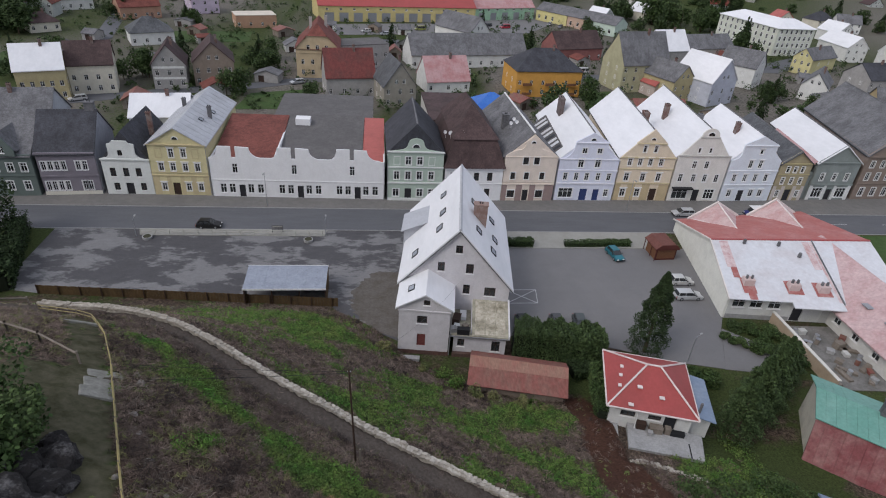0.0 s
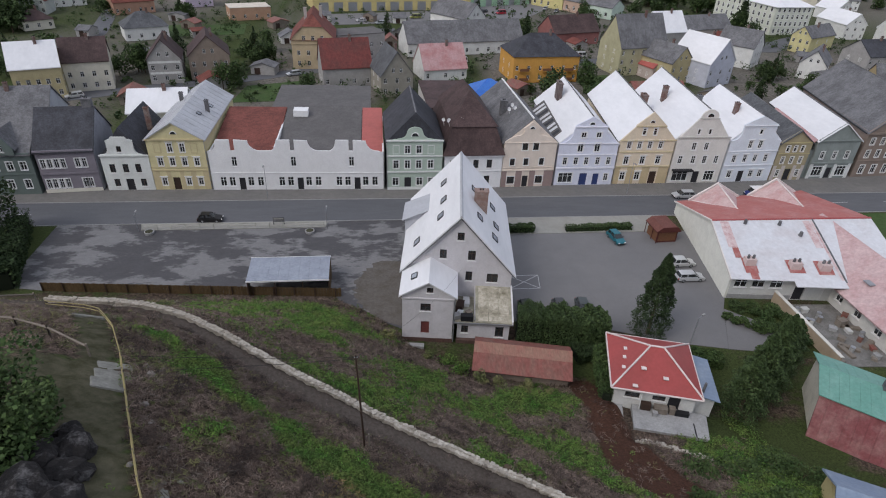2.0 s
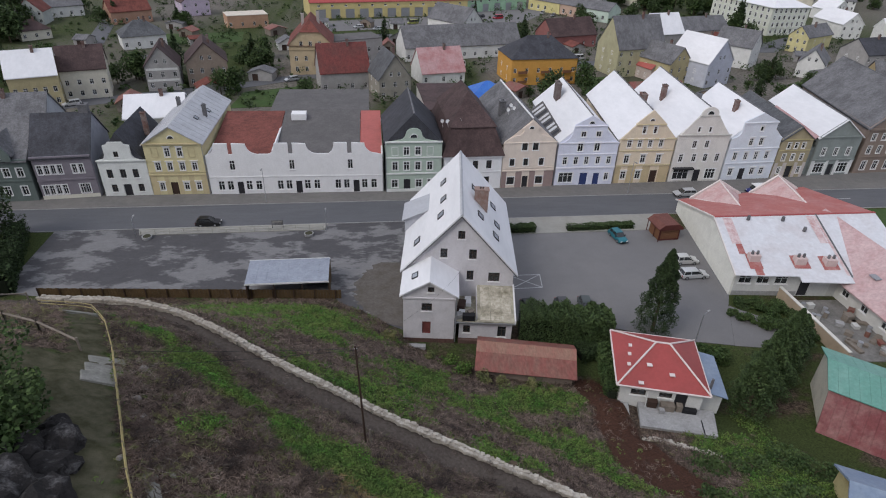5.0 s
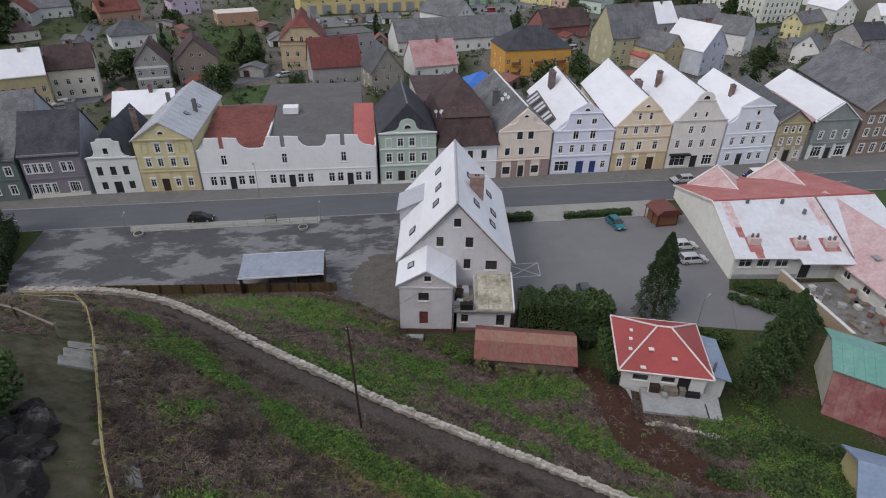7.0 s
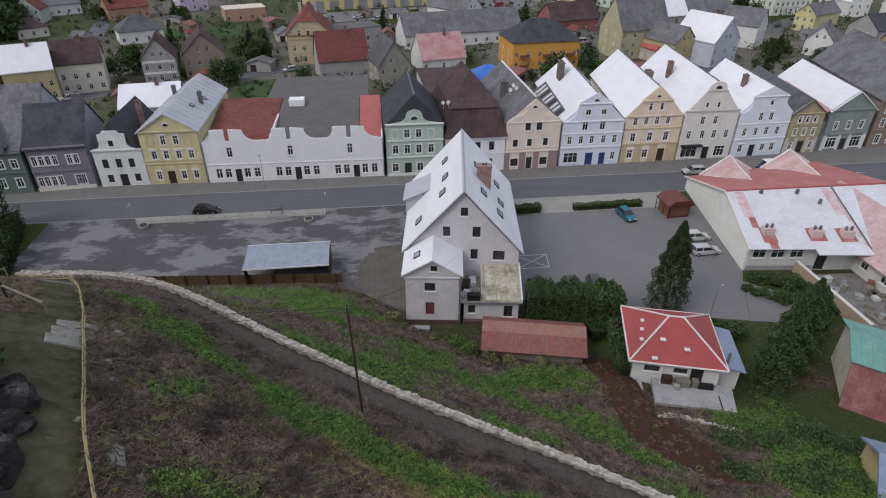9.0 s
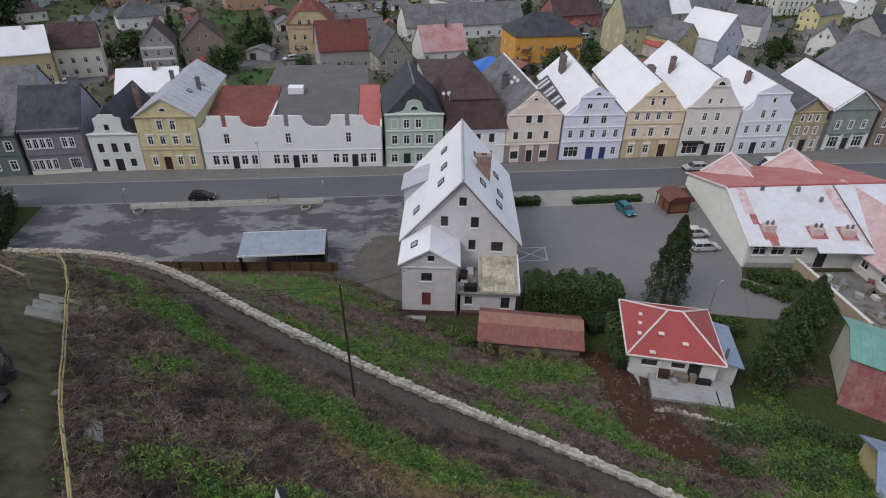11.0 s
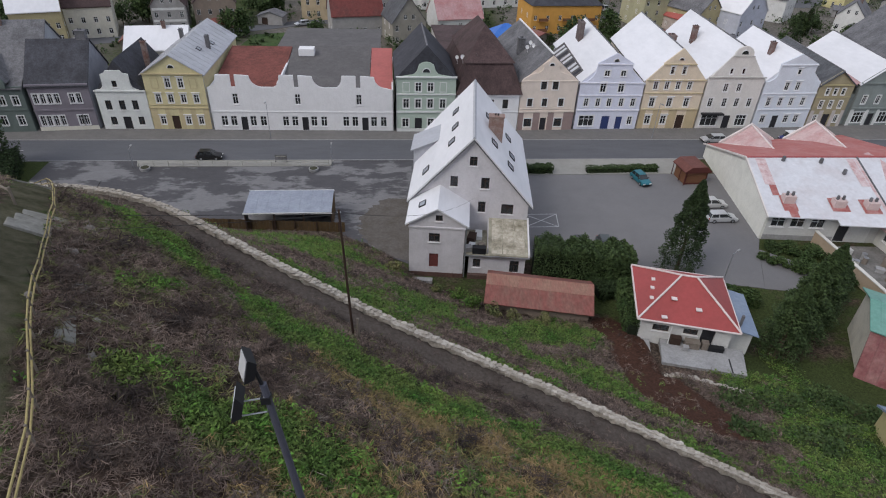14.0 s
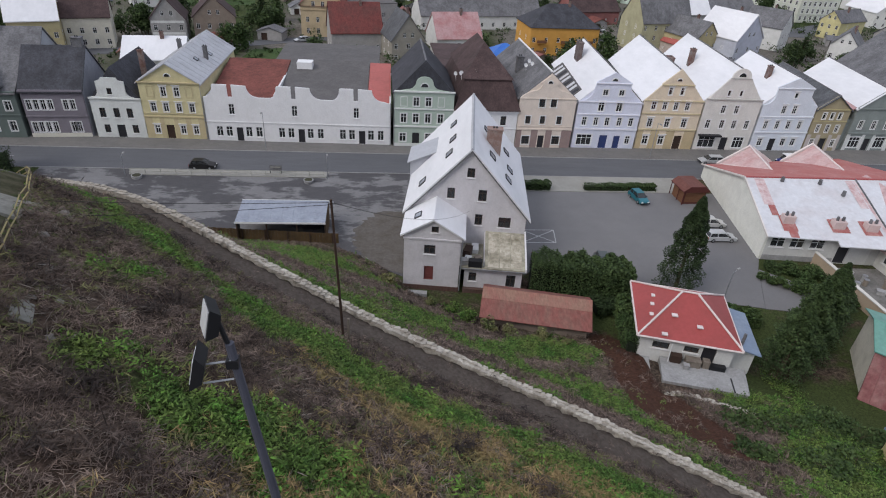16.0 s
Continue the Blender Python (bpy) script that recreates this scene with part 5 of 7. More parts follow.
def red_house():
    wall = plaster(0.66, 0.66, 0.64, 0.3)
    h = thing("bungalow", pose(23.5, -60.24, 2.88, 0, 0, -16.3), "white bungalow with a red hipped metal roof", "house")
    w, d = 8.8, 8.4
    wins = [(2.0, 0.9, 1.6, 0.8), (4.9, 1.0, 1.4, 0.7)]
    part("wall", holed_wall([(0, -1.6), (w, -1.6), (w, 2.3), (0, 2.3)], [rect(*k) for k in wins] + [rect(6.6, 0.1, 1.3, 1.9)], 0.3), wall, h)
    for u, z, ww, hh in wins:
        add_window(h, u, z, ww, hh, "plain", brown_frame)
    add_door(h, 6.6, 0.1, 1.3, 1.9, dark_door)
    part("wall", Shape().box(0, 0.3, 0.302, d, -1.6, 2.3), wall, h)
    part("wall", Shape().box(w - 0.3, w, 0.302, d, -1.6, 2.3), wall, h)
    part("wall", Shape().box(0.302, w - 0.302, d - 0.3, d, -1.6, 2.3), wall, h)
    part("roof", hip_roof(w, d, 2.5, 5.2, 0.55, 4.2), red_sheet, h)
    trim = plaster(0.70, 0.62, 0.60)
    o = 0.55
    for a, b in (((-o, -o, 2.55), (3.65, 4.2, 5.25)), ((w + o, -o, 2.55), (5.15, 4.2, 5.25)), ((w + o, d + o, 2.55), (5.15, 4.2, 5.25)), ((-o, d + o, 2.55), (3.65, 4.2, 5.25)), ((3.65, 4.2, 5.25), (5.15, 4.2, 5.25))):
        part("hip_capping", Shape().tube(a, b, 0.11, sides=6), trim, h, "pale hip capping")
    for a, b in (((-o, -o), (w + o, -o)), ((w + o, -o), (w + o, d + o)), ((w + o, d + o), (-o, d + o)), ((-o, d + o), (-o, -o))):
        part("gutter", Shape().tube((*a, 2.45), (*b, 2.45), 0.1, sides=6), trim, h)
    for x, y in ((1.3, 5.0), (1.1, 3.6), (0.9, 2.0), (2.9, 1.7), (5.3, 1.0), (2.0, -0.1)):
        k = min(x + o, y + o, w + o - x)
        part("roof_patch", Shape().box(x - 0.28, x + 0.28, y - 0.24, y + 0.24, 2.5 + k * 0.62, 2.6 + k * 0.62), trim, h, "pale round patch on the roof")
    part("awning_post", Shape().tube((2.9, -0.7, 0), (2.9, -0.4, 2.0), 0.05, sides=6), white_frame, h)
    part("terrace", Shape().prism([(2.2, -0.02), (10.3, -0.02), (10.0, -3.6), (2.1, -3.6)], -1.3, 0.0, "z"), concrete, h)
    part("drain_slot", Shape().box(8.6, 8.75, -3.6, -1.6, 0.002, 0.012), black_metal, h)
    part("stair", Shape().box(0.2, 1.19, -2.0, -0.1, -2.2, -0.3), concrete, h)
    # lean-to with a blue-grey roof
    part("lean_to_wall", Shape().box(w + 0.02, w + 2.5, 1.4, 7.6, -1.6, 1.2), wall, h)
    part("lean_to_roof", Shape().prism([(w + 0.01, 1.9), (w + 2.9, 1.3), (w + 2.9, 1.18), (w + 0.01, 1.78)], 0.9, 8.0), blue_sheet, h)
    part("flue", Shape().tube((w + 1.1, 1.8, 1.5), (w + 1.1, 1.8, 3.0), 0.16), mid_grey, h)
    return h


red_house()
for x, y, sx, sy, sz, mat, kind in ((26.8, -61.7, 1.0, 0.6, 0.8, brown_frame, "bench"), (28.3, -62.3, 1.4, 0.8, 0.7, wood_grey, "table"), (29.5, -62.6, 0.6, 0.6, 0.8, wood_grey, "box"), (30.5, -63.0, 1.5, 0.5, 0.45, black_metal, "bench"), (27.5, -62.7, 0.5, 0.5, 0.45, concrete, "stool")):
    clutter_box("garden_" + kind, "weathered garden " + kind + " standing on the bungalow's concrete terrace", x, y, 2.88, sx, sy, sz, mat, -16, kind)


def garage():
    h = thing("garage", pose(8.7, -53.4, 0.2, 0, 0, -13), "long low shed under a rusty red sheet roof", "shed")
    w, d = 11.7, 5.2
    part("wall", Shape().box(0.2, w - 0.2, 0.4, 0.6, -1.5, 2.0), plaster(0.30, 0.24, 0.2, 0.5), h)
    part("wall", Shape().box(0.2, w - 0.2, d - 0.4, d - 0.2, -1.0, 2.0), plaster(0.30, 0.24, 0.2, 0.5), h)
    for x in (0.2, w - 0.4):
        part("end_wall", Shape().prism([(0.61, -1.2), (d - 0.41, -1.2), (d - 0.41, 2.0), (d / 2 + 0.6, 3.2), (0.61, 2.0)], x, x + 0.2, "x"), wood_grey, h)
    n = 10
    for k in range(n):
        x0, x1 = -0.2 + k * (w + 0.4) / n, -0.2 + (k + 1) * (w + 0.4) / n - 0.004
        part("roof_sheet", Shape().prism([(-0.3, 1.95), (3.4, 3.45), (5.6, 2.3), (5.6, 2.22), (3.4, 3.37), (-0.3, 1.87)], x0, x1, "x"), rust_sheet, h)
    for k in range(n):
        x0 = -0.2 + k * (w + 0.4) / n
        part("worn_band", Shape().prism([(2.0, 2.9), (3.4, 3.47), (3.4, 3.455), (2.0, 2.885)], x0, x0 + (w + 0.4) / n - 0.004, "x"), surface("faded_tan_sheet", (0.28, 0.16, 0.12), 0.7, (0.29, 0.11, 0.09), 0.8, 0.6, 4, 0.25, 0.05, 0, (1.8, 0.6, 1)) if k == 0 else bpy.data.materials["faded_tan_sheet"], h)
    return h


garage()


def carport():
    h = thing("carport", pose(-21.1, -34.4, -0.1), "open carport with a flat grey sheet roof", "carport")
    w, d = 11.6, 5.3
    for k in range(8):
        part("roof_sheet", Shape().prism([(-0.2, 2.95), (d + 0.1, 3.4), (d + 0.1, 3.33), (-0.2, 2.88)], k * w / 8, (k + 1) * w / 8 - 0.015, "x"), surface("aged_zinc_sheet", (0.29, 0.32, 0.38), 0.5, (0.19, 0.21, 0.26), 0.7, 0.8, 5, 0.2, 0.05) if k == 0 else bpy.data.materials["aged_zinc_sheet"], h)
    for y in (-0.2, d + 0.05):
        part("fascia", Shape().box(-0.05, w + 0.05, y - 0.06, y - 0.002, 2.75 if y < 0 else 3.2, 3.0 if y < 0 else 3.45), white_frame, h)
    for x in (0.1, 3.9, 7.8, 11.5):
        part("post", Shape().box(x - 0.08, x + 0.08, 0.1, 0.26, 0, 2.9), brown_frame, h)
        part("post", Shape().box(x - 0.08, x + 0.08, d - 0.3, d - 0.14, 0, 3.2), brown_frame, h)
    part("back_wall", Shape().box(0.2, w - 0.2, d - 0.12, d - 0.04, 0, 3.1), fence_wood, h)
    part("side_wall", Shape().box(w - 0.06, w + 0.02, 0.2, d, 0, 2.9), fence_wood, h)
    part("side_wall", Shape().box(0.0, 0.06, 0.2, 2.0, 0, 2.9), dark_door, h)


carport()


def board_fence(a, b, tall, label):
    """A close boarded fence from a to b."""
    a, b = Vector(a), Vector(b)
    n = int((b - a).length / 0.42)
    f = thing("board_fence", Matrix.Translation((*a, 0)), label, "fence")
    ang = math.degrees(math.atan2((b - a).y, (b - a).x))
    me = Shape().box(0, 0.4, -0.02, 0.02, 0, tall).mesh("board")
    for k in range(n):
        p = (b - a) * (k / n)
        part("board", me, fence_wood, f, at=pose(p.x, p.y, -0.1 + 0.04 * math.sin(k * 2.3), 0, 0, ang))
    for k in range(0, n, 7):
        p = (b - a) * (k / n)
        part("post", Shape().box(-0.06, 0.06, -0.16, -0.04, 0, tall + 0.1), brown_frame, f, at=pose(p.x, p.y, -0.1, 0, 0, ang))


board_fence((-50, -31.3), (-7.8, -34.9), 1.5, "brown boarded fence along the foot of the hill")


def kiosk():
    h = thing("kiosk", pose(46.3, -22.0, -0.05, 0, 0, 3) @ Matrix.Diagonal((0.8, 0.85, 0.92, 1)), "small wooden kiosk with a dark red gambrel roof", "kiosk")
    for k in range(9):
        z = 0.1 + k * 0.27
        part("wall_log", Shape().box(0, 4.6, 0, 0.12, z, z + 0.25), wood_warm, h)
    part("wall", Shape().box(0, 0.12, 0.122, 4.2, 0, 2.5), wood_warm, h)
    part("wall", Shape().box(4.48, 4.6, 0.122, 4.2, 0, 2.5), wood_warm, h)
    part("wall", Shape().box(0.122, 4.478, 4.1, 4.2, 0, 2.5), wood_warm, h)
    shingle = surface("dark_red_shingle", (0.14, 0.055, 0.045), 0.8, (0.2, 0.09, 0.075), 0.6, 1, 6, 0.25, 0.2)
    trim = surface("dark_red_trim", (0.09, 0.024, 0.02), 0.7, None, 0.3, 1, 8, 0.15, 0.1)
    part("roof", Shape().prism([(-0.55, 2.42), (4.95, 2.42), (4.95, 2.55), (3.95, 3.4), (0.65, 3.4), (-0.55, 2.55)], -0.45, 4.7, "y"), shingle, h)
    part("gable_board", Shape().prism([(-0.6, 2.38), (5.0, 2.38), (5.0, 2.62), (3.98, 3.46), (0.62, 3.46), (-0.6, 2.62)], -0.53, -0.453, "y"), trim, h, "dark red gable board")
    for x in (-0.6, 4.86):
        part("gutter", Shape().tube((x, -0.5, 2.46), (x, 4.72, 2.46), 0.07, sides=6), trim, h)
    for x0, x1, z0, z1 in ((-0.03, 0.2, 0.0, 2.4), (4.4, 4.63, 0.0, 2.4), (0.202, 4.398, 0.0, 0.3), (0.202, 4.398, 2.15, 2.4)):
        part("trim_board", Shape().box(x0, x1, -0.05, -0.003, z0, z1), trim, h)
    for x, y in ((-0.4, -0.4), (-0.4, 1.6), (-0.4, 4.5)):
        part("post", Shape().box(x - 0.06, x + 0.06, y - 0.06, y + 0.06, 0, 2.42), trim, h)


kiosk()


# ---- houses at the hill's foot ----
def foot_houses():
    h = thing("cottage", pose(47.2, -63.2, 0.0, 0, 0, -41), "low cottage with a green and red sheet roof", "house")
    wall = plaster(0.70, 0.68, 0.60, 0.5)
    red = surface("wine_red_sheet", (0.22, 0.07, 0.075), 0.6, (0.36, 0.21, 0.2), 0.8, 0.5, 3, 0.25, 0.05)
    part("end_wall", Shape().prism([(-1.9, -1.0), (6.5, -1.0), (6.5, 5.1), (3.6, 6.0), (0, 4.8), (-1.7, 0)], 0, 0.3, "x"), wall, h)
    part("wall", Shape().box(0.302, 16, -1.85, -1.6, -1, -0.32), concrete, h)
    part("wall", Shape().box(0.302, 16, 6.2, 6.5, -1, 5.2), wall, h)
    for k in range(16):
        part("roof_sheet", Shape().prism([(-1.9, -0.2), (0.0, 4.85), (0.0, 4.6), (-1.7, -0.3)], -0.3 + k * 1.03, 0.71 + k * 1.03, "x"), red, h)
        part("roof_sheet", Shape().prism([(-0.35, 4.95), (3.6, 6.25), (6.9, 5.4), (6.9, 5.28), (3.6, 6.13), (-0.35, 4.83)], -0.5 + k * 1.03, 0.51 + k * 1.03, "x"), green_sheet, h)
    chimney(h, 6.4, 3.6, 6, 8.0, mid_grey, 1.1, 0.8)
    part("roof_window", Shape().prism([(1.2, 5.62), (2.2, 5.97), (2.2, 5.9), (1.2, 5.55)], 7.2, 8.0, "x"), steel, h)
    slant(h, lambda p: Vector((p.x - 0.2 * (p.y + 1.7), p.y, p.z)))
    h = thing("outbuilding", pose(36.8, -79.0, 0.6, 0, 0, -30), "yellow outbuilding with a pale blue-grey sheet roof", "house")
    part("wall", Shape().box(0, 12, 0, 7, -3, 4.6), plaster(0.50, 0.43, 0.22, 0.3), h)
    part("roof", Shape().prism(gable_section(7, 4.6, 6.6, 0.4), -0.5, 12.5, "x"), blue_sheet, h)
    # yard behind the hall
    slab("stone_yard", [(57.5, -40.5), (66.1, -41), (66.1, -54.5), (57.3, -54)], -0.5, -0.02, surface("dark_yard_paving", (0.15, 0.145, 0.135), 0.9, (0.26, 0.25, 0.24), 0.9, 0.4, 5, 0.25, 0.2), "grey concrete yard between garden wall and wing", "yard")
    w = thing("garden_wall", pose(57.2, -39.6, -0.1), "rendered garden wall with a pale coping", "wall")
    part("wall", Shape().box(-0.15, 0.15, -14.6, 0, 0, 1.9), plaster(0.42, 0.33, 0.24, 0.5), w)
    part("coping", Shape().box(-0.25, 0.25, -14.7, 0.05, 1.9, 2.02), plaster(0.62, 0.6, 0.55), w)


foot_houses()


def yard_clutter():
    """Planks, drums and crates stored in the yard behind the hall."""
    rng = random.Random(21)
    mats = [wood_grey, concrete, plaster(0.5, 0.5, 0.48), brown_frame, rust_sheet]
    for k in range(26):
        x, y = rng.uniform(58.4, 65.4), rng.uniform(-53, -42)
        if k % 3 == 0:
            o = part("drum", Shape().tube((0, 0, 0), (0, 0, 0.9), 0.32, sides=12), rng.choice(mats), at=pose(x, y, -0.02))
            part("rim", Shape().tube((0, 0, 0.9), (0, 0, 0.95), 0.34, sides=12), steel, o)
            tagged(o, "old drum standing in the cluttered yard", "drum", "yard clutter")
        elif k % 3 == 1:
            o = thing("plank_stack", pose(x, y, -0.02, 0, 0, rng.uniform(0, 180)), "stack of weathered planks in the yard", "planks", "yard clutter")
            for j in range(4):
                part("plank", Shape().box(-1.3, 1.3, -0.4 + 0.05 * j, 0.4, j * 0.09, j * 0.09 + 0.07), wood_grey, o)
        else:
            clutter_box("crate", "old crate standing in the cluttered yard", x, y, -0.02, rng.uniform(0.6, 1.4), rng.uniform(0.6, 1.0), rng.uniform(0.4, 1.0), rng.choice(mats), rng.uniform(0, 90))


yard_clutter()


# ---- vehicles ----
tyre_mat = surface("tyre_rubber", (0.02, 0.02, 0.02), 0.9)


def car(name, label, x, y, turn, colour, kind="estate", z=-0.06, parked_group=""):
    paint = surface("car_paint", colour, 0.3, None, 0.1, 1, 10, 0.03, 0, 0.2, (1, 1, 1), 0.5)
    L, W = {"estate": (4.5, 1.75), "hatch": (4.1, 1.72), "van": (4.9, 1.95), "suv": (4.6, 1.85)}[kind]
    Ht = {"estate": 1.45, "hatch": 1.5, "van": 1.95, "suv": 1.68}[kind]
    c = thing(name, pose(x, y, z, 0, 0, turn), label, "car" if kind != "van" else "van", parked_group)
    f = -L / 2
    belt = 0.92 if kind != "van" else 1.05
    low = [(f, 0.35), (f + 0.1, 0.25), (L / 2 - 0.1, 0.25), (L / 2, 0.35), (L / 2, belt - 0.12), (L / 2 - 0.08, belt), (f + 1.15, belt), (f + 0.15, belt - 0.22), (f, belt - 0.35)]
    def tucked(shape):
        shape.v = [(px, py * (1 - 0.17 * max(0, pz - belt) / (Ht - belt)), pz) for px, py, pz in shape.v]
        return shape
    s = Shape().prism(low, -W / 2, W / 2)
    bm = bmesh.new()
    me = s.mesh("body")
    bm.from_mesh(me)
    bmesh.ops.dissolve_limit(bm, angle_limit=0.02, verts=bm.verts, edges=bm.edges)
    bmesh.ops.bevel(bm, geom=bm.edges[:], offset=0.09, segments=2, affect="EDGES", clamp_overlap=True)
    bm.to_mesh(me)
    bm.free()
    part("body", me, paint, c)
    back = L / 2 - (0.12 if kind in ("estate", "van", "suv") else 0.3)
    cab = [(f + 1.05, belt), (f + 1.75, Ht - 0.06), (f + 2.1, Ht), (back - 0.35, Ht), (back, belt)] if kind != "van" else [(f + 0.75, belt), (f + 1.3, Ht - 0.08), (f + 1.6, Ht), (back - 0.1, Ht), (back, belt)]
    part("glasshouse", tucked(Shape().prism(cab, -W / 2 + 0.12, W / 2 - 0.12)), glass_dark, c, "dark window glass")
    x0, x1 = cab[2][0] - 0.05, cab[3][0] + 0.02
    part("roof_panel", tucked(Shape().prism([(x0 - 0.3, Ht - 0.05), (x0, Ht + 0.015), (x1, Ht + 0.015), (x1 + 0.1, Ht - 0.06)], -W / 2 + 0.1, W / 2 - 0.1)), paint, c)
    for side in (-1, 1):
        for px in (cab[0][0] + 0.05, (x0 + x1) / 2, cab[-1][0] - 0.12):
            top = min(max(px, x0), x1)
            part("pillar", tucked(Shape().prism([(px - 0.05, belt), (px + 0.07, belt), (top + 0.06, Ht), (top - 0.05, Ht)], side * (W / 2 - 0.125) - 0.012, side * (W / 2 - 0.125) + 0.012)), paint, c)
        for px in (f + 0.85, L / 2 - 0.85):
            wh = part("wheel", Shape().tube((px, side * (W / 2 - 0.2), 0.31), (px, side * (W / 2 + 0.01), 0.31), 0.31, sides=14), tyre_mat, c)
            part("rim", Shape().tube((px, side * (W / 2 + 0.0), 0.31), (px, side * (W / 2 + 0.02), 0.31), 0.19, sides=10), steel, wh)
        part("headlight", Shape().box(f - 0.01, f + 0.12, side * (W / 2 - 0.3) - 0.18, side * (W / 2 - 0.3) + 0.18, belt - 0.42, belt - 0.28), white_frame, c)
        part("tail_light", Shape().box(L / 2 - 0.03, L / 2 + 0.012, side * (W / 2 - 0.12) - 0.1, side * (W / 2 - 0.12) + 0.1, belt - 0.35, belt - 0.05), red_sheet, c)
        part("wing_mirror", Shape().box(cab[0][0] + 0.25, cab[0][0] + 0.4, side * (W / 2 + 0.08) - 0.08, side * (W / 2 + 0.08) + 0.08, belt + 0.02, belt + 0.15), black_metal, c)
    part("bumper", Shape().box(f - 0.04, f + 0.1, -W / 2 + 0.05, W / 2 - 0.05, 0.3, 0.5), black_metal, c)
    part("bumper", Shape().box(L / 2 - 0.1, L / 2 + 0.04, -W / 2 + 0.05, W / 2 - 0.05, 0.3, 0.5), black_metal, c)
    return c


car("car", "black hatchback car parked at the street's edge", -31.2, -11.5, 180, (0.012, 0.012, 0.014), "hatch")
car("car", "silver estate car parked before the houses", 59.6, -4.9, 0, (0.46, 0.47, 0.48), "estate")
v = car("van", "blue delivery van with a white roof", 75.6, -4.9, 0, (0.02, 0.03, 0.16), "van")
part("roof_panel", Shape().box(-1.6, 2.3, -0.9, 0.9, 1.97, 2.02), white_frame, v, "white van roof")
car("car", "teal hatchback parked in the car park", 39.3, -20.9, 100, (0.02, 0.15, 0.19), "hatch")
car("car", "silver estate car parked beside the hall", 46.9, -33.3, 180, (0.50, 0.51, 0.52), "estate")
car("car", "white car parked beside the hall", 47.6, -29.2, 180, (0.55, 0.55, 0.54), "hatch")
for x, turn, col in ((18.6, 92, (0.015, 0.015, 0.017)), (23.6, 88, (0.05, 0.05, 0.055)), (27.0, 85, (0.06, 0.07, 0.07))):
    car("car", "dark car parked behind the garden hedge", x, -40.3, turn, col, "hatch")
# ---- plants ----
def leaves(centres, size, up=0.35, seed=1, long=1.0, thin=1.0):
    """Many small leaf quads at the given centres, as one mesh."""
    rng = np.random.RandomState(seed)
    c = np.asarray(centres, float)
    n = len(c)
    s = size * (0.6 + 0.8 * rng.rand(n, 1))
    a = rng.normal(size=(n, 3))
    a[:, 2] = a[:, 2] * 0.6
    a /= np.linalg.norm(a, axis=1, keepdims=True)
    b = np.cross(a, rng.normal(size=(n, 3)) + np.array([0, 0, up * 4]))
    b /= np.linalg.norm(b, axis=1, keepdims=True) + 1e-9
    a, b = a * s * 0.5 * thin, b * s * 0.5 * long
    v = np.stack([c - b * 0.9, c + a * 0.7, c + b, c - a * 0.7], 1).reshape(-1, 3)
    me = bpy.data.meshes.new("leaves")
    me.from_pydata(v.tolist(), [], np.arange(4 * n).reshape(n, 4).tolist())
    return me


def crown_points(n, rx, ry, rz, seed, lumps=9, taper=0.0, shell=0.45):
    """Points of an uneven crown: lumps round a core, denser towards the outside, with gaps."""
    rng = np.random.RandomState(seed)
    k = rng.normal(size=(lumps, 3))
    k /= np.linalg.norm(k, axis=1, keepdims=True)
    k *= 0.35 + 0.4 * rng.rand(lumps, 1)
    r = 0.32 + 0.28 * rng.rand(lumps)
    which = rng.randint(lumps, size=n)
    d = rng.normal(size=(n, 3))
    d /= np.linalg.norm(d, axis=1, keepdims=True)
    rad = shell + (1 - shell) * rng.rand(n, 1) ** 0.5
    p = k[which] + d * rad * r[which, None]
    if taper:
        f = 1 - taper * (p[:, 2:3] * 0.5 + 0.5)
        p[:, :2] *= np.clip(f, 0.05, 1)
    return p * np.array([rx, ry, rz])


def tree(name, label, x, y, z, tall, rx, ry, leaf, size, n, seed, taper=0.0, trunk=0.25, low=0.15, lumps=12, category="tree", group=""):
    t = thing(name, pose(x, y, z), label, category, group)
    s = Shape()
    rng = random.Random(seed)
    mid = tall * (low + (1 - low) * 0.5)
    top = Vector((rng.uniform(-0.2, 0.2), rng.uniform(-0.2, 0.2), tall * 0.9))
    s.tube((0, 0, -0.6), (0, 0, tall * 0.3), trunk * 0.55, trunk * 0.42)
    s.tube((0, 0, tall * 0.3), top, trunk * 0.42, trunk * 0.08)
    for k in range(7):
        a, h = k * 2.4 + rng.random(), tall * (low + 0.08 + 0.1 * k)
        reach = (rx + ry) / 2 * (0.75 - 0.06 * k)
        s.tube((0, 0, h), (reach * math.cos(a), reach * math.sin(a), h + tall * 0.09), trunk * 0.2, trunk * 0.05, sides=5)
    part("trunk", s, bark, t)
    pts = crown_points(n, rx * 1.25, ry * 1.25, tall * (1 - low) * 0.62, seed, lumps, taper)
    part("crown", leaves(pts, size, seed=seed), leaf, t, at=pose(0, 0, mid))
    return t


def column_points(n, tall, r, seed):
    """A dense spire of foliage with ragged tufts."""
    rng = np.random.RandomState(seed)
    h = rng.rand(n) ** 0.9
    a = rng.rand(n) * 2 * np.pi
    prof = np.interp(h, [0, 0.06, 0.3, 0.6, 0.85, 1.0], [0.8, 1.0, 0.95, 0.68, 0.34, 0.04])
    tuft = 1 + 0.20 * np.sin(a * 5 + h * 21) + 0.16 * np.sin(a * 3 - h * 34 + 1)
    rad = r * prof * tuft * (0.55 + 0.45 * rng.rand(n) ** 0.4)
    return np.stack([rad * np.cos(a), rad * np.sin(a), h * tall], 1)


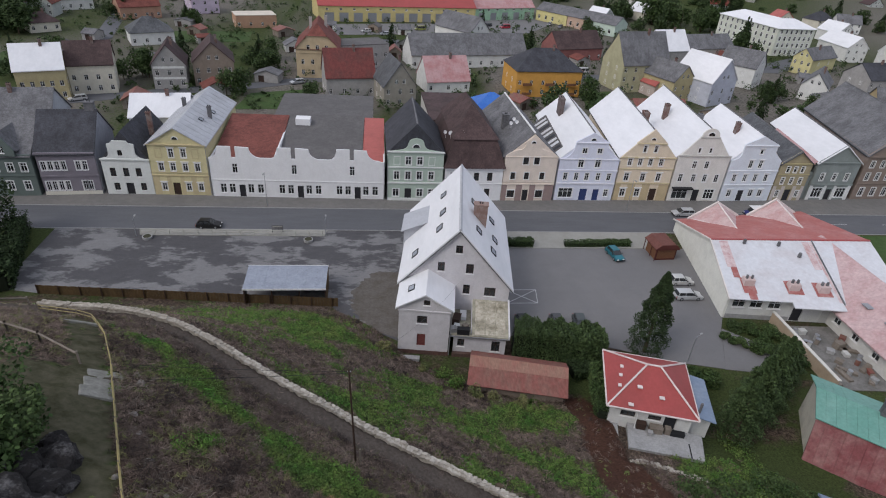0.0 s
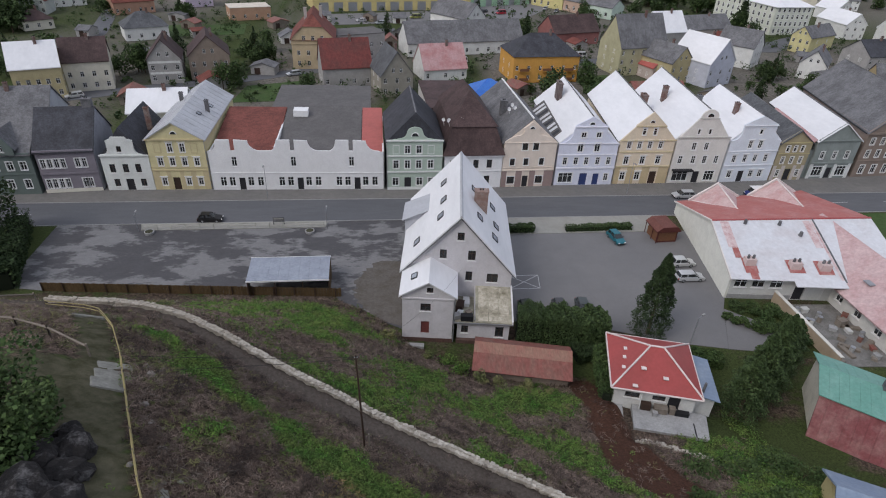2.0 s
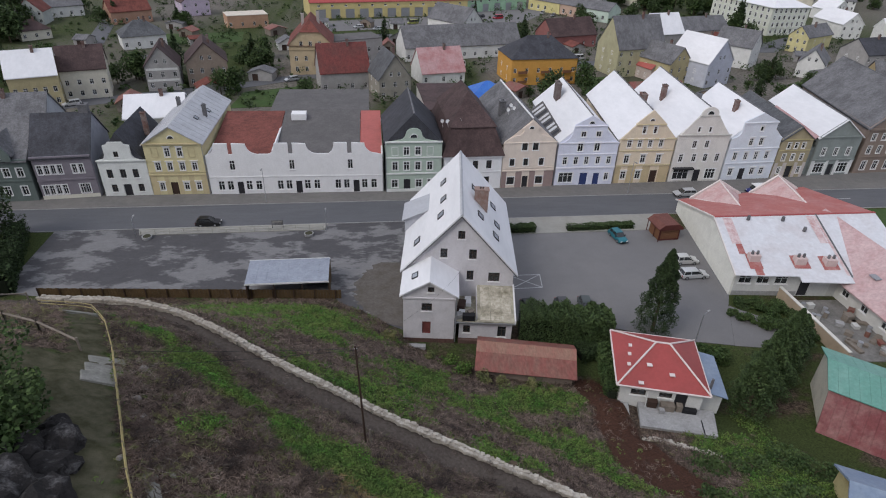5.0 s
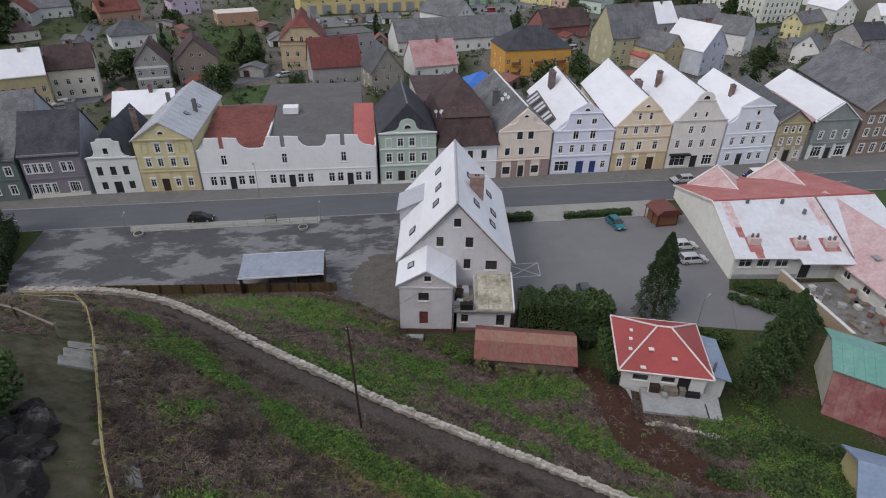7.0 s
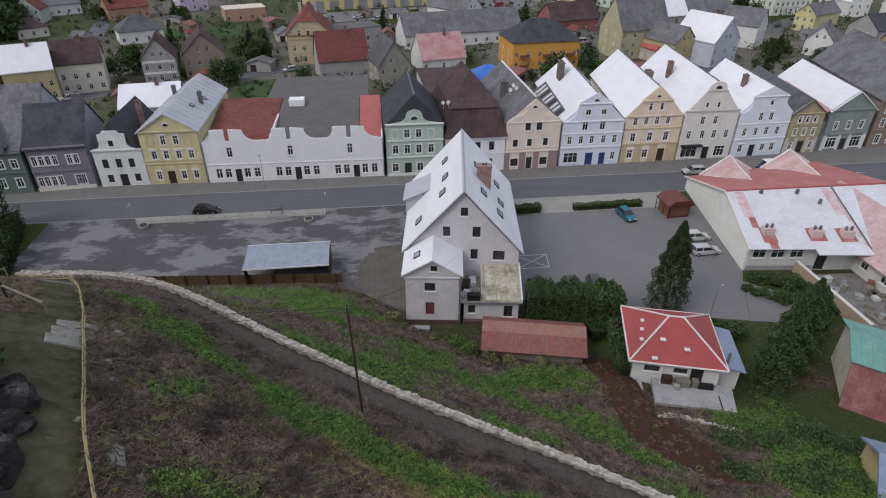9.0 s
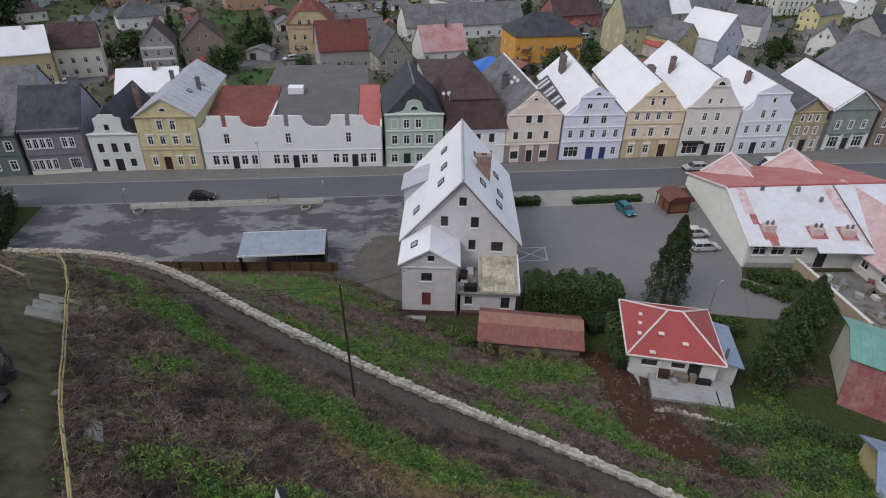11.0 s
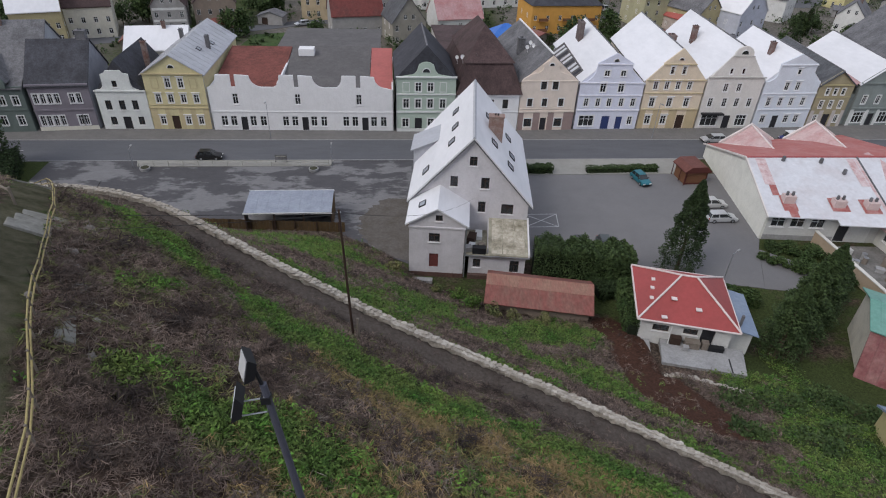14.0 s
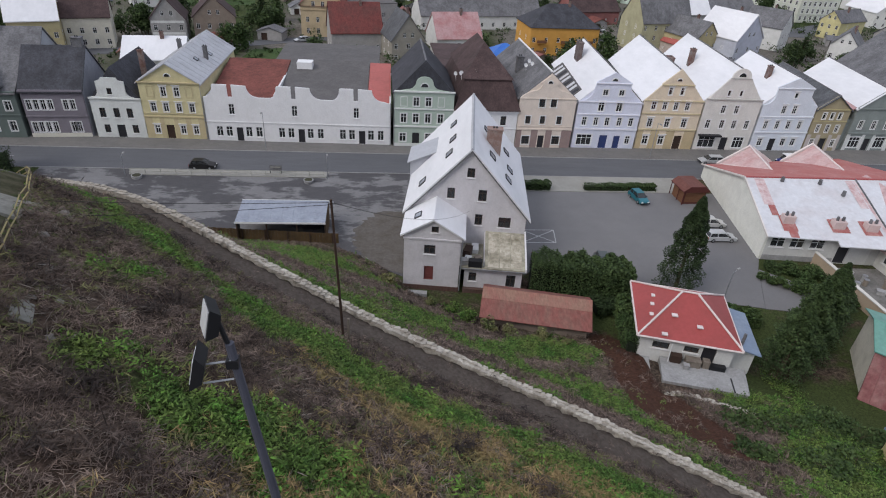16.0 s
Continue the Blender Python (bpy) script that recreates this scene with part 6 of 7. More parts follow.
def conifer(label, x, y, z, tall, r, n, seed, size=0.42, leaf=None, group=""):
    t = thing("conifer", pose(x, y, z), label, "tree", group)
    part("trunk", Shape().tube((0, 0, -0.4), (0, 0, tall * 0.85), 0.28, 0.05), bark, t)
    part("crown", leaves(column_points(n, tall, r, seed), size, 0.8, seed), leaf or leaf_dark, t)
    return t


conifer("tall dark thuja beside the car park", 34.6, -45.8, -0.1, 13.2, 2.35, 17000, 3, 0.27)
for k, (x, y, tall, r) in enumerate(((46.4, -55.8, 10.5, 2.1), (43.9, -57.9, 11.2, 2.3), (41.3, -59.6, 11.0, 2.4), (38.9, -61.4, 9.6, 2.2), (49.6, -53.2, 7.5, 2.0), (52.4, -50.8, 5.5, 1.8))):
    conifer("dark green conifer in the garden below the hill", x, y, max(0.1, height(x, y) - 0.1), tall, r, 8500, 20 + k, 0.28, leaf_hedge, "conifers in the garden")


def hedge(name, label, a, b, wide, tall, n, seed, leaf, size=0.3, z=-0.05, category="hedge"):
    """A clipped or ragged hedge from a to b, round a shade-dark box core."""
    rng = np.random.RandomState(seed)
    a, b = np.array(a, float), np.array(b, float)
    u, v, w = rng.rand(n), rng.rand(n) * 2 - 1, rng.rand(n)
    side = rng.rand(n) < 0.5
    v = np.where(side, np.sign(v) * (0.8 + 0.2 * np.abs(v)), v)
    w = np.where(side, w, 0.82 + 0.18 * w)
    n2 = np.array([-(b - a)[1], (b - a)[0]]) / np.linalg.norm(b - a)
    wave = 1 + 0.07 * np.sin(u * 19 + seed) + 0.05 * np.sin(u * 47 + v * 3) + 0.05 * rng.rand(n)
    p = a + (b - a) * u[:, None] + n2 * (v * wide / 2 * wave)[:, None]
    pts = np.column_stack([p - a, w * tall * wave])
    h = thing(name, pose(a[0], a[1], z), label, category)
    part("foliage", leaves(pts, size, seed=seed), leaf, h)
    ang = math.degrees(math.atan2(*(b - a)[::-1]))
    # A solid box in near-black green stands for the shaded inside of the foliage.
    part("stem", Shape().box(0.1, float(np.linalg.norm(b - a)) - 0.1, -wide * 0.32, wide * 0.32, 0, tall * 0.72), surface("shade_dark_core", (0.012, 0.018, 0.008), 0.95), h, at=pose(0, 0, 0, 0, 0, ang))


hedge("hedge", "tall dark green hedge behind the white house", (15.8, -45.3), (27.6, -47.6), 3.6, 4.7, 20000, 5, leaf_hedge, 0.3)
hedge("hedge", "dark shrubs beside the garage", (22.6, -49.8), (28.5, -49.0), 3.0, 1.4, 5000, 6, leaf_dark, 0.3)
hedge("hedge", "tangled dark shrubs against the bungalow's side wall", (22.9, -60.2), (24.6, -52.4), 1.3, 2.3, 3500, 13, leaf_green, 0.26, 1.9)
hedge("hedge", "low clipped hedge beside the car park", (31.2, -17.3), (43.6, -17.0), 1.3, 1.0, 4500, 7, leaf_hedge, 0.22)
hedge("hedge", "short row of clipped shrubs before the car park", (18.5, -17.4), (25.4, -17.2), 1.5, 1.3, 3000, 8, leaf_hedge, 0.22)
hedge("hedge", "dark clipped hedge at the end of the yard", (-61, -12.8), (-55.2, -31), 3.2, 3.4, 8000, 9, leaf_dark, 0.35)
for k, (x, y, r) in enumerate(((50.4, -41.2, 1.2), (52.6, -42.0, 1.5), (55.0, -42.8, 1.6), (56.6, -44.2, 1.3), (49.2, -44.6, 1.2), (51.4, -46.0, 1.5), (53.8, -47.2, 1.6), (55.8, -48.6, 1.4), (53.4, -44.4, 1.2), (48.2, -43.0, 0.9))):
    tree("bush", "overgrown green bush on the bank below the hall", x, y, -0.2, r * 1.05, r * 0.9, r * 0.9, leaf_green if k % 3 else leaf_hedge, 0.24, 1500, 140 + k, 0, 0.1, 0.04, 11, "bush", "bushes below the hall")
hedge("hedge", "low bushes beside the bungalow", (36.4, -50.4), (41.8, -52.6), 2.0, 1.4, 3000, 12, leaf_green, 0.3)
for k, (x, y, tall, r) in enumerate(((-64, -16, 12, 4.2), (-66, -24, 11, 4.5), (-60.5, -29.5, 9, 3.6))):
    tree("tree", "dark broad tree at the end of the yard", x, y, 0, tall, r, r, leaf_dark, 0.5, 3500, 40 + k, 0, 0.5)
for k, (x, y, r) in enumerate(((36.5, -70.5, 2.4), (32.0, -71.8, 2.2), (39.5, -71.5, 2.6), (27.0, -72.5, 2.0), (34.5, -76.0, 2.6), (30.0, -77.5, 2.2), (43.0, -74.5, 2.6), (24.5, -77.0, 1.6))):
    tree("bush", "dense green bush on the lower slope", x, y, height(x, y) - 0.3, r * 0.62, r * 0.9, r * 0.9, leaf_green, 0.26, 1800, 60 + k, 0, 0.12, 0.05, 12, "bush", "bushes on the slope")
for k, (x, y, r) in enumerate(((9.4, -54.6, 1.0), (11.6, -55.4, 0.8), (14.4, -56.2, 1.0), (7.2, -53.0, 1.2), (17.6, -57.0, 0.7), (-1.2, -46.2, 1.1), (6.0, -50.2, 1.2), (3.4, -49.6, 0.8))):
    tree("bush", "ragged weedy bush at the foot of the hill", x, y, height(x, y) - 0.2, r * 1.5, r * 0.9, r * 0.9, leaf_weed if k in (3, 6) else leaf_olive, 0.22, 700, 110 + k, 0, 0.1, 0.05, 9, "bush", "ragged bushes at the hill's foot")
tree("bush", "large green bush beside the castle walkway", -17.9, -86.9, height(-17.9, -86.9) - 0.6, 3.2, 2.0, 2.4, leaf_green, 0.2, 8000, 81, 0, 0.15, 0.02, 16, "bush")
tree("bush", "green bush beside the castle walkway", -17.2, -90.0, height(-17.2, -90.0) - 0.8, 2.6, 1.6, 2.2, leaf_green, 0.24, 2600, 82, 0, 0.12, 0.02, 12, "bush")


# ---- the path's stone wall ----
def stone_mesh(seed, lx, ly, lz):
    rng = random.Random(seed)
    bm = bmesh.new()
    bmesh.ops.create_cube(bm, size=1.0)
    bmesh.ops.bevel(bm, geom=bm.edges[:], offset=0.12, segments=1, affect="EDGES")
    for v in bm.verts:
        v.co = Vector((v.co.x * lx, v.co.y * ly, v.co.z * lz)) + Vector((rng.uniform(-0.05, 0.05), rng.uniform(-0.05, 0.05), rng.uniform(-0.04, 0.04)))
    me = bpy.data.meshes.new("stone")
    bm.to_mesh(me)
    bm.free()
    me.materials.append(STONE)
    return me


STONE = surface("pale_wall_stone", (0.47, 0.44, 0.39), 0.92, (0.30, 0.27, 0.23), 0.8, 1.3, 7, 0.3, 0.5)
_nt = STONE.node_tree
_rnd = _nt.nodes.new("ShaderNodeObjectInfo")
_bs = _nt.nodes["Principled BSDF"]
_old = _bs.inputs["Base Color"].links[0].from_socket
_nt.links.new(mix_node(_nt, 1.0, _old, mix_node(_nt, _rnd.outputs["Random"], (0.75, 0.73, 0.7), (1.15, 1.15, 1.15)), "MULTIPLY"), _bs.inputs["Base Color"])


def stone_wall():
    w = thing("stone_wall", pose(0, 0, 0), "low pale wall of rough stones along the hill path", "wall")
    kinds = [stone_mesh(k, 0.30 + 0.07 * (k % 4), 0.2 + 0.03 * (k % 3), 0.24) for k in range(9)]
    rng = random.Random(4)
    x, pts = -27.6, []
    while x < 30:
        y = smooth_at(x, WALL_X, WALL_Y)
        slope = (smooth_at(x + 0.5, WALL_X, WALL_Y) - y) / 0.5
        pts.append((x, y, slope))
        x += 0.33 / math.hypot(1, slope)
    rest = Shape()
    for x, y, slope in pts:
        ang = math.degrees(math.atan(slope))
        z = smooth_at(x, WALL_X, WALL_Z)
        n = Vector((-slope, 1)).normalized()
        for k in (-0.13, 0.13):
            me = kinds[rng.randrange(9)]
            at = pose(x + n.x * k + rng.uniform(-0.06, 0.06), y + n.y * k, z - 0.1 + rng.uniform(-0.03, 0.03), rng.uniform(-4, 4), rng.uniform(-4, 4), ang + rng.uniform(-9, 9))
            if -13 < x < 14.5:
                part("stone", me, None, w, at=at)
            else:
                rest.add([at @ v.co for v in me.vertices], [tuple(f.vertices) for f in me.polygons])
    tagged(part("stone_course", rest, STONE, w), kind="stuff")
    s = Shape()
    for (x0, y0, _), (x1, y1, _) in zip(pts[::3], pts[3::3]):
        za, zb = smooth_at(x0, WALL_X, WALL_Z), smooth_at(x1, WALL_X, WALL_Z)
        q = []
        for x, y, z in ((x0, y0, za), (x1, y1, zb)):
            q += [(x, y - 0.22, z - 1.2), (x, y + 0.22, z - 1.6), (x, y + 0.23, z - 0.025), (x, y - 0.23, z - 0.025)]
        s.add(q, [(0, 4, 5, 1), (1, 5, 6, 2), (2, 6, 7, 3), (3, 7, 4, 0)])
    part("core", s, limestone, w)
    return w


stone_wall()


# ---- the walkway on the spur: rail, slabs, rocks ----
def spur_things():
    rail_pts = [(-27.5, -66.9), (-23.5, -69.4), (-21, -72.2), (-18.4, -76.1), (-16.6, -79.6), (-14.9, -83.4), (-13.5, -86.5), (-12.1, -89.6), (-10.9, -92.0), (-9.8, -94.4), (-8.2, -99)]
    yellow = surface("weathered_yellow_rail", (0.36, 0.30, 0.13), 0.7, (0.2, 0.17, 0.1), 0.5, 2, 9, 0.2, 0.1)
    f = thing("hand_rail", pose(0, 0, 0), "thin weathered yellow rail on short posts", "railing")
    for k, (a, b) in enumerate(zip(rail_pts, rail_pts[1:])):
        n = 2
        for j in range(n):
            p = (a[0] + (b[0] - a[0]) * j / n, a[1] + (b[1] - a[1]) * j / n)
            q = (a[0] + (b[0] - a[0]) * (j + 1) / n, a[1] + (b[1] - a[1]) * (j + 1) / n)
            zp, zq = height(*p), height(*q)
            part("post", Shape().tube((*p, zp - 0.3), (*p, zp + 0.78), 0.035, sides=6), wood_grey, f)
            for up in (0.45, 0.72):
                part("rail", Shape().tube((*p, zp + up), (*q, zq + up), 0.028, sides=6), yellow, f)
    f = thing("hand_rail", pose(0, 0, 0), "low wooden barrier across the spur", "railing")
    for a, b in (((-27, -75.2), (-22.6, -77.4)), ((-22.6, -77.4), (-20.4, -78.5)), ((-20.4, -78.5), (-17.9, -80.0)), ((-28.5, -66.2), (-31.5, -69.5))):
        part("rail", Shape().tube((*a, height(*a) + 0.7), (*b, height(*b) + 0.7), 0.06, sides=6), wood_grey, f)
        for p in (a, b):
            part("post", Shape().tube((*p, height(*p) - 0.3), (*p, height(*p) + 0.85), 0.06, sides=6), wood_grey, f)
    slab_mat = surface("weathered_concrete_slab", (0.27, 0.265, 0.24), 0.9, (0.13, 0.13, 0.105), 0.85, 0.8, 6, 0.25, 0.3)
    for x, y, lx, ly, turn in ((-21.2, -73.4, 2.0, 0.7, 28), (-25.2, -70.2, 2.2, 0.8, 28), (-16.6, -80.5, 1.7, 0.98, 24), (-16.35, -81.5, 1.7, 0.98, 22), (-16.1, -82.5, 1.6, 0.98, 20), (-11.4, -89.7, 0.55, 1.6, 22)):
        up = Vector((height(x - 0.8, y) - height(x + 0.8, y), height(x, y - 0.8) - height(x, y + 0.8), 1.6)).normalized()
        spin = Vector((0, 0, 1)).rotation_difference(up).to_matrix().to_4x4()
        o = part("step_slab", stone_slab(lx, ly, int(x * 10) % 97), slab_mat, at=Matrix.Translation((x, y, height(x, y) - 0.03)) @ spin @ Matrix.Rotation(radians(turn), 4, "Z"))
        tagged(o, "weathered grey concrete slab lying in the grass", "slab", "slabs on the walkway")
    rock = surface("dark_castle_rock", (0.022, 0.02, 0.02), 0.95, (0.13, 0.125, 0.125), 0.9, 0.8, 7, 0.5, 0.9, 0, (2.2, 2.2, 0.7), edge=(0.52, 0.66))
    for k, (x, y, r, lift) in enumerate(((-15.7, -87.0, 0.55, 0.0), (-15.0, -88.2, 0.8, 0.0), (-15.9, -89.0, 1.0, 0.0), (-14.6, -89.6, 0.8, 0.0), (-15.4, -91.0, 1.2, 0.0), (-14.0, -91.6, 0.9, 0.0), (-13.4, -93.4, 1.0, 0.0))):
        o = part("rock", rough_rock(r, k), rock, at=pose(x, y, height(x, y) + lift * 0.3))
        tagged(o, "dark rough rock outcrop beside the walkway", "rock", "rocks of the spur")
    slope_stone = surface("grey_slope_stone", (0.25, 0.23, 0.21), 0.9, (0.13, 0.12, 0.11), 0.8, 2, 9, 0.3, 0.4)
    for k, (x, y, r) in enumerate(((-12.2, -87.1, 0.2), (-15.5, -79.6, 0.16), (-14.2, -83.4, 0.15), (-14.9, -80.6, 0.22), (-11.0, -88.8, 0.12), (2.0, -86.6, 0.12), (8.2, -87.2, 0.15), (-13.4, -84.9, 0.14), (-13.0, -82.4, 0.1), (-10.4, -90.6, 0.13), (-12.9, -88.4, 0.12))):
        o = part("boulder", rough_rock(r, 30 + k), slope_stone, at=pose(x, y, height(x, y) + r * 0.2))
        tagged(o, "pale boulder lying on the slope", "boulder", "boulders on the slope")
    tagged(part("tree_stump", Shape().tube((0, 0, -0.3), (0.03, 0, 0.75), 0.34, 0.26, 9), bark, at=pose(5.6, -79.9, height(5.6, -79.9))), "short dark tree stump below the wall", "stump")


def stone_slab(lx, ly, seed):
    rng = random.Random(seed)
    bm = bmesh.new()
    bmesh.ops.create_cube(bm, size=1.0)
    bmesh.ops.bevel(bm, geom=bm.edges[:], offset=0.05, segments=1, affect="EDGES")
    for v in bm.verts:
        v.co = Vector((v.co.x * lx, v.co.y * ly, v.co.z * 0.2)) + Vector((rng.uniform(-0.04, 0.04), rng.uniform(-0.04, 0.04), rng.uniform(-0.02, 0.02)))
    me = bpy.data.meshes.new("step_slab")
    bm.to_mesh(me)
    bm.free()
    return me


def rough_rock(r, seed):
    bm = bmesh.new()
    bmesh.ops.create_icosphere(bm, subdivisions=3, radius=r)
    for v in bm.verts:
        d = v.co.normalized()
        k = 1 + 0.45 * noise.noise(d * 1.7 + Vector((seed * 3.1, 0, 0))) + 0.34 * (0.4 - abs(noise.noise(d * 3.1 + Vector((0, seed * 2.3, 0))))) + 0.12 * noise.noise(d * 9)
        v.co = Vector((v.co.x * k, v.co.y * k * 1.1, v.co.z * k * 0.75))
    me = bpy.data.meshes.new("rock")
    bm.to_mesh(me)
    bm.free()
    return me


spur_things()


def hill_poles():
    z = height(-3.8, -80.9)
    p = thing("wooden_pole", pose(-3.8, -80.9, z), "tall dark weathered wooden pole beside the path", "pole")
    part("shaft", Shape().tube((0, 0, -0.5), (-0.3, -0.1, 7.55), 0.07, 0.05), brown_frame, p)
    part("stub", Shape().tube((0.25, -0.1, -0.4), (0.25, -0.1, 1.3), 0.07, 0.06), wood_grey, p)
    part("insulator", Shape().tube((-0.38, -0.1, 7.42), (-0.2, -0.1, 7.42), 0.03), steel, p)
    for a, b in (((-4.1, -81, z + 7.4), (-46, -73, z + 6.0)), ((-4.1, -81, z + 7.3), (-46, -76, z + 5.2)), ((-4.1, -81, z + 7.4), (9.0, -40.0, 8.0))):
        a, b = Vector(a), Vector(b)
        cur = [a.lerp(b, k / 10) - Vector((0, 0, 1.1 * (1 - (k / 5 - 1) ** 2))) for k in range(11)]
        s = Shape()
        s.v = [tuple(q + Vector(o)) for q in cur for o in ((0, 0, 0.014), (0, 0.012, -0.007), (0, -0.012, -0.007))]
        s.f = [(3 * i + j, 3 * i + (j + 1) % 3, 3 * i + 3 + (j + 1) % 3, 3 * i + 3 + j) for i in range(10) for j in range(3)]
        tagged(part("cable", s, black_metal), "thin black overhead cable hung from the pole", "cable")
    z = height(-3.95, -96.7)
    f = thing("floodlight_mast", pose(-3.95, -96.7, z), "slim grey mast with two black floodlights", "floodlight")
    blue_steel = surface("dark_blue_grey_steel", (0.10, 0.105, 0.135), 0.5, None, 0.3, 2, 8, 0.1, 0, 0.3)
    top = 36.15 - z
    part("mast", Shape().tube((0.62, 0, -0.4), (-0.05, 0.05, top - 0.1), 0.085, 0.06, 10), blue_steel, f)
    part("bracket", Shape().tube((-0.05, 0.05, top - 0.2), (-0.2, 0.1, top + 0.4), 0.035), black_metal, f)
    part("clamp", Shape().box(-0.12, 0.04, -0.03, 0.12, top - 0.5, top - 0.36), black_metal, f)
    lamp_glass = surface("floodlight_glass", (0.78, 0.79, 0.8), 0.15, None, 0.1, 3, 8, 0.05, 0, 0.3)
    for x, y, dz, turn in ((-0.26, 0.08, 0.3, 24), (-0.5, 0.0, -0.45, 6)):
        head = part("lamp_head", Shape().prism([(-0.05, -0.24 if dz > 0 else -0.3), (0.1, -0.16), (0.1, 0.16), (-0.05, 0.24 if dz > 0 else 0.3)], -0.19, 0.19), black_metal, f, at=pose(x, y, top + dz, 0, 14, turn))
        part("glass", Shape().box(-0.065, -0.052, -0.16, 0.16, -0.2, 0.2), lamp_glass, head)
    for dz in (-0.42, -0.75):
        part("yoke", Shape().tube((-0.05, 0.0, top + dz + 0.05), (-0.46, -0.02, top + dz), 0.015, sides=6), steel, f)


hill_poles()


# ---- weeds and dry stalks over the hillside ----
def scatter(name, label, clumps, per, leaf, size, wanted, seed, reach=0.25, rise=0.25, long=1.0, thin=1.0, spread=(-34, 34, -104, -38), up=0.6):
    """Clumps of leaves or stalks, each a small mound of its own, where wanted(x, y, p) allows."""
    rng = random.Random(seed)
    pts, n, tries = [], 0, 0
    while n < clumps and tries < clumps * 14:
        tries += 1
        x, y = rng.uniform(*spread[:2]), rng.uniform(*spread[2:])
        p = smooth_at(x, WALL_X, WALL_Y) - y
        if -0.4 < p < path_width(x) - 0.1 and rng.random() > 0.03 or y > smooth_at(x, FOOT_X, FOOT_Y) - 0.3 or (23.5 < x < 37 and y > -65.5):
            continue
        if x < lane_edge(y) and rng.random() < (0.995 if y < -80.5 or x > lane_edge(y) - 1.8 else 0.3 if rise < 0.3 and thin < 0.5 else 0.97):
            continue
        if clay(x, y) > 0.4 and rng.random() < 0.96:
            continue
        if rng.random() > wanted(x, y, p):
            continue
        n += 1
        z = height(x, y)
        r, top = reach * rng.uniform(0.5, 1.5), rise * rng.uniform(0.35, 1.6)
        for _ in range(per):
            a, k = rng.uniform(0, 6.283), rng.random() ** 0.6
            pts.append((x + r * k * math.cos(a), y + r * k * math.sin(a), z + top * (1 - k * k) * rng.uniform(0.35, 1.0) + 0.02))
    o = part(name, leaves(pts, size, up, seed, long, thin), leaf)
    return tagged(o, label, "weeds", kind="stuff")


UPPER, LOWER, WHOLE = (-30, 20, -103, -66), (-40, 40, -92, -34), (-36, 36, -103, -36)
scatter("weeds", "patches of bright green weeds over the slope", 8200, 16, leaf_weed, 0.1, lambda x, y, p: max(0, green(x, y) - 0.3) * 1.1 if p > 0 else 0, 1, 0.24, 0.26, 1.5, 0.7, UPPER)
scatter("weeds", "rank green weeds below the path wall", 6200, 18, leaf_weed, 0.15, lambda x, y, p: max(0, green(x, y) - 0.4) * 1.2 if p < 0 else 0, 4, 0.4, 0.55, 1.4, 0.75, LOWER)
scatter("grass_tufts", "olive grass tufts between the weeds", 13000, 12, leaf_olive, 0.14, lambda x, y, p: max(0, 0.85 - abs(green(x, y) - 0.42) * 1.6), 8, 0.22, 0.22, 2.4, 0.28, WHOLE)
scatter("brambles", "brown and dark brambles below the path wall", 7500, 14, leaf_dry, 0.2, lambda x, y, p: max(0, 0.75 - green(x, y)) * 1.3 if p < 0 else 0, 6, 0.42, 0.42, 2.6, 0.3, LOWER)
scatter("dry_stalks", "tangled grey-brown dead stalks and brambles", 17000, 14, leaf_dry, 0.11, lambda x, y, p: max(0, 0.75 - green(x, y)) * 1.4 * (0.4 + 0.9 * max(0, 0.5 + 1.4 * noise.noise((x * 0.7, y * 0.7, 21)))) if p > 0 else 0, 2, 0.24, 0.2, 2.8, 0.22, UPPER)
scatter("tall_weeds", "tall rank weeds standing in clumps", 2600, 18, leaf_bright, 0.105, lambda x, y, p: 0.8 if green(x, y) > 0.5 and noise.noise((x * 0.9, y * 0.9, 41)) > 0.12 else 0, 12, 0.3, 0.6, 1.5, 0.75, WHOLE)
scatter("dead_brush", "dark brown dead brush standing in clumps", 3600, 20, leaf_brush, 0.16, lambda x, y, p: 0.8 if green(x, y) < 0.4 and noise.noise((x * 0.8, y * 0.8, 51)) > 0.12 else 0, 14, 0.34, 0.5, 2.8, 0.25, WHOLE)
scatter("pale_stalks", "bleached dead stalks lying over the soil", 3000, 9, leaf_pale, 0.14, lambda x, y, p: 0.7 if green(x, y) < 0.45 and noise.noise((x * 0.55, y * 0.55, 71)) > 0.05 else 0.04, 15, 0.3, 0.24, 3.2, 0.16, WHOLE)
scatter("straw_grass", "pale dead grass between the weeds", 4600, 14, leaf_straw, 0.13, lambda x, y, p: straw(x, y), 3, 0.22, 0.22, 2.6, 0.25, (-8, 13, -97, -83))
for k in range(17):
    u = k / 16
    x, y = 24.0 + 6.0 * u, -66.4 - 3.4 * u ** 0.8
    o = part("edging_stone", rough_rock(0.24 + 0.08 * (k % 3), 50 + k), limestone, at=pose(x, y, height(x, y) + 0.06))
    tagged(o, "pale rough stone edging the bungalow's lawn", "stone", "stones edging the lawn")


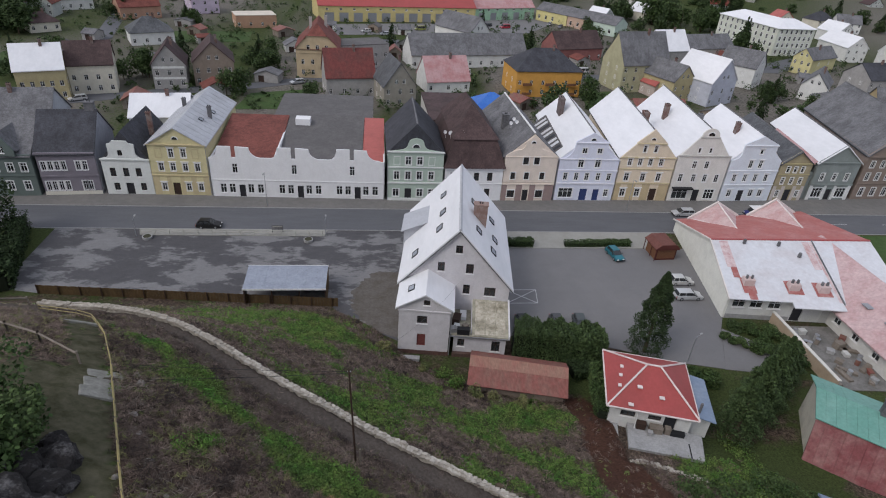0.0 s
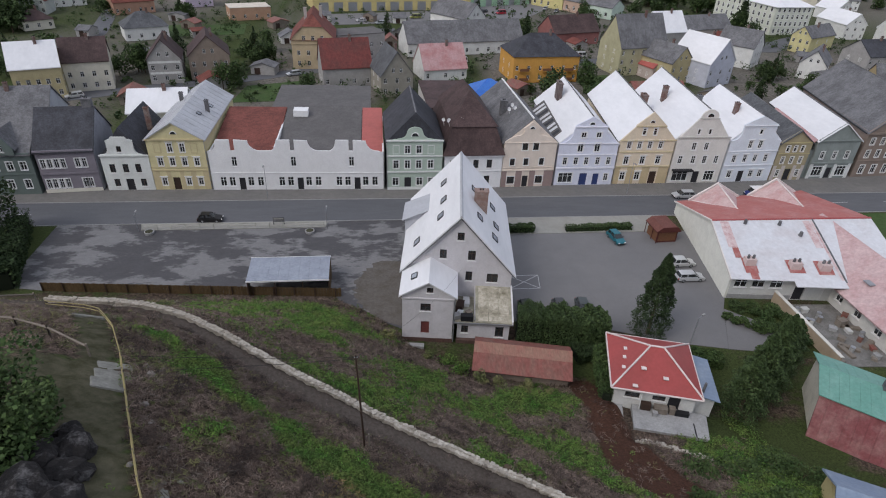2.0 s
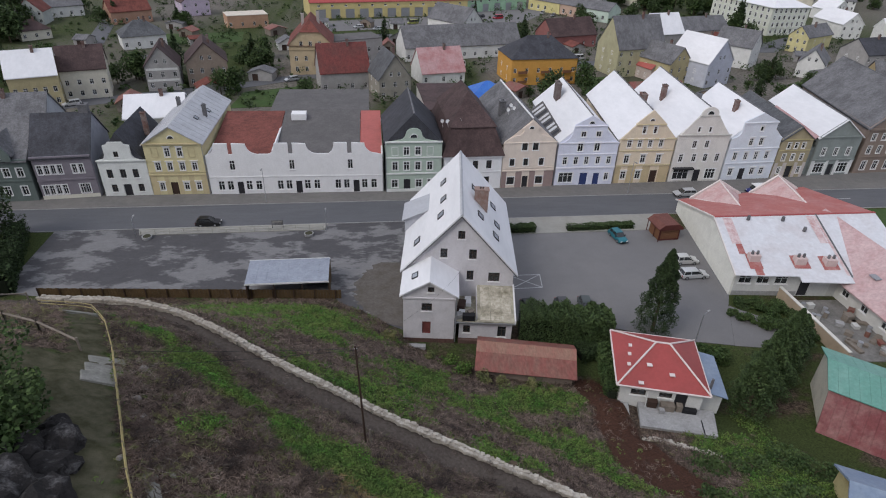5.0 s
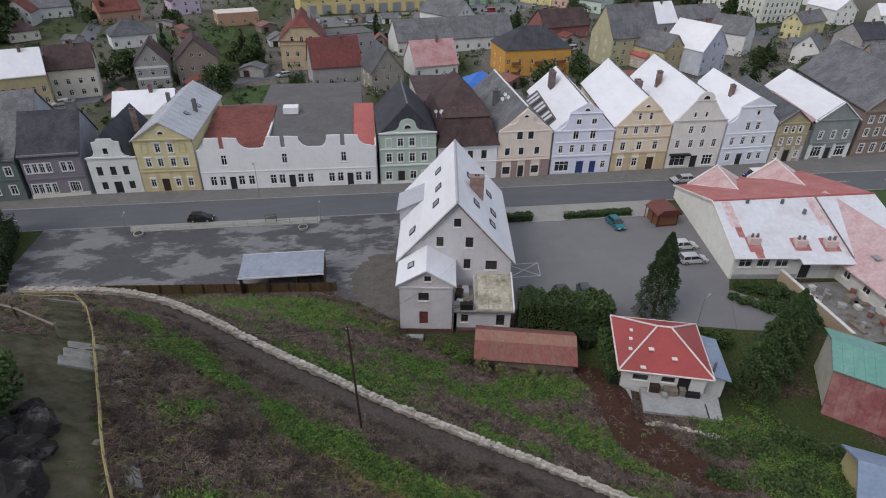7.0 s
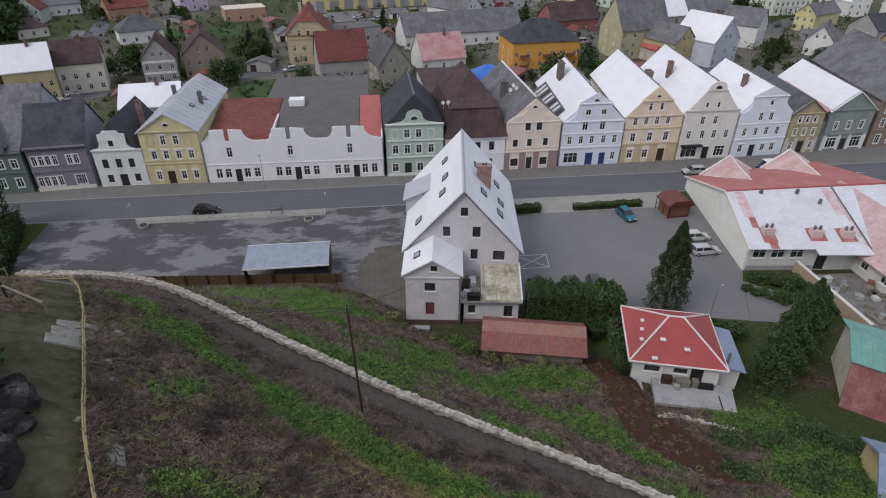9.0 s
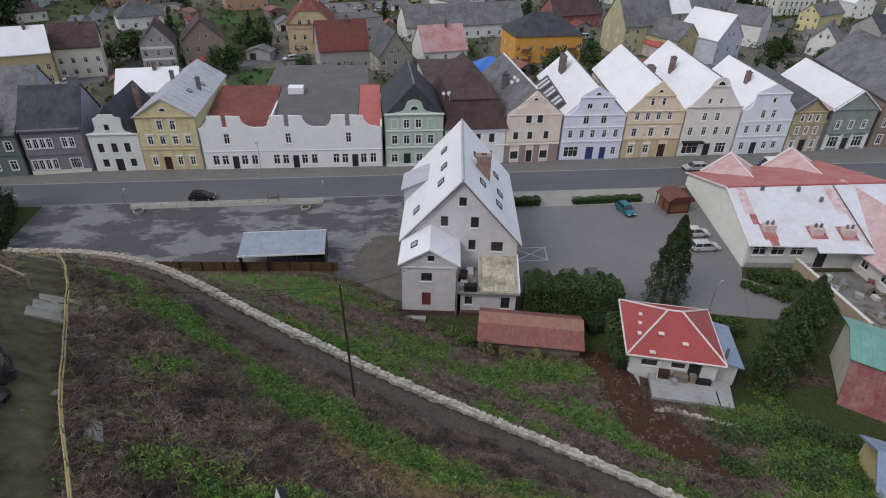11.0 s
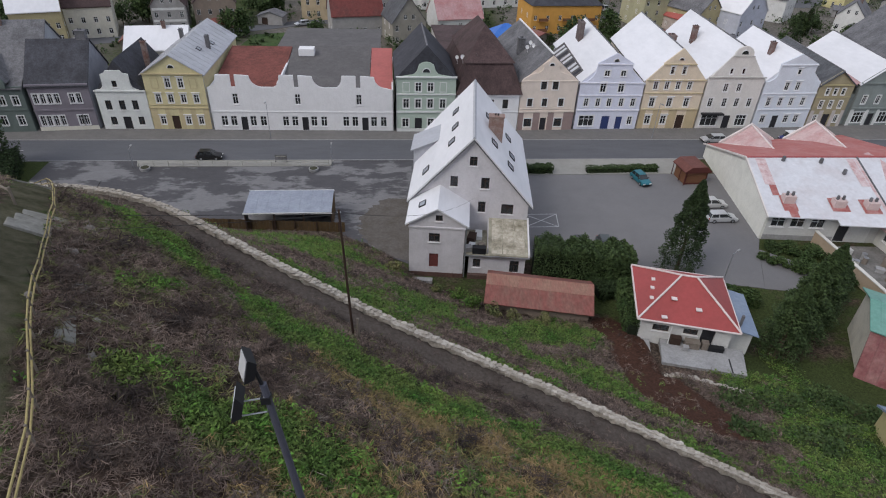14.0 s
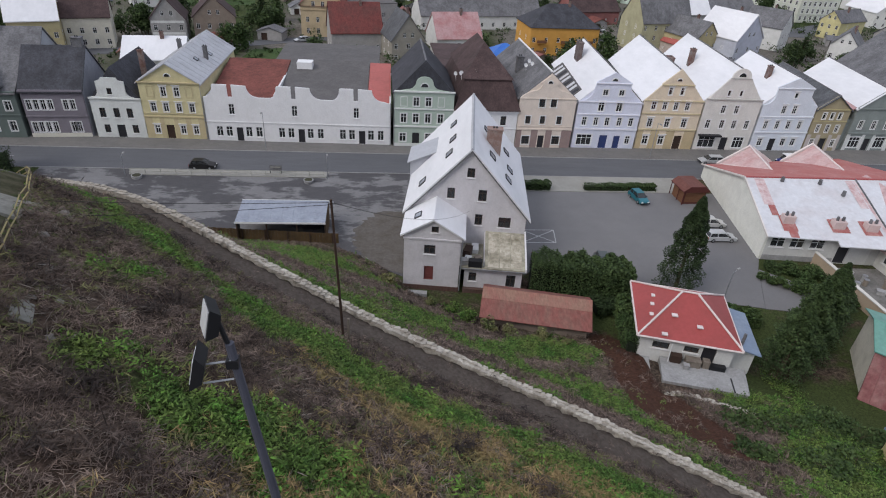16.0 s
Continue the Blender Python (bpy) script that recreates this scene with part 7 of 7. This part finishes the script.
# ---- small things in the yard and on the street ----
def railing(a, b, label, posts=14):
    a, b = Vector((*a, 0)), Vector((*b, 0))
    r = thing("railing", pose(a.x, a.y, 0.0), label, "railing")
    for k in range(posts):
        p = (b - a) * (k / (posts - 1))
        part("post", Shape().tube(p, p + Vector((0, 0, 0.95)), 0.05, sides=6), pale_rail, r)
    for up in (0.5, 0.92):
        part("rail", Shape().tube(Vector((0, 0, up)), b - a + Vector((0, 0, up)), 0.05, sides=6), pale_rail, r)


pale_rail = surface("pale_painted_rail", (0.34, 0.34, 0.30), 0.7, None, 0.4, 1, 8, 0.1, 0)
railing((-41.6, -14.3), (-11.5, -14.35), "low pale railing along the street")


def street_lamp(x, y, tall, label="slim grey street lamp on the footway", turn=-90):
    l = thing("street_lamp", pose(x, y, 0, 0, 0, turn), label, "street lamp")
    part("mast", Shape().tube((0, 0, 0), (0, 0, tall), 0.07, 0.05), steel, l)
    part("arm", Shape().tube((0, 0, tall - 0.05), (0.9, 0, tall + 0.12), 0.04), steel, l)
    part("lamp_head", Shape().box(0.7, 1.3, -0.12, 0.12, tall + 0.06, tall + 0.2), concrete, l)


street_lamp(-22.6, -3.2, 6.8)
street_lamp(48.3, -3.2, 6.8)
street_lamp(39.9, -48.0, 4.2, "slim dark lamp post at the edge of the car park", 30)
street_lamp(-42.2, -14.9, 3.2, "short pale lamp post at the railing's end", 90)
street_lamp(-10.9, -15.0, 3.6, "short pale lamp post at the railing's end", 90)


def notice_board(x, y):
    n = thing("notice_board", pose(x, y, 0), "dark notice board on two posts by the street", "sign")
    for k in (-0.9, 0.9):
        part("post", Shape().box(k - 0.05, k + 0.05, -0.05, 0.05, 0, 1.5), black_metal, n)
    part("board", Shape().box(-1.0, 1.0, -0.08, -0.052, 0.6, 1.5), mid_grey, n)
    part("printed_bar", Shape().box(-0.8, 0.8, -0.09, -0.082, 1.15, 1.3), pale_rail, n)


notice_board(-19.3, -13.4)


def planter(x, y):
    p = thing("planter", pose(x, y, -0.06), "round pale concrete planter standing in the yard", "planter")
    part("ring", Shape().tube((0, 0, 0), (0, 0, 0.45), 0.75, 0.8, 14), concrete, p)
    part("soil", Shape().tube((0, 0, 0.45), (0, 0, 0.5), 0.65, 0.6, 12), surface("plant_soil", (0.05, 0.05, 0.03), 0.95), p)


planter(-40.2, -15.6)
planter(-13.8, -16.2)
# ---- the town behind the row ----
def grid(w, n, edge=1.2):
    return [edge + (w - 2 * edge) * k / (n - 1) for k in range(n)]


def far_house(label, x, y, turn, w, d, eave, ridge, kind, wall, roof, storeys=2, cols=4, side=True, chim=True, **more):
    rows = [(0.9 + 2.9 * s, 1.4, 0.95, grid(w, cols)) for s in range(storeys) if 0.9 + 2.9 * s + 1.5 < eave]
    if kind == "gable_front" and ridge - eave > 3.2:
        rows.append((eave + 0.5, 1.2, 0.85, [w / 2 - 1.1, w / 2 + 1.1]))
    sides = [(0.9 + 2.9 * s, 1.4, 0.95, [d * 0.3, d * 0.7]) for s in range(storeys) if 0.9 + 2.9 * s + 1.5 < eave] if side else ()
    ch = [(w * 0.62, d * 0.45, eave, ridge + 1.0, brick)] if chim else ()
    return house("house", label, x, y, turn, w, d, eave, ridge, kind, wall, roof, rows, [], "far", white_frame, side_rows=sides, chimneys=ch, **more)


def back_town():
    cream, white, grey, ochre = plaster(0.60, 0.57, 0.48, 0.4), plaster(0.66, 0.66, 0.64, 0.35), plaster(0.34, 0.33, 0.32, 0.5), plaster(0.44, 0.38, 0.22, 0.45)
    brownw = plaster(0.26, 0.21, 0.17, 0.5)
    far_house("ochre and grey house with a pale sheet roof", -91.7, 52.2, 21, 11.0, 10, 8.3, 13.6, "eaves_front", ochre, white_metal, 2, 5)
    far_house("cream plastered house with a brown roof", -82.9, 60.4, 18, 11.0, 10, 8.0, 13.0, "eaves_front", cream, brown_tile, 2, 4)
    h = far_house("grey timber house with white bands", -64.3, 68.4, 12, 8.8, 11, 7.0, 12.2, "gable_front", grey, brown_tile, 2, 3)
    for z in (1.2, 4.2):
        part("white_band", Shape().box(0.3, 8.5, -0.03, -0.004, z + 1.5, z + 2.1), white, h)
    far_house("brown half-timbered house with a steep gable", -54.3, 72.6, 14, 11.2, 12, 7.0, 12.4, "gable_front", brownw, brown_tile, 2, 4)
    far_house("white house with a broad purple-grey roof", -87.2, 118.5, 26, 14.4, 11, 4.3, 8.8, "hip", white, grey_slate, 1, 4)
    far_house("small cream house with a brown roof", -126, 131, 40, 10, 8, 3.4, 6.6, "hip", cream, brown_tile, 1, 3)
    far_house("lilac house with a brown gable roof", -83, 183, 30, 12, 11, 6.0, 10.5, "gable_front", plaster(0.52, 0.44, 0.54), brown_tile, 2, 3)
    far_house("orange-brown house with a tiled roof", -106, 163, 34, 16, 10, 5.0, 9, "eaves_front", plaster(0.40, 0.24, 0.17), rust_tile, 1, 4)
    far_house("unfinished orange brick building with a pale flat roof", -59, 157, 20, 16.5, 10, 5.0, 5.2, "flat", plaster(0.44, 0.27, 0.18), plaster(0.62, 0.56, 0.48), 1, 4, chim=False)
    far_house("white house on the far slope", -136, 176, 35, 14, 9, 4.5, 7.5, "eaves_front", white, mid_grey, 1, 4)
    h = house("house", "tall yellow house with a half-hipped red-brown roof", -26.8, 86.4, 2, 13.2, 17, 9.2, 15.8, "gable_front", plaster(0.50, 0.40, 0.26, 0.45), rust_tile, [(1.0, 1.5, 0.95, [2.0, 5.0, 8.2, 11.2]), (4.2, 1.5, 0.95, [2.0, 5.0, 8.2, 11.2]), (8.6, 1.5, 1.0, [3.8, 6.6, 9.4])], [], "far", white_frame, [(0, 0), (13.2, 0), (13.2, 9.2), (9.6, 12.8), (3.6, 12.8), (0, 9.2)], [(7.6, 0.3, 0.2)], side_rows=[(1.0, 1.4, 0.95, [5, 12]), (4.2, 1.4, 0.95, [5, 12])])
    for o in [o for o in h.children if o.name.startswith("roof")]:
        bpy.data.objects.remove(o)
    part("roof", Shape().add([(-0.5, -0.4, 8.8), (3.45, -0.4, 12.85), (9.75, -0.4, 12.85), (13.7, -0.4, 8.8), (6.6, 3.6, 16.0), (6.6, 17.4, 16.0), (-0.5, 17.4, 8.8), (13.7, 17.4, 8.8)], [(1, 2, 4), (0, 1, 4, 5, 6), (3, 7, 5, 4, 2), (6, 5, 7), (0, 6, 7, 3)]), rust_tile, h)
    for cx, cy in ((4.4, 8), (9.0, 12)):
        chimney(h, cx, cy, 12, 17.0, plaster(0.40, 0.37, 0.35), 0.9, 0.9)
    far_house("grey building with a flat roof", -13.3, 97, 22, 17, 10, 8.0, 8.2, "flat", grey, felt_grey, 2, 5, chim=False)
    far_house("grey house below a faded red-brown roof", -16.2, 66.4, 12, 14.2, 10, 5.9, 12.8, "eaves_front", grey, surface("red_brown_tiles", (0.17, 0.05, 0.045), 0.8, (0.10, 0.05, 0.045), 0.7, 0.3, 3, 0.3, 0.2), 1, 4)
    far_house("dark gabled house with a slate roof", 0.2, 58.0, 14, 9.2, 12, 6.2, 12.4, "gable_front", plaster(0.30, 0.28, 0.24, 0.5), grey_slate, 2, 3)
    far_house("long white building with a grey roof", 10.4, 103, 13, 44, 12, 4.8, 10.8, "eaves_front", white, mid_grey, 1, 11, chim=False)
    far_house("small house with a faded pink roof", 13.6, 73.8, 14, 14, 11, 3.8, 10.0, "eaves_front", white, pink_sheet, 1, 3)
    orange = plaster(0.58, 0.31, 0.075, 0.35)
    h = far_house("orange apartment house with a dark hipped roof", 41.0, 73.5, 6, 21.5, 14, 8.0, 13.6, "hip", orange, dark_slate, 2, 6)
    for z in (0.85, 3.75):
        for u in (3.4, 10.8, 18.0):
            b = part("balcony", Shape().box(u - 1.5, u + 1.5, -1.0, -0.004, z - 0.15, z), plaster(0.5, 0.26, 0.06), h)
            part("balcony_rail", Shape().box(u - 1.5, u + 1.5, -1.03, -0.98, z, z + 0.85), wood_warm, b)
    far_house("red-brown house with a tiled roof", 68, 122.5, 18, 21, 12, 5.0, 10.4, "eaves_front", plaster(0.28, 0.12, 0.11), brown_tile, 1, 5)
    far_house("large ochre house with a tall grey roof", 78.3, 82.4, 15, 18.4, 12, 9.4, 18.4, "eaves_front", plaster(0.42, 0.40, 0.26, 0.45), mid_grey, 3, 5)
    far_house("grey house with a pale sheet roof", 112, 127.5, 16, 14.6, 12, 5.2, 12.0, "eaves_front", grey, white_metal, 1, 4)
    far_house("long house with a grey slate roof", 127, 134.5, 17, 25.5, 11, 5.0, 9.6, "eaves_front", plaster(0.42, 0.38, 0.34), mid_grey, 1, 6)
    far_house("lavender house with a pale sheet roof", 103, 70, 26, 12.5, 15, 7.8, 14.6, "gable_front", plaster(0.50, 0.52, 0.60), white_metal, 2, 3)
    far_house("ochre house with a grey roof", 92, 73, 24, 9.5, 14, 7.0, 11.5, "gable_front", ochre, mid_grey, 2, 3)
    far_house("white house with a steep grey roof", 131.5, 93, 42, 11, 13, 7.6, 12.6, "gable_front", white, mid_grey, 2, 4)
    far_house("small plastered house with red roof", 88.5, 78.0, 20, 9, 8, 4.2, 8.2, "gable_front", plaster(0.5, 0.42, 0.38), bright_red, 1, 2)
    far_house("low shed with rusty striped roof", 72.0, 52.5, 4, 16, 7, 3.6, 6.0, "eaves_front", brownw, rust_sheet, 1, 4, chim=False)
    inst = plaster(0.60, 0.62, 0.54, 0.25)
    for args in ((168.5, 189.0, -77.4, 36.9, 14, 11), (176.6, 152.6, 8, 20, 14, 7)):
        house("institution", "large pale four-storey building with a light roof", *args[:5], 11.9, 15.2, "hip", inst, white_metal, [(0.9 + 2.9 * s, 1.8, 1.15, grid(args[3], args[5], 2)) for s in range(4)], [], "trim", white_frame, bands=[(3.2, 0.3, 0.2), (11.5, 0.4, 0.4)], category="building", over=0.6)
    far_house("yellow house with a grey roof", 166.7, 123.7, -64, 8, 18, 6.6, 10.2, "gable_front", plaster(0.58, 0.53, 0.28), mid_grey, 2, 3)
    far_house("white house with a long pale roof", 208.2, 146.5, 0, 10, 20, 6.5, 11.0, "gable_front", white, white_metal, 2, 3)
    far_house("white house with a pale roof", 222, 137, -4, 16, 8.5, 6.0, 10.0, "eaves_front", white, white_metal, 2, 4)
    far_house("white house with a steep pale roof", 236, 190, 12, 11, 13, 5.6, 10.0, "gable_front", white, white_metal, 2, 3)
    far_house("grey-roofed white house among trees", 262, 226, -20, 13, 11, 5.6, 9.6, "eaves_front", white, mid_grey, 2, 4)
    far_house("white half-timbered house with a grey roof", 143.9, 84.3, -42, 8.2, 15, 5.2, 9.6, "gable_front", white, mid_grey, 1, 3)
    far_house("grey house with a dark roof", 173, 88, 10, 14, 12, 6.5, 11.0, "eaves_front", grey, dark_slate, 2, 4)
    far_house("ochre house with a broad grey roof", 136, 40, -18, 26, 14, 8.2, 14.5, "eaves_front", plaster(0.40, 0.32, 0.18), mid_grey, 2, 6)
    far_house("grey cottage with a sheet roof", 120, 33, 10, 12, 12, 6.0, 10.0, "eaves_front", grey, mid_grey, 1, 3)
    h = house("depot", "long yellow garage building with a red roof", -27.6, 181, 12.2, 76, 22, 7.0, 13.0, "eaves_front", plaster(0.56, 0.47, 0.22, 0.3), red_sheet, [(5.0, 0.8, 1.1, grid(76, 12, 4))], [(u, 4.2, 3.9, steel) for u in grid(76, 11, 5)], category="building")
    house("depot", "pale green garage building with a faded pink roof", 47.5, 203, 22, 36, 12, 6.0, 10.5, "eaves_front", plaster(0.34, 0.52, 0.36, 0.3), pink_sheet, [(4.6, 0.8, 1.1, grid(36, 7, 3))], [(u, 3.6, 3.6, steel) for u in grid(36, 5, 4)], category="building")
    for k, (dx, col) in enumerate(((0, (0.60, 0.54, 0.26)), (20, (0.50, 0.36, 0.28)), (34, (0.52, 0.62, 0.54)))):
        a = radians(-52)
        house("depot", "low coloured workshop with a grey roof", 82 + dx * math.cos(a), 216 + dx * math.sin(a), -52, 19.6 if k == 0 else 13.8, 11, 5.4, 8.6, "eaves_front", plaster(*col, 0.3), mid_grey, [(1.2, 1.8, 1.3, grid(13, 3, 2.2))], [], category="building")
    far_house("grey workshop with a pale gable", 36, 140, 40, 12, 20, 6.0, 11.4, "gable_front", white, mid_grey, 1, 2, chim=False)
    far_house("pale roofed house behind the row", -52.5, 17.5, 8, 11.5, 11, 9.4, 12.6, "eaves_front", white, white_metal, 2, 4)
    far_house("grey house with a pale end gable", -84, 9, 8, 19, 14, 8.6, 14.6, "eaves_front", plaster(0.36, 0.38, 0.42), mid_grey, 2, 6)
    far_house("dark house at the end of the street", -92, -2, 6, 15, 16, 9, 14.5, "eaves_front", grey, dark_slate, 2, 5)
    sh = thing("tarpaulin_shed", pose(22.8, 39.8, 0), "open shed under a bright blue tarpaulin", "shed")
    for x, y in ((0, 0), (10, 0), (10, 9), (0, 9)):
        part("post", Shape().box(x - 0.1, x + 0.1, y - 0.1, y + 0.1, 0, 6.4), wood_grey, sh)
    part("tarpaulin", hip_roof(10, 9, 6.4, 9.6, 0.4), blue_tarp, sh)
    # sheds and garages in the back gardens
    rng = random.Random(31)
    kinds = [(wood_grey, rust_sheet, "weathered garden shed with a rusty roof"), (brownw, felt_grey, "brown garden shed with a felt roof"), (grey, mid_grey, "grey lock-up garage with a sheet roof"), (white, mid_grey, "pale outhouse with a grey roof"), (grey, rust_tile, "grey outhouse with a tiled roof")]
    placed = [(o.location.x, o.location.y) for o in scene.objects if o.parent is None and o.name.split(".")[0] in ("house", "depot", "institution", "town_house")]
    n = 0
    while n < 32:
        x, y = rng.uniform(-115, 160), rng.uniform(44, 175)
        if all(math.hypot(x + 2 - a - 5, y - b - 5) > 11 for a, b in placed):
            placed.append((x - 3, y - 3))
            wm, rm, lab = rng.choice(kinds)
            house("shed", lab, x, y, rng.uniform(-30, 40), rng.uniform(4, 7.5), rng.uniform(3.5, 6), 2.5, rng.uniform(3.2, 4.4), rng.choice(("gable_front", "eaves_front")), wm, rm, [], [(2.0, 1.8, 2.0, brown_frame)], "far", category="shed")
            n += 1
    # further houses up the far slope
    rng = random.Random(11)
    walls = [cream, white, grey, ochre, plaster(0.5, 0.36, 0.28), plaster(0.42, 0.44, 0.42)]
    roofs = [brown_tile, rust_tile, mid_grey, dark_slate, bright_red, white_metal]
    looks = ["cream", "white", "grey", "ochre", "tan", "grey-green"]
    tops = ["brown roof", "rust-red roof", "grey roof", "dark slate roof", "red roof", "pale sheet roof"]
    spots = []
    for k in range(400):
        x, y = rng.uniform(-330, 430), rng.uniform(100, 420)
        if abs(x) < 105 and y < 250 or (-140 < x < -95 and y < 240) or (100 < x < 260 and y < 200) or abs(x) > 60 + y * 0.95:
            continue
        if all(math.hypot(x - a, y - b) > 27 for a, b in spots):
            spots.append((x, y))
    for x, y in spots[:58]:
        i, j = rng.randrange(6), rng.randrange(6)
        base = max(0, (y - 230) * 0.11 * 0.72)
        far_house(looks[i] + " house with a " + tops[j] + " on the far slope", x, y, rng.uniform(-40, 40), rng.uniform(9, 15), rng.uniform(8, 11), 5.4, rng.uniform(8.6, 10.4), rng.choice(("gable_front", "eaves_front", "hip")), walls[i], roofs[j], 2, 3, False, True, base=base)


back_town()


# ---- trees, lawns and cars of the town ----
def town_green():
    lawn = surface("lawn", (0.045, 0.085, 0.022), 0.95, (0.07, 0.09, 0.035), 0.7, 0.2, 4, 0.3, 0.3)
    for poly in ([(-40, 53), (-24, 55), (-22, 74), (-38, 68)], [(62, 62), (74, 64), (76, 84), (64, 82)], [(-118, 76), (-92, 84), (-96, 112), (-122, 104)], [(-80, 126), (-50, 134), (-52, 152), (-84, 146)], [(88, -13), (125, -13), (125, -30), (84, -30)]):
        slab("lawn", poly, -0.4, -0.02, lawn, "green lawn between the houses", "lawn")
    kinds = []
    for k, (leaf, tall, r, taper, label) in enumerate(((leaf_green, 7.5, 2.6, 0, "broad green tree among the houses"), (leaf_hedge, 6.0, 2.4, 0, "round dark green tree among the houses"), (leaf_dark, 10.5, 2.4, 0.75, "tall dark conifer among the houses"), (leaf_green, 3.0, 1.7, 0, "green garden shrub among the houses"))):
        kinds.append(tree("tree" if k < 3 else "shrub", label, (-44, 60, 58, 44)[k], (65, 108, 128, 62)[k], -0.1, tall, r, r, leaf, 0.62 if k < 3 else 0.45, 1300 if k < 3 else 600, 200 + k, taper, 0.3, 0.12, 12, "tree" if k < 3 else "shrub", "trees of the town"))
    rng = random.Random(5)
    spots = [(-40, 66), (-120, 90), (-125, 100), (-100, 96), (-70, 100), (-62, 92), (-45, 100), (-38, 108), (-36, 96), (30, 62), (36, 66), (64, 70), (68, 50), (100, 60), (118, 70), (124, 62), (112, 55), (134, 64), (150, 130), (158, 138), (104, 150), (116, 158), (128, 152), (140, 160), (96, 162), (4, 128), (36, 140), (42, 150), (60, 140), (120, 48), (146, 60), (-20, 60), (24, 58), (50, 60)]
    for k in range(210):
        spots.append((rng.uniform(95, 220), rng.uniform(165, 330)) if k % 3 == 0 else (rng.uniform(-330, -125), rng.uniform(60, 330)) if k % 3 == 1 else (rng.uniform(-130, 330), rng.uniform(235, 430)))
    for cx, cy, n, wide, scale in ((128, 226, 6, 12, 1.3), (152, 228, 9, 14, 1.7), (168, 206, 6, 9, 1.6), (162, 157, 4, 5, 1.2), (131, 79, 5, 6, 0.9), (300, 370, 8, 26, 1.5), (183, 102, 5, 8, 0.9), (210, 265, 8, 15, 1.5), (282, 236, 8, 18, 1.2), (314, 338, 8, 20, 1.4), (-140, 138, 16, 20, 1.5), (-185, 190, 16, 34, 1.6), (-73, 80, 4, 5, 1.0), (-40, 92, 4, 5, 1.0), (-106, 166, 4, 7, 0.9), (-104, 76, 3, 4, 0.8), (-78, 160, 4, 8, 0.8)):
        for _ in range(n):
            m = kinds[rng.choice((0, 1, 1, 1, 2))]
            x, y = rng.gauss(cx, wide * 0.5), rng.gauss(cy, wide * 0.5)
            copy_thing(m, pose(x, y, -0.1 + max(0, (y - 230) * 0.08), 0, 0, rng.uniform(0, 360)) @ Matrix.Scale(scale * rng.uniform(0.8, 1.2), 4))
    for x, y in spots:
        m = kinds[rng.choice((0, 0, 1, 1, 2, 3, 3))]
        z = -0.1 + max(0, (y - 230) * 0.11 * 0.75)
        copy_thing(m, pose(x, y, z, 0, 0, rng.uniform(0, 360)) @ Matrix.Scale(rng.uniform(0.8, 1.35), 4))
    wood_pts, rng2 = [], np.random.RandomState(8)
    for k in range(420):
        x, y = (rng2.uniform(-520, -150), rng2.uniform(90, 700)) if k % 2 else (rng2.uniform(-300, 700), rng2.uniform(420, 900))
        z = max(0, (y - 230) * 0.11)
        c = crown_points(60, 5.5, 5.5, 6.0, k, 7) + np.array([x, y, z + 6])
        wood_pts.append(c)
    shrubs = []
    for k in range(1500):
        x, y = rng2.uniform(-150, 210), rng2.uniform(34, 235)
        if x < -150 + (y - 34) * 0.1:
            continue
        r = rng2.uniform(0.5, 2.3)
        shrubs.append(crown_points(46, r * 1.2, r * 1.2, r * 0.95, 900 + k, 6) + np.array([x, y, r * 0.7]))
    o = part("garden_shrubs", leaves(np.concatenate(shrubs), 0.6, seed=15), leaf_hedge)
    tagged(o, "overgrown garden shrubs between the houses", "shrubs", kind="stuff")
    o = part("far_wood", leaves(np.concatenate(wood_pts), 2.6, seed=5), leaf_dark)
    tagged(o, "dark woods on the far slopes", "wood", kind="stuff")


town_green()
for k, (x, y, turn, col, kind, label) in enumerate((
        (73.5, 107, 12, (0.6, 0.6, 0.6), "van", "white van parked between the far houses"), (28, 97, 14, (0.55, 0.55, 0.55), "van", "white van parked before the long grey building"),
        (-26, 79.5, 30, (0.45, 0.46, 0.48), "estate", "silver car parked on the back street"), (-80, 56.3, 32, (0.5, 0.5, 0.5), "estate", "pale car parked before the cream house"),
        (60, 187, 20, (0.45, 0.03, 0.05), "van", "red van parked in the depot yard"), (52, 190, 30, (0.03, 0.03, 0.035), "estate", "dark car parked in the depot yard"),
        (46, 196, 60, (0.05, 0.05, 0.06), "estate", "dark car parked in the depot yard"), (18, 172, 15, (0.3, 0.32, 0.1), "van", "yellow-green vehicle parked in the depot yard"),
        (-6, 162, 20, (0.5, 0.5, 0.5), "estate", "pale car parked in the depot yard"), (2, 158, 10, (0.4, 0.42, 0.44), "hatch", "silver car parked in the depot yard"),
        (90, 196, 60, (0.1, 0.1, 0.12), "estate", "dark car parked beside the workshops"), (86, 202, 60, (0.3, 0.3, 0.32), "estate", "grey car parked beside the workshops"))):
    car("van" if kind == "van" else "car", label, x, y, turn, col, kind)
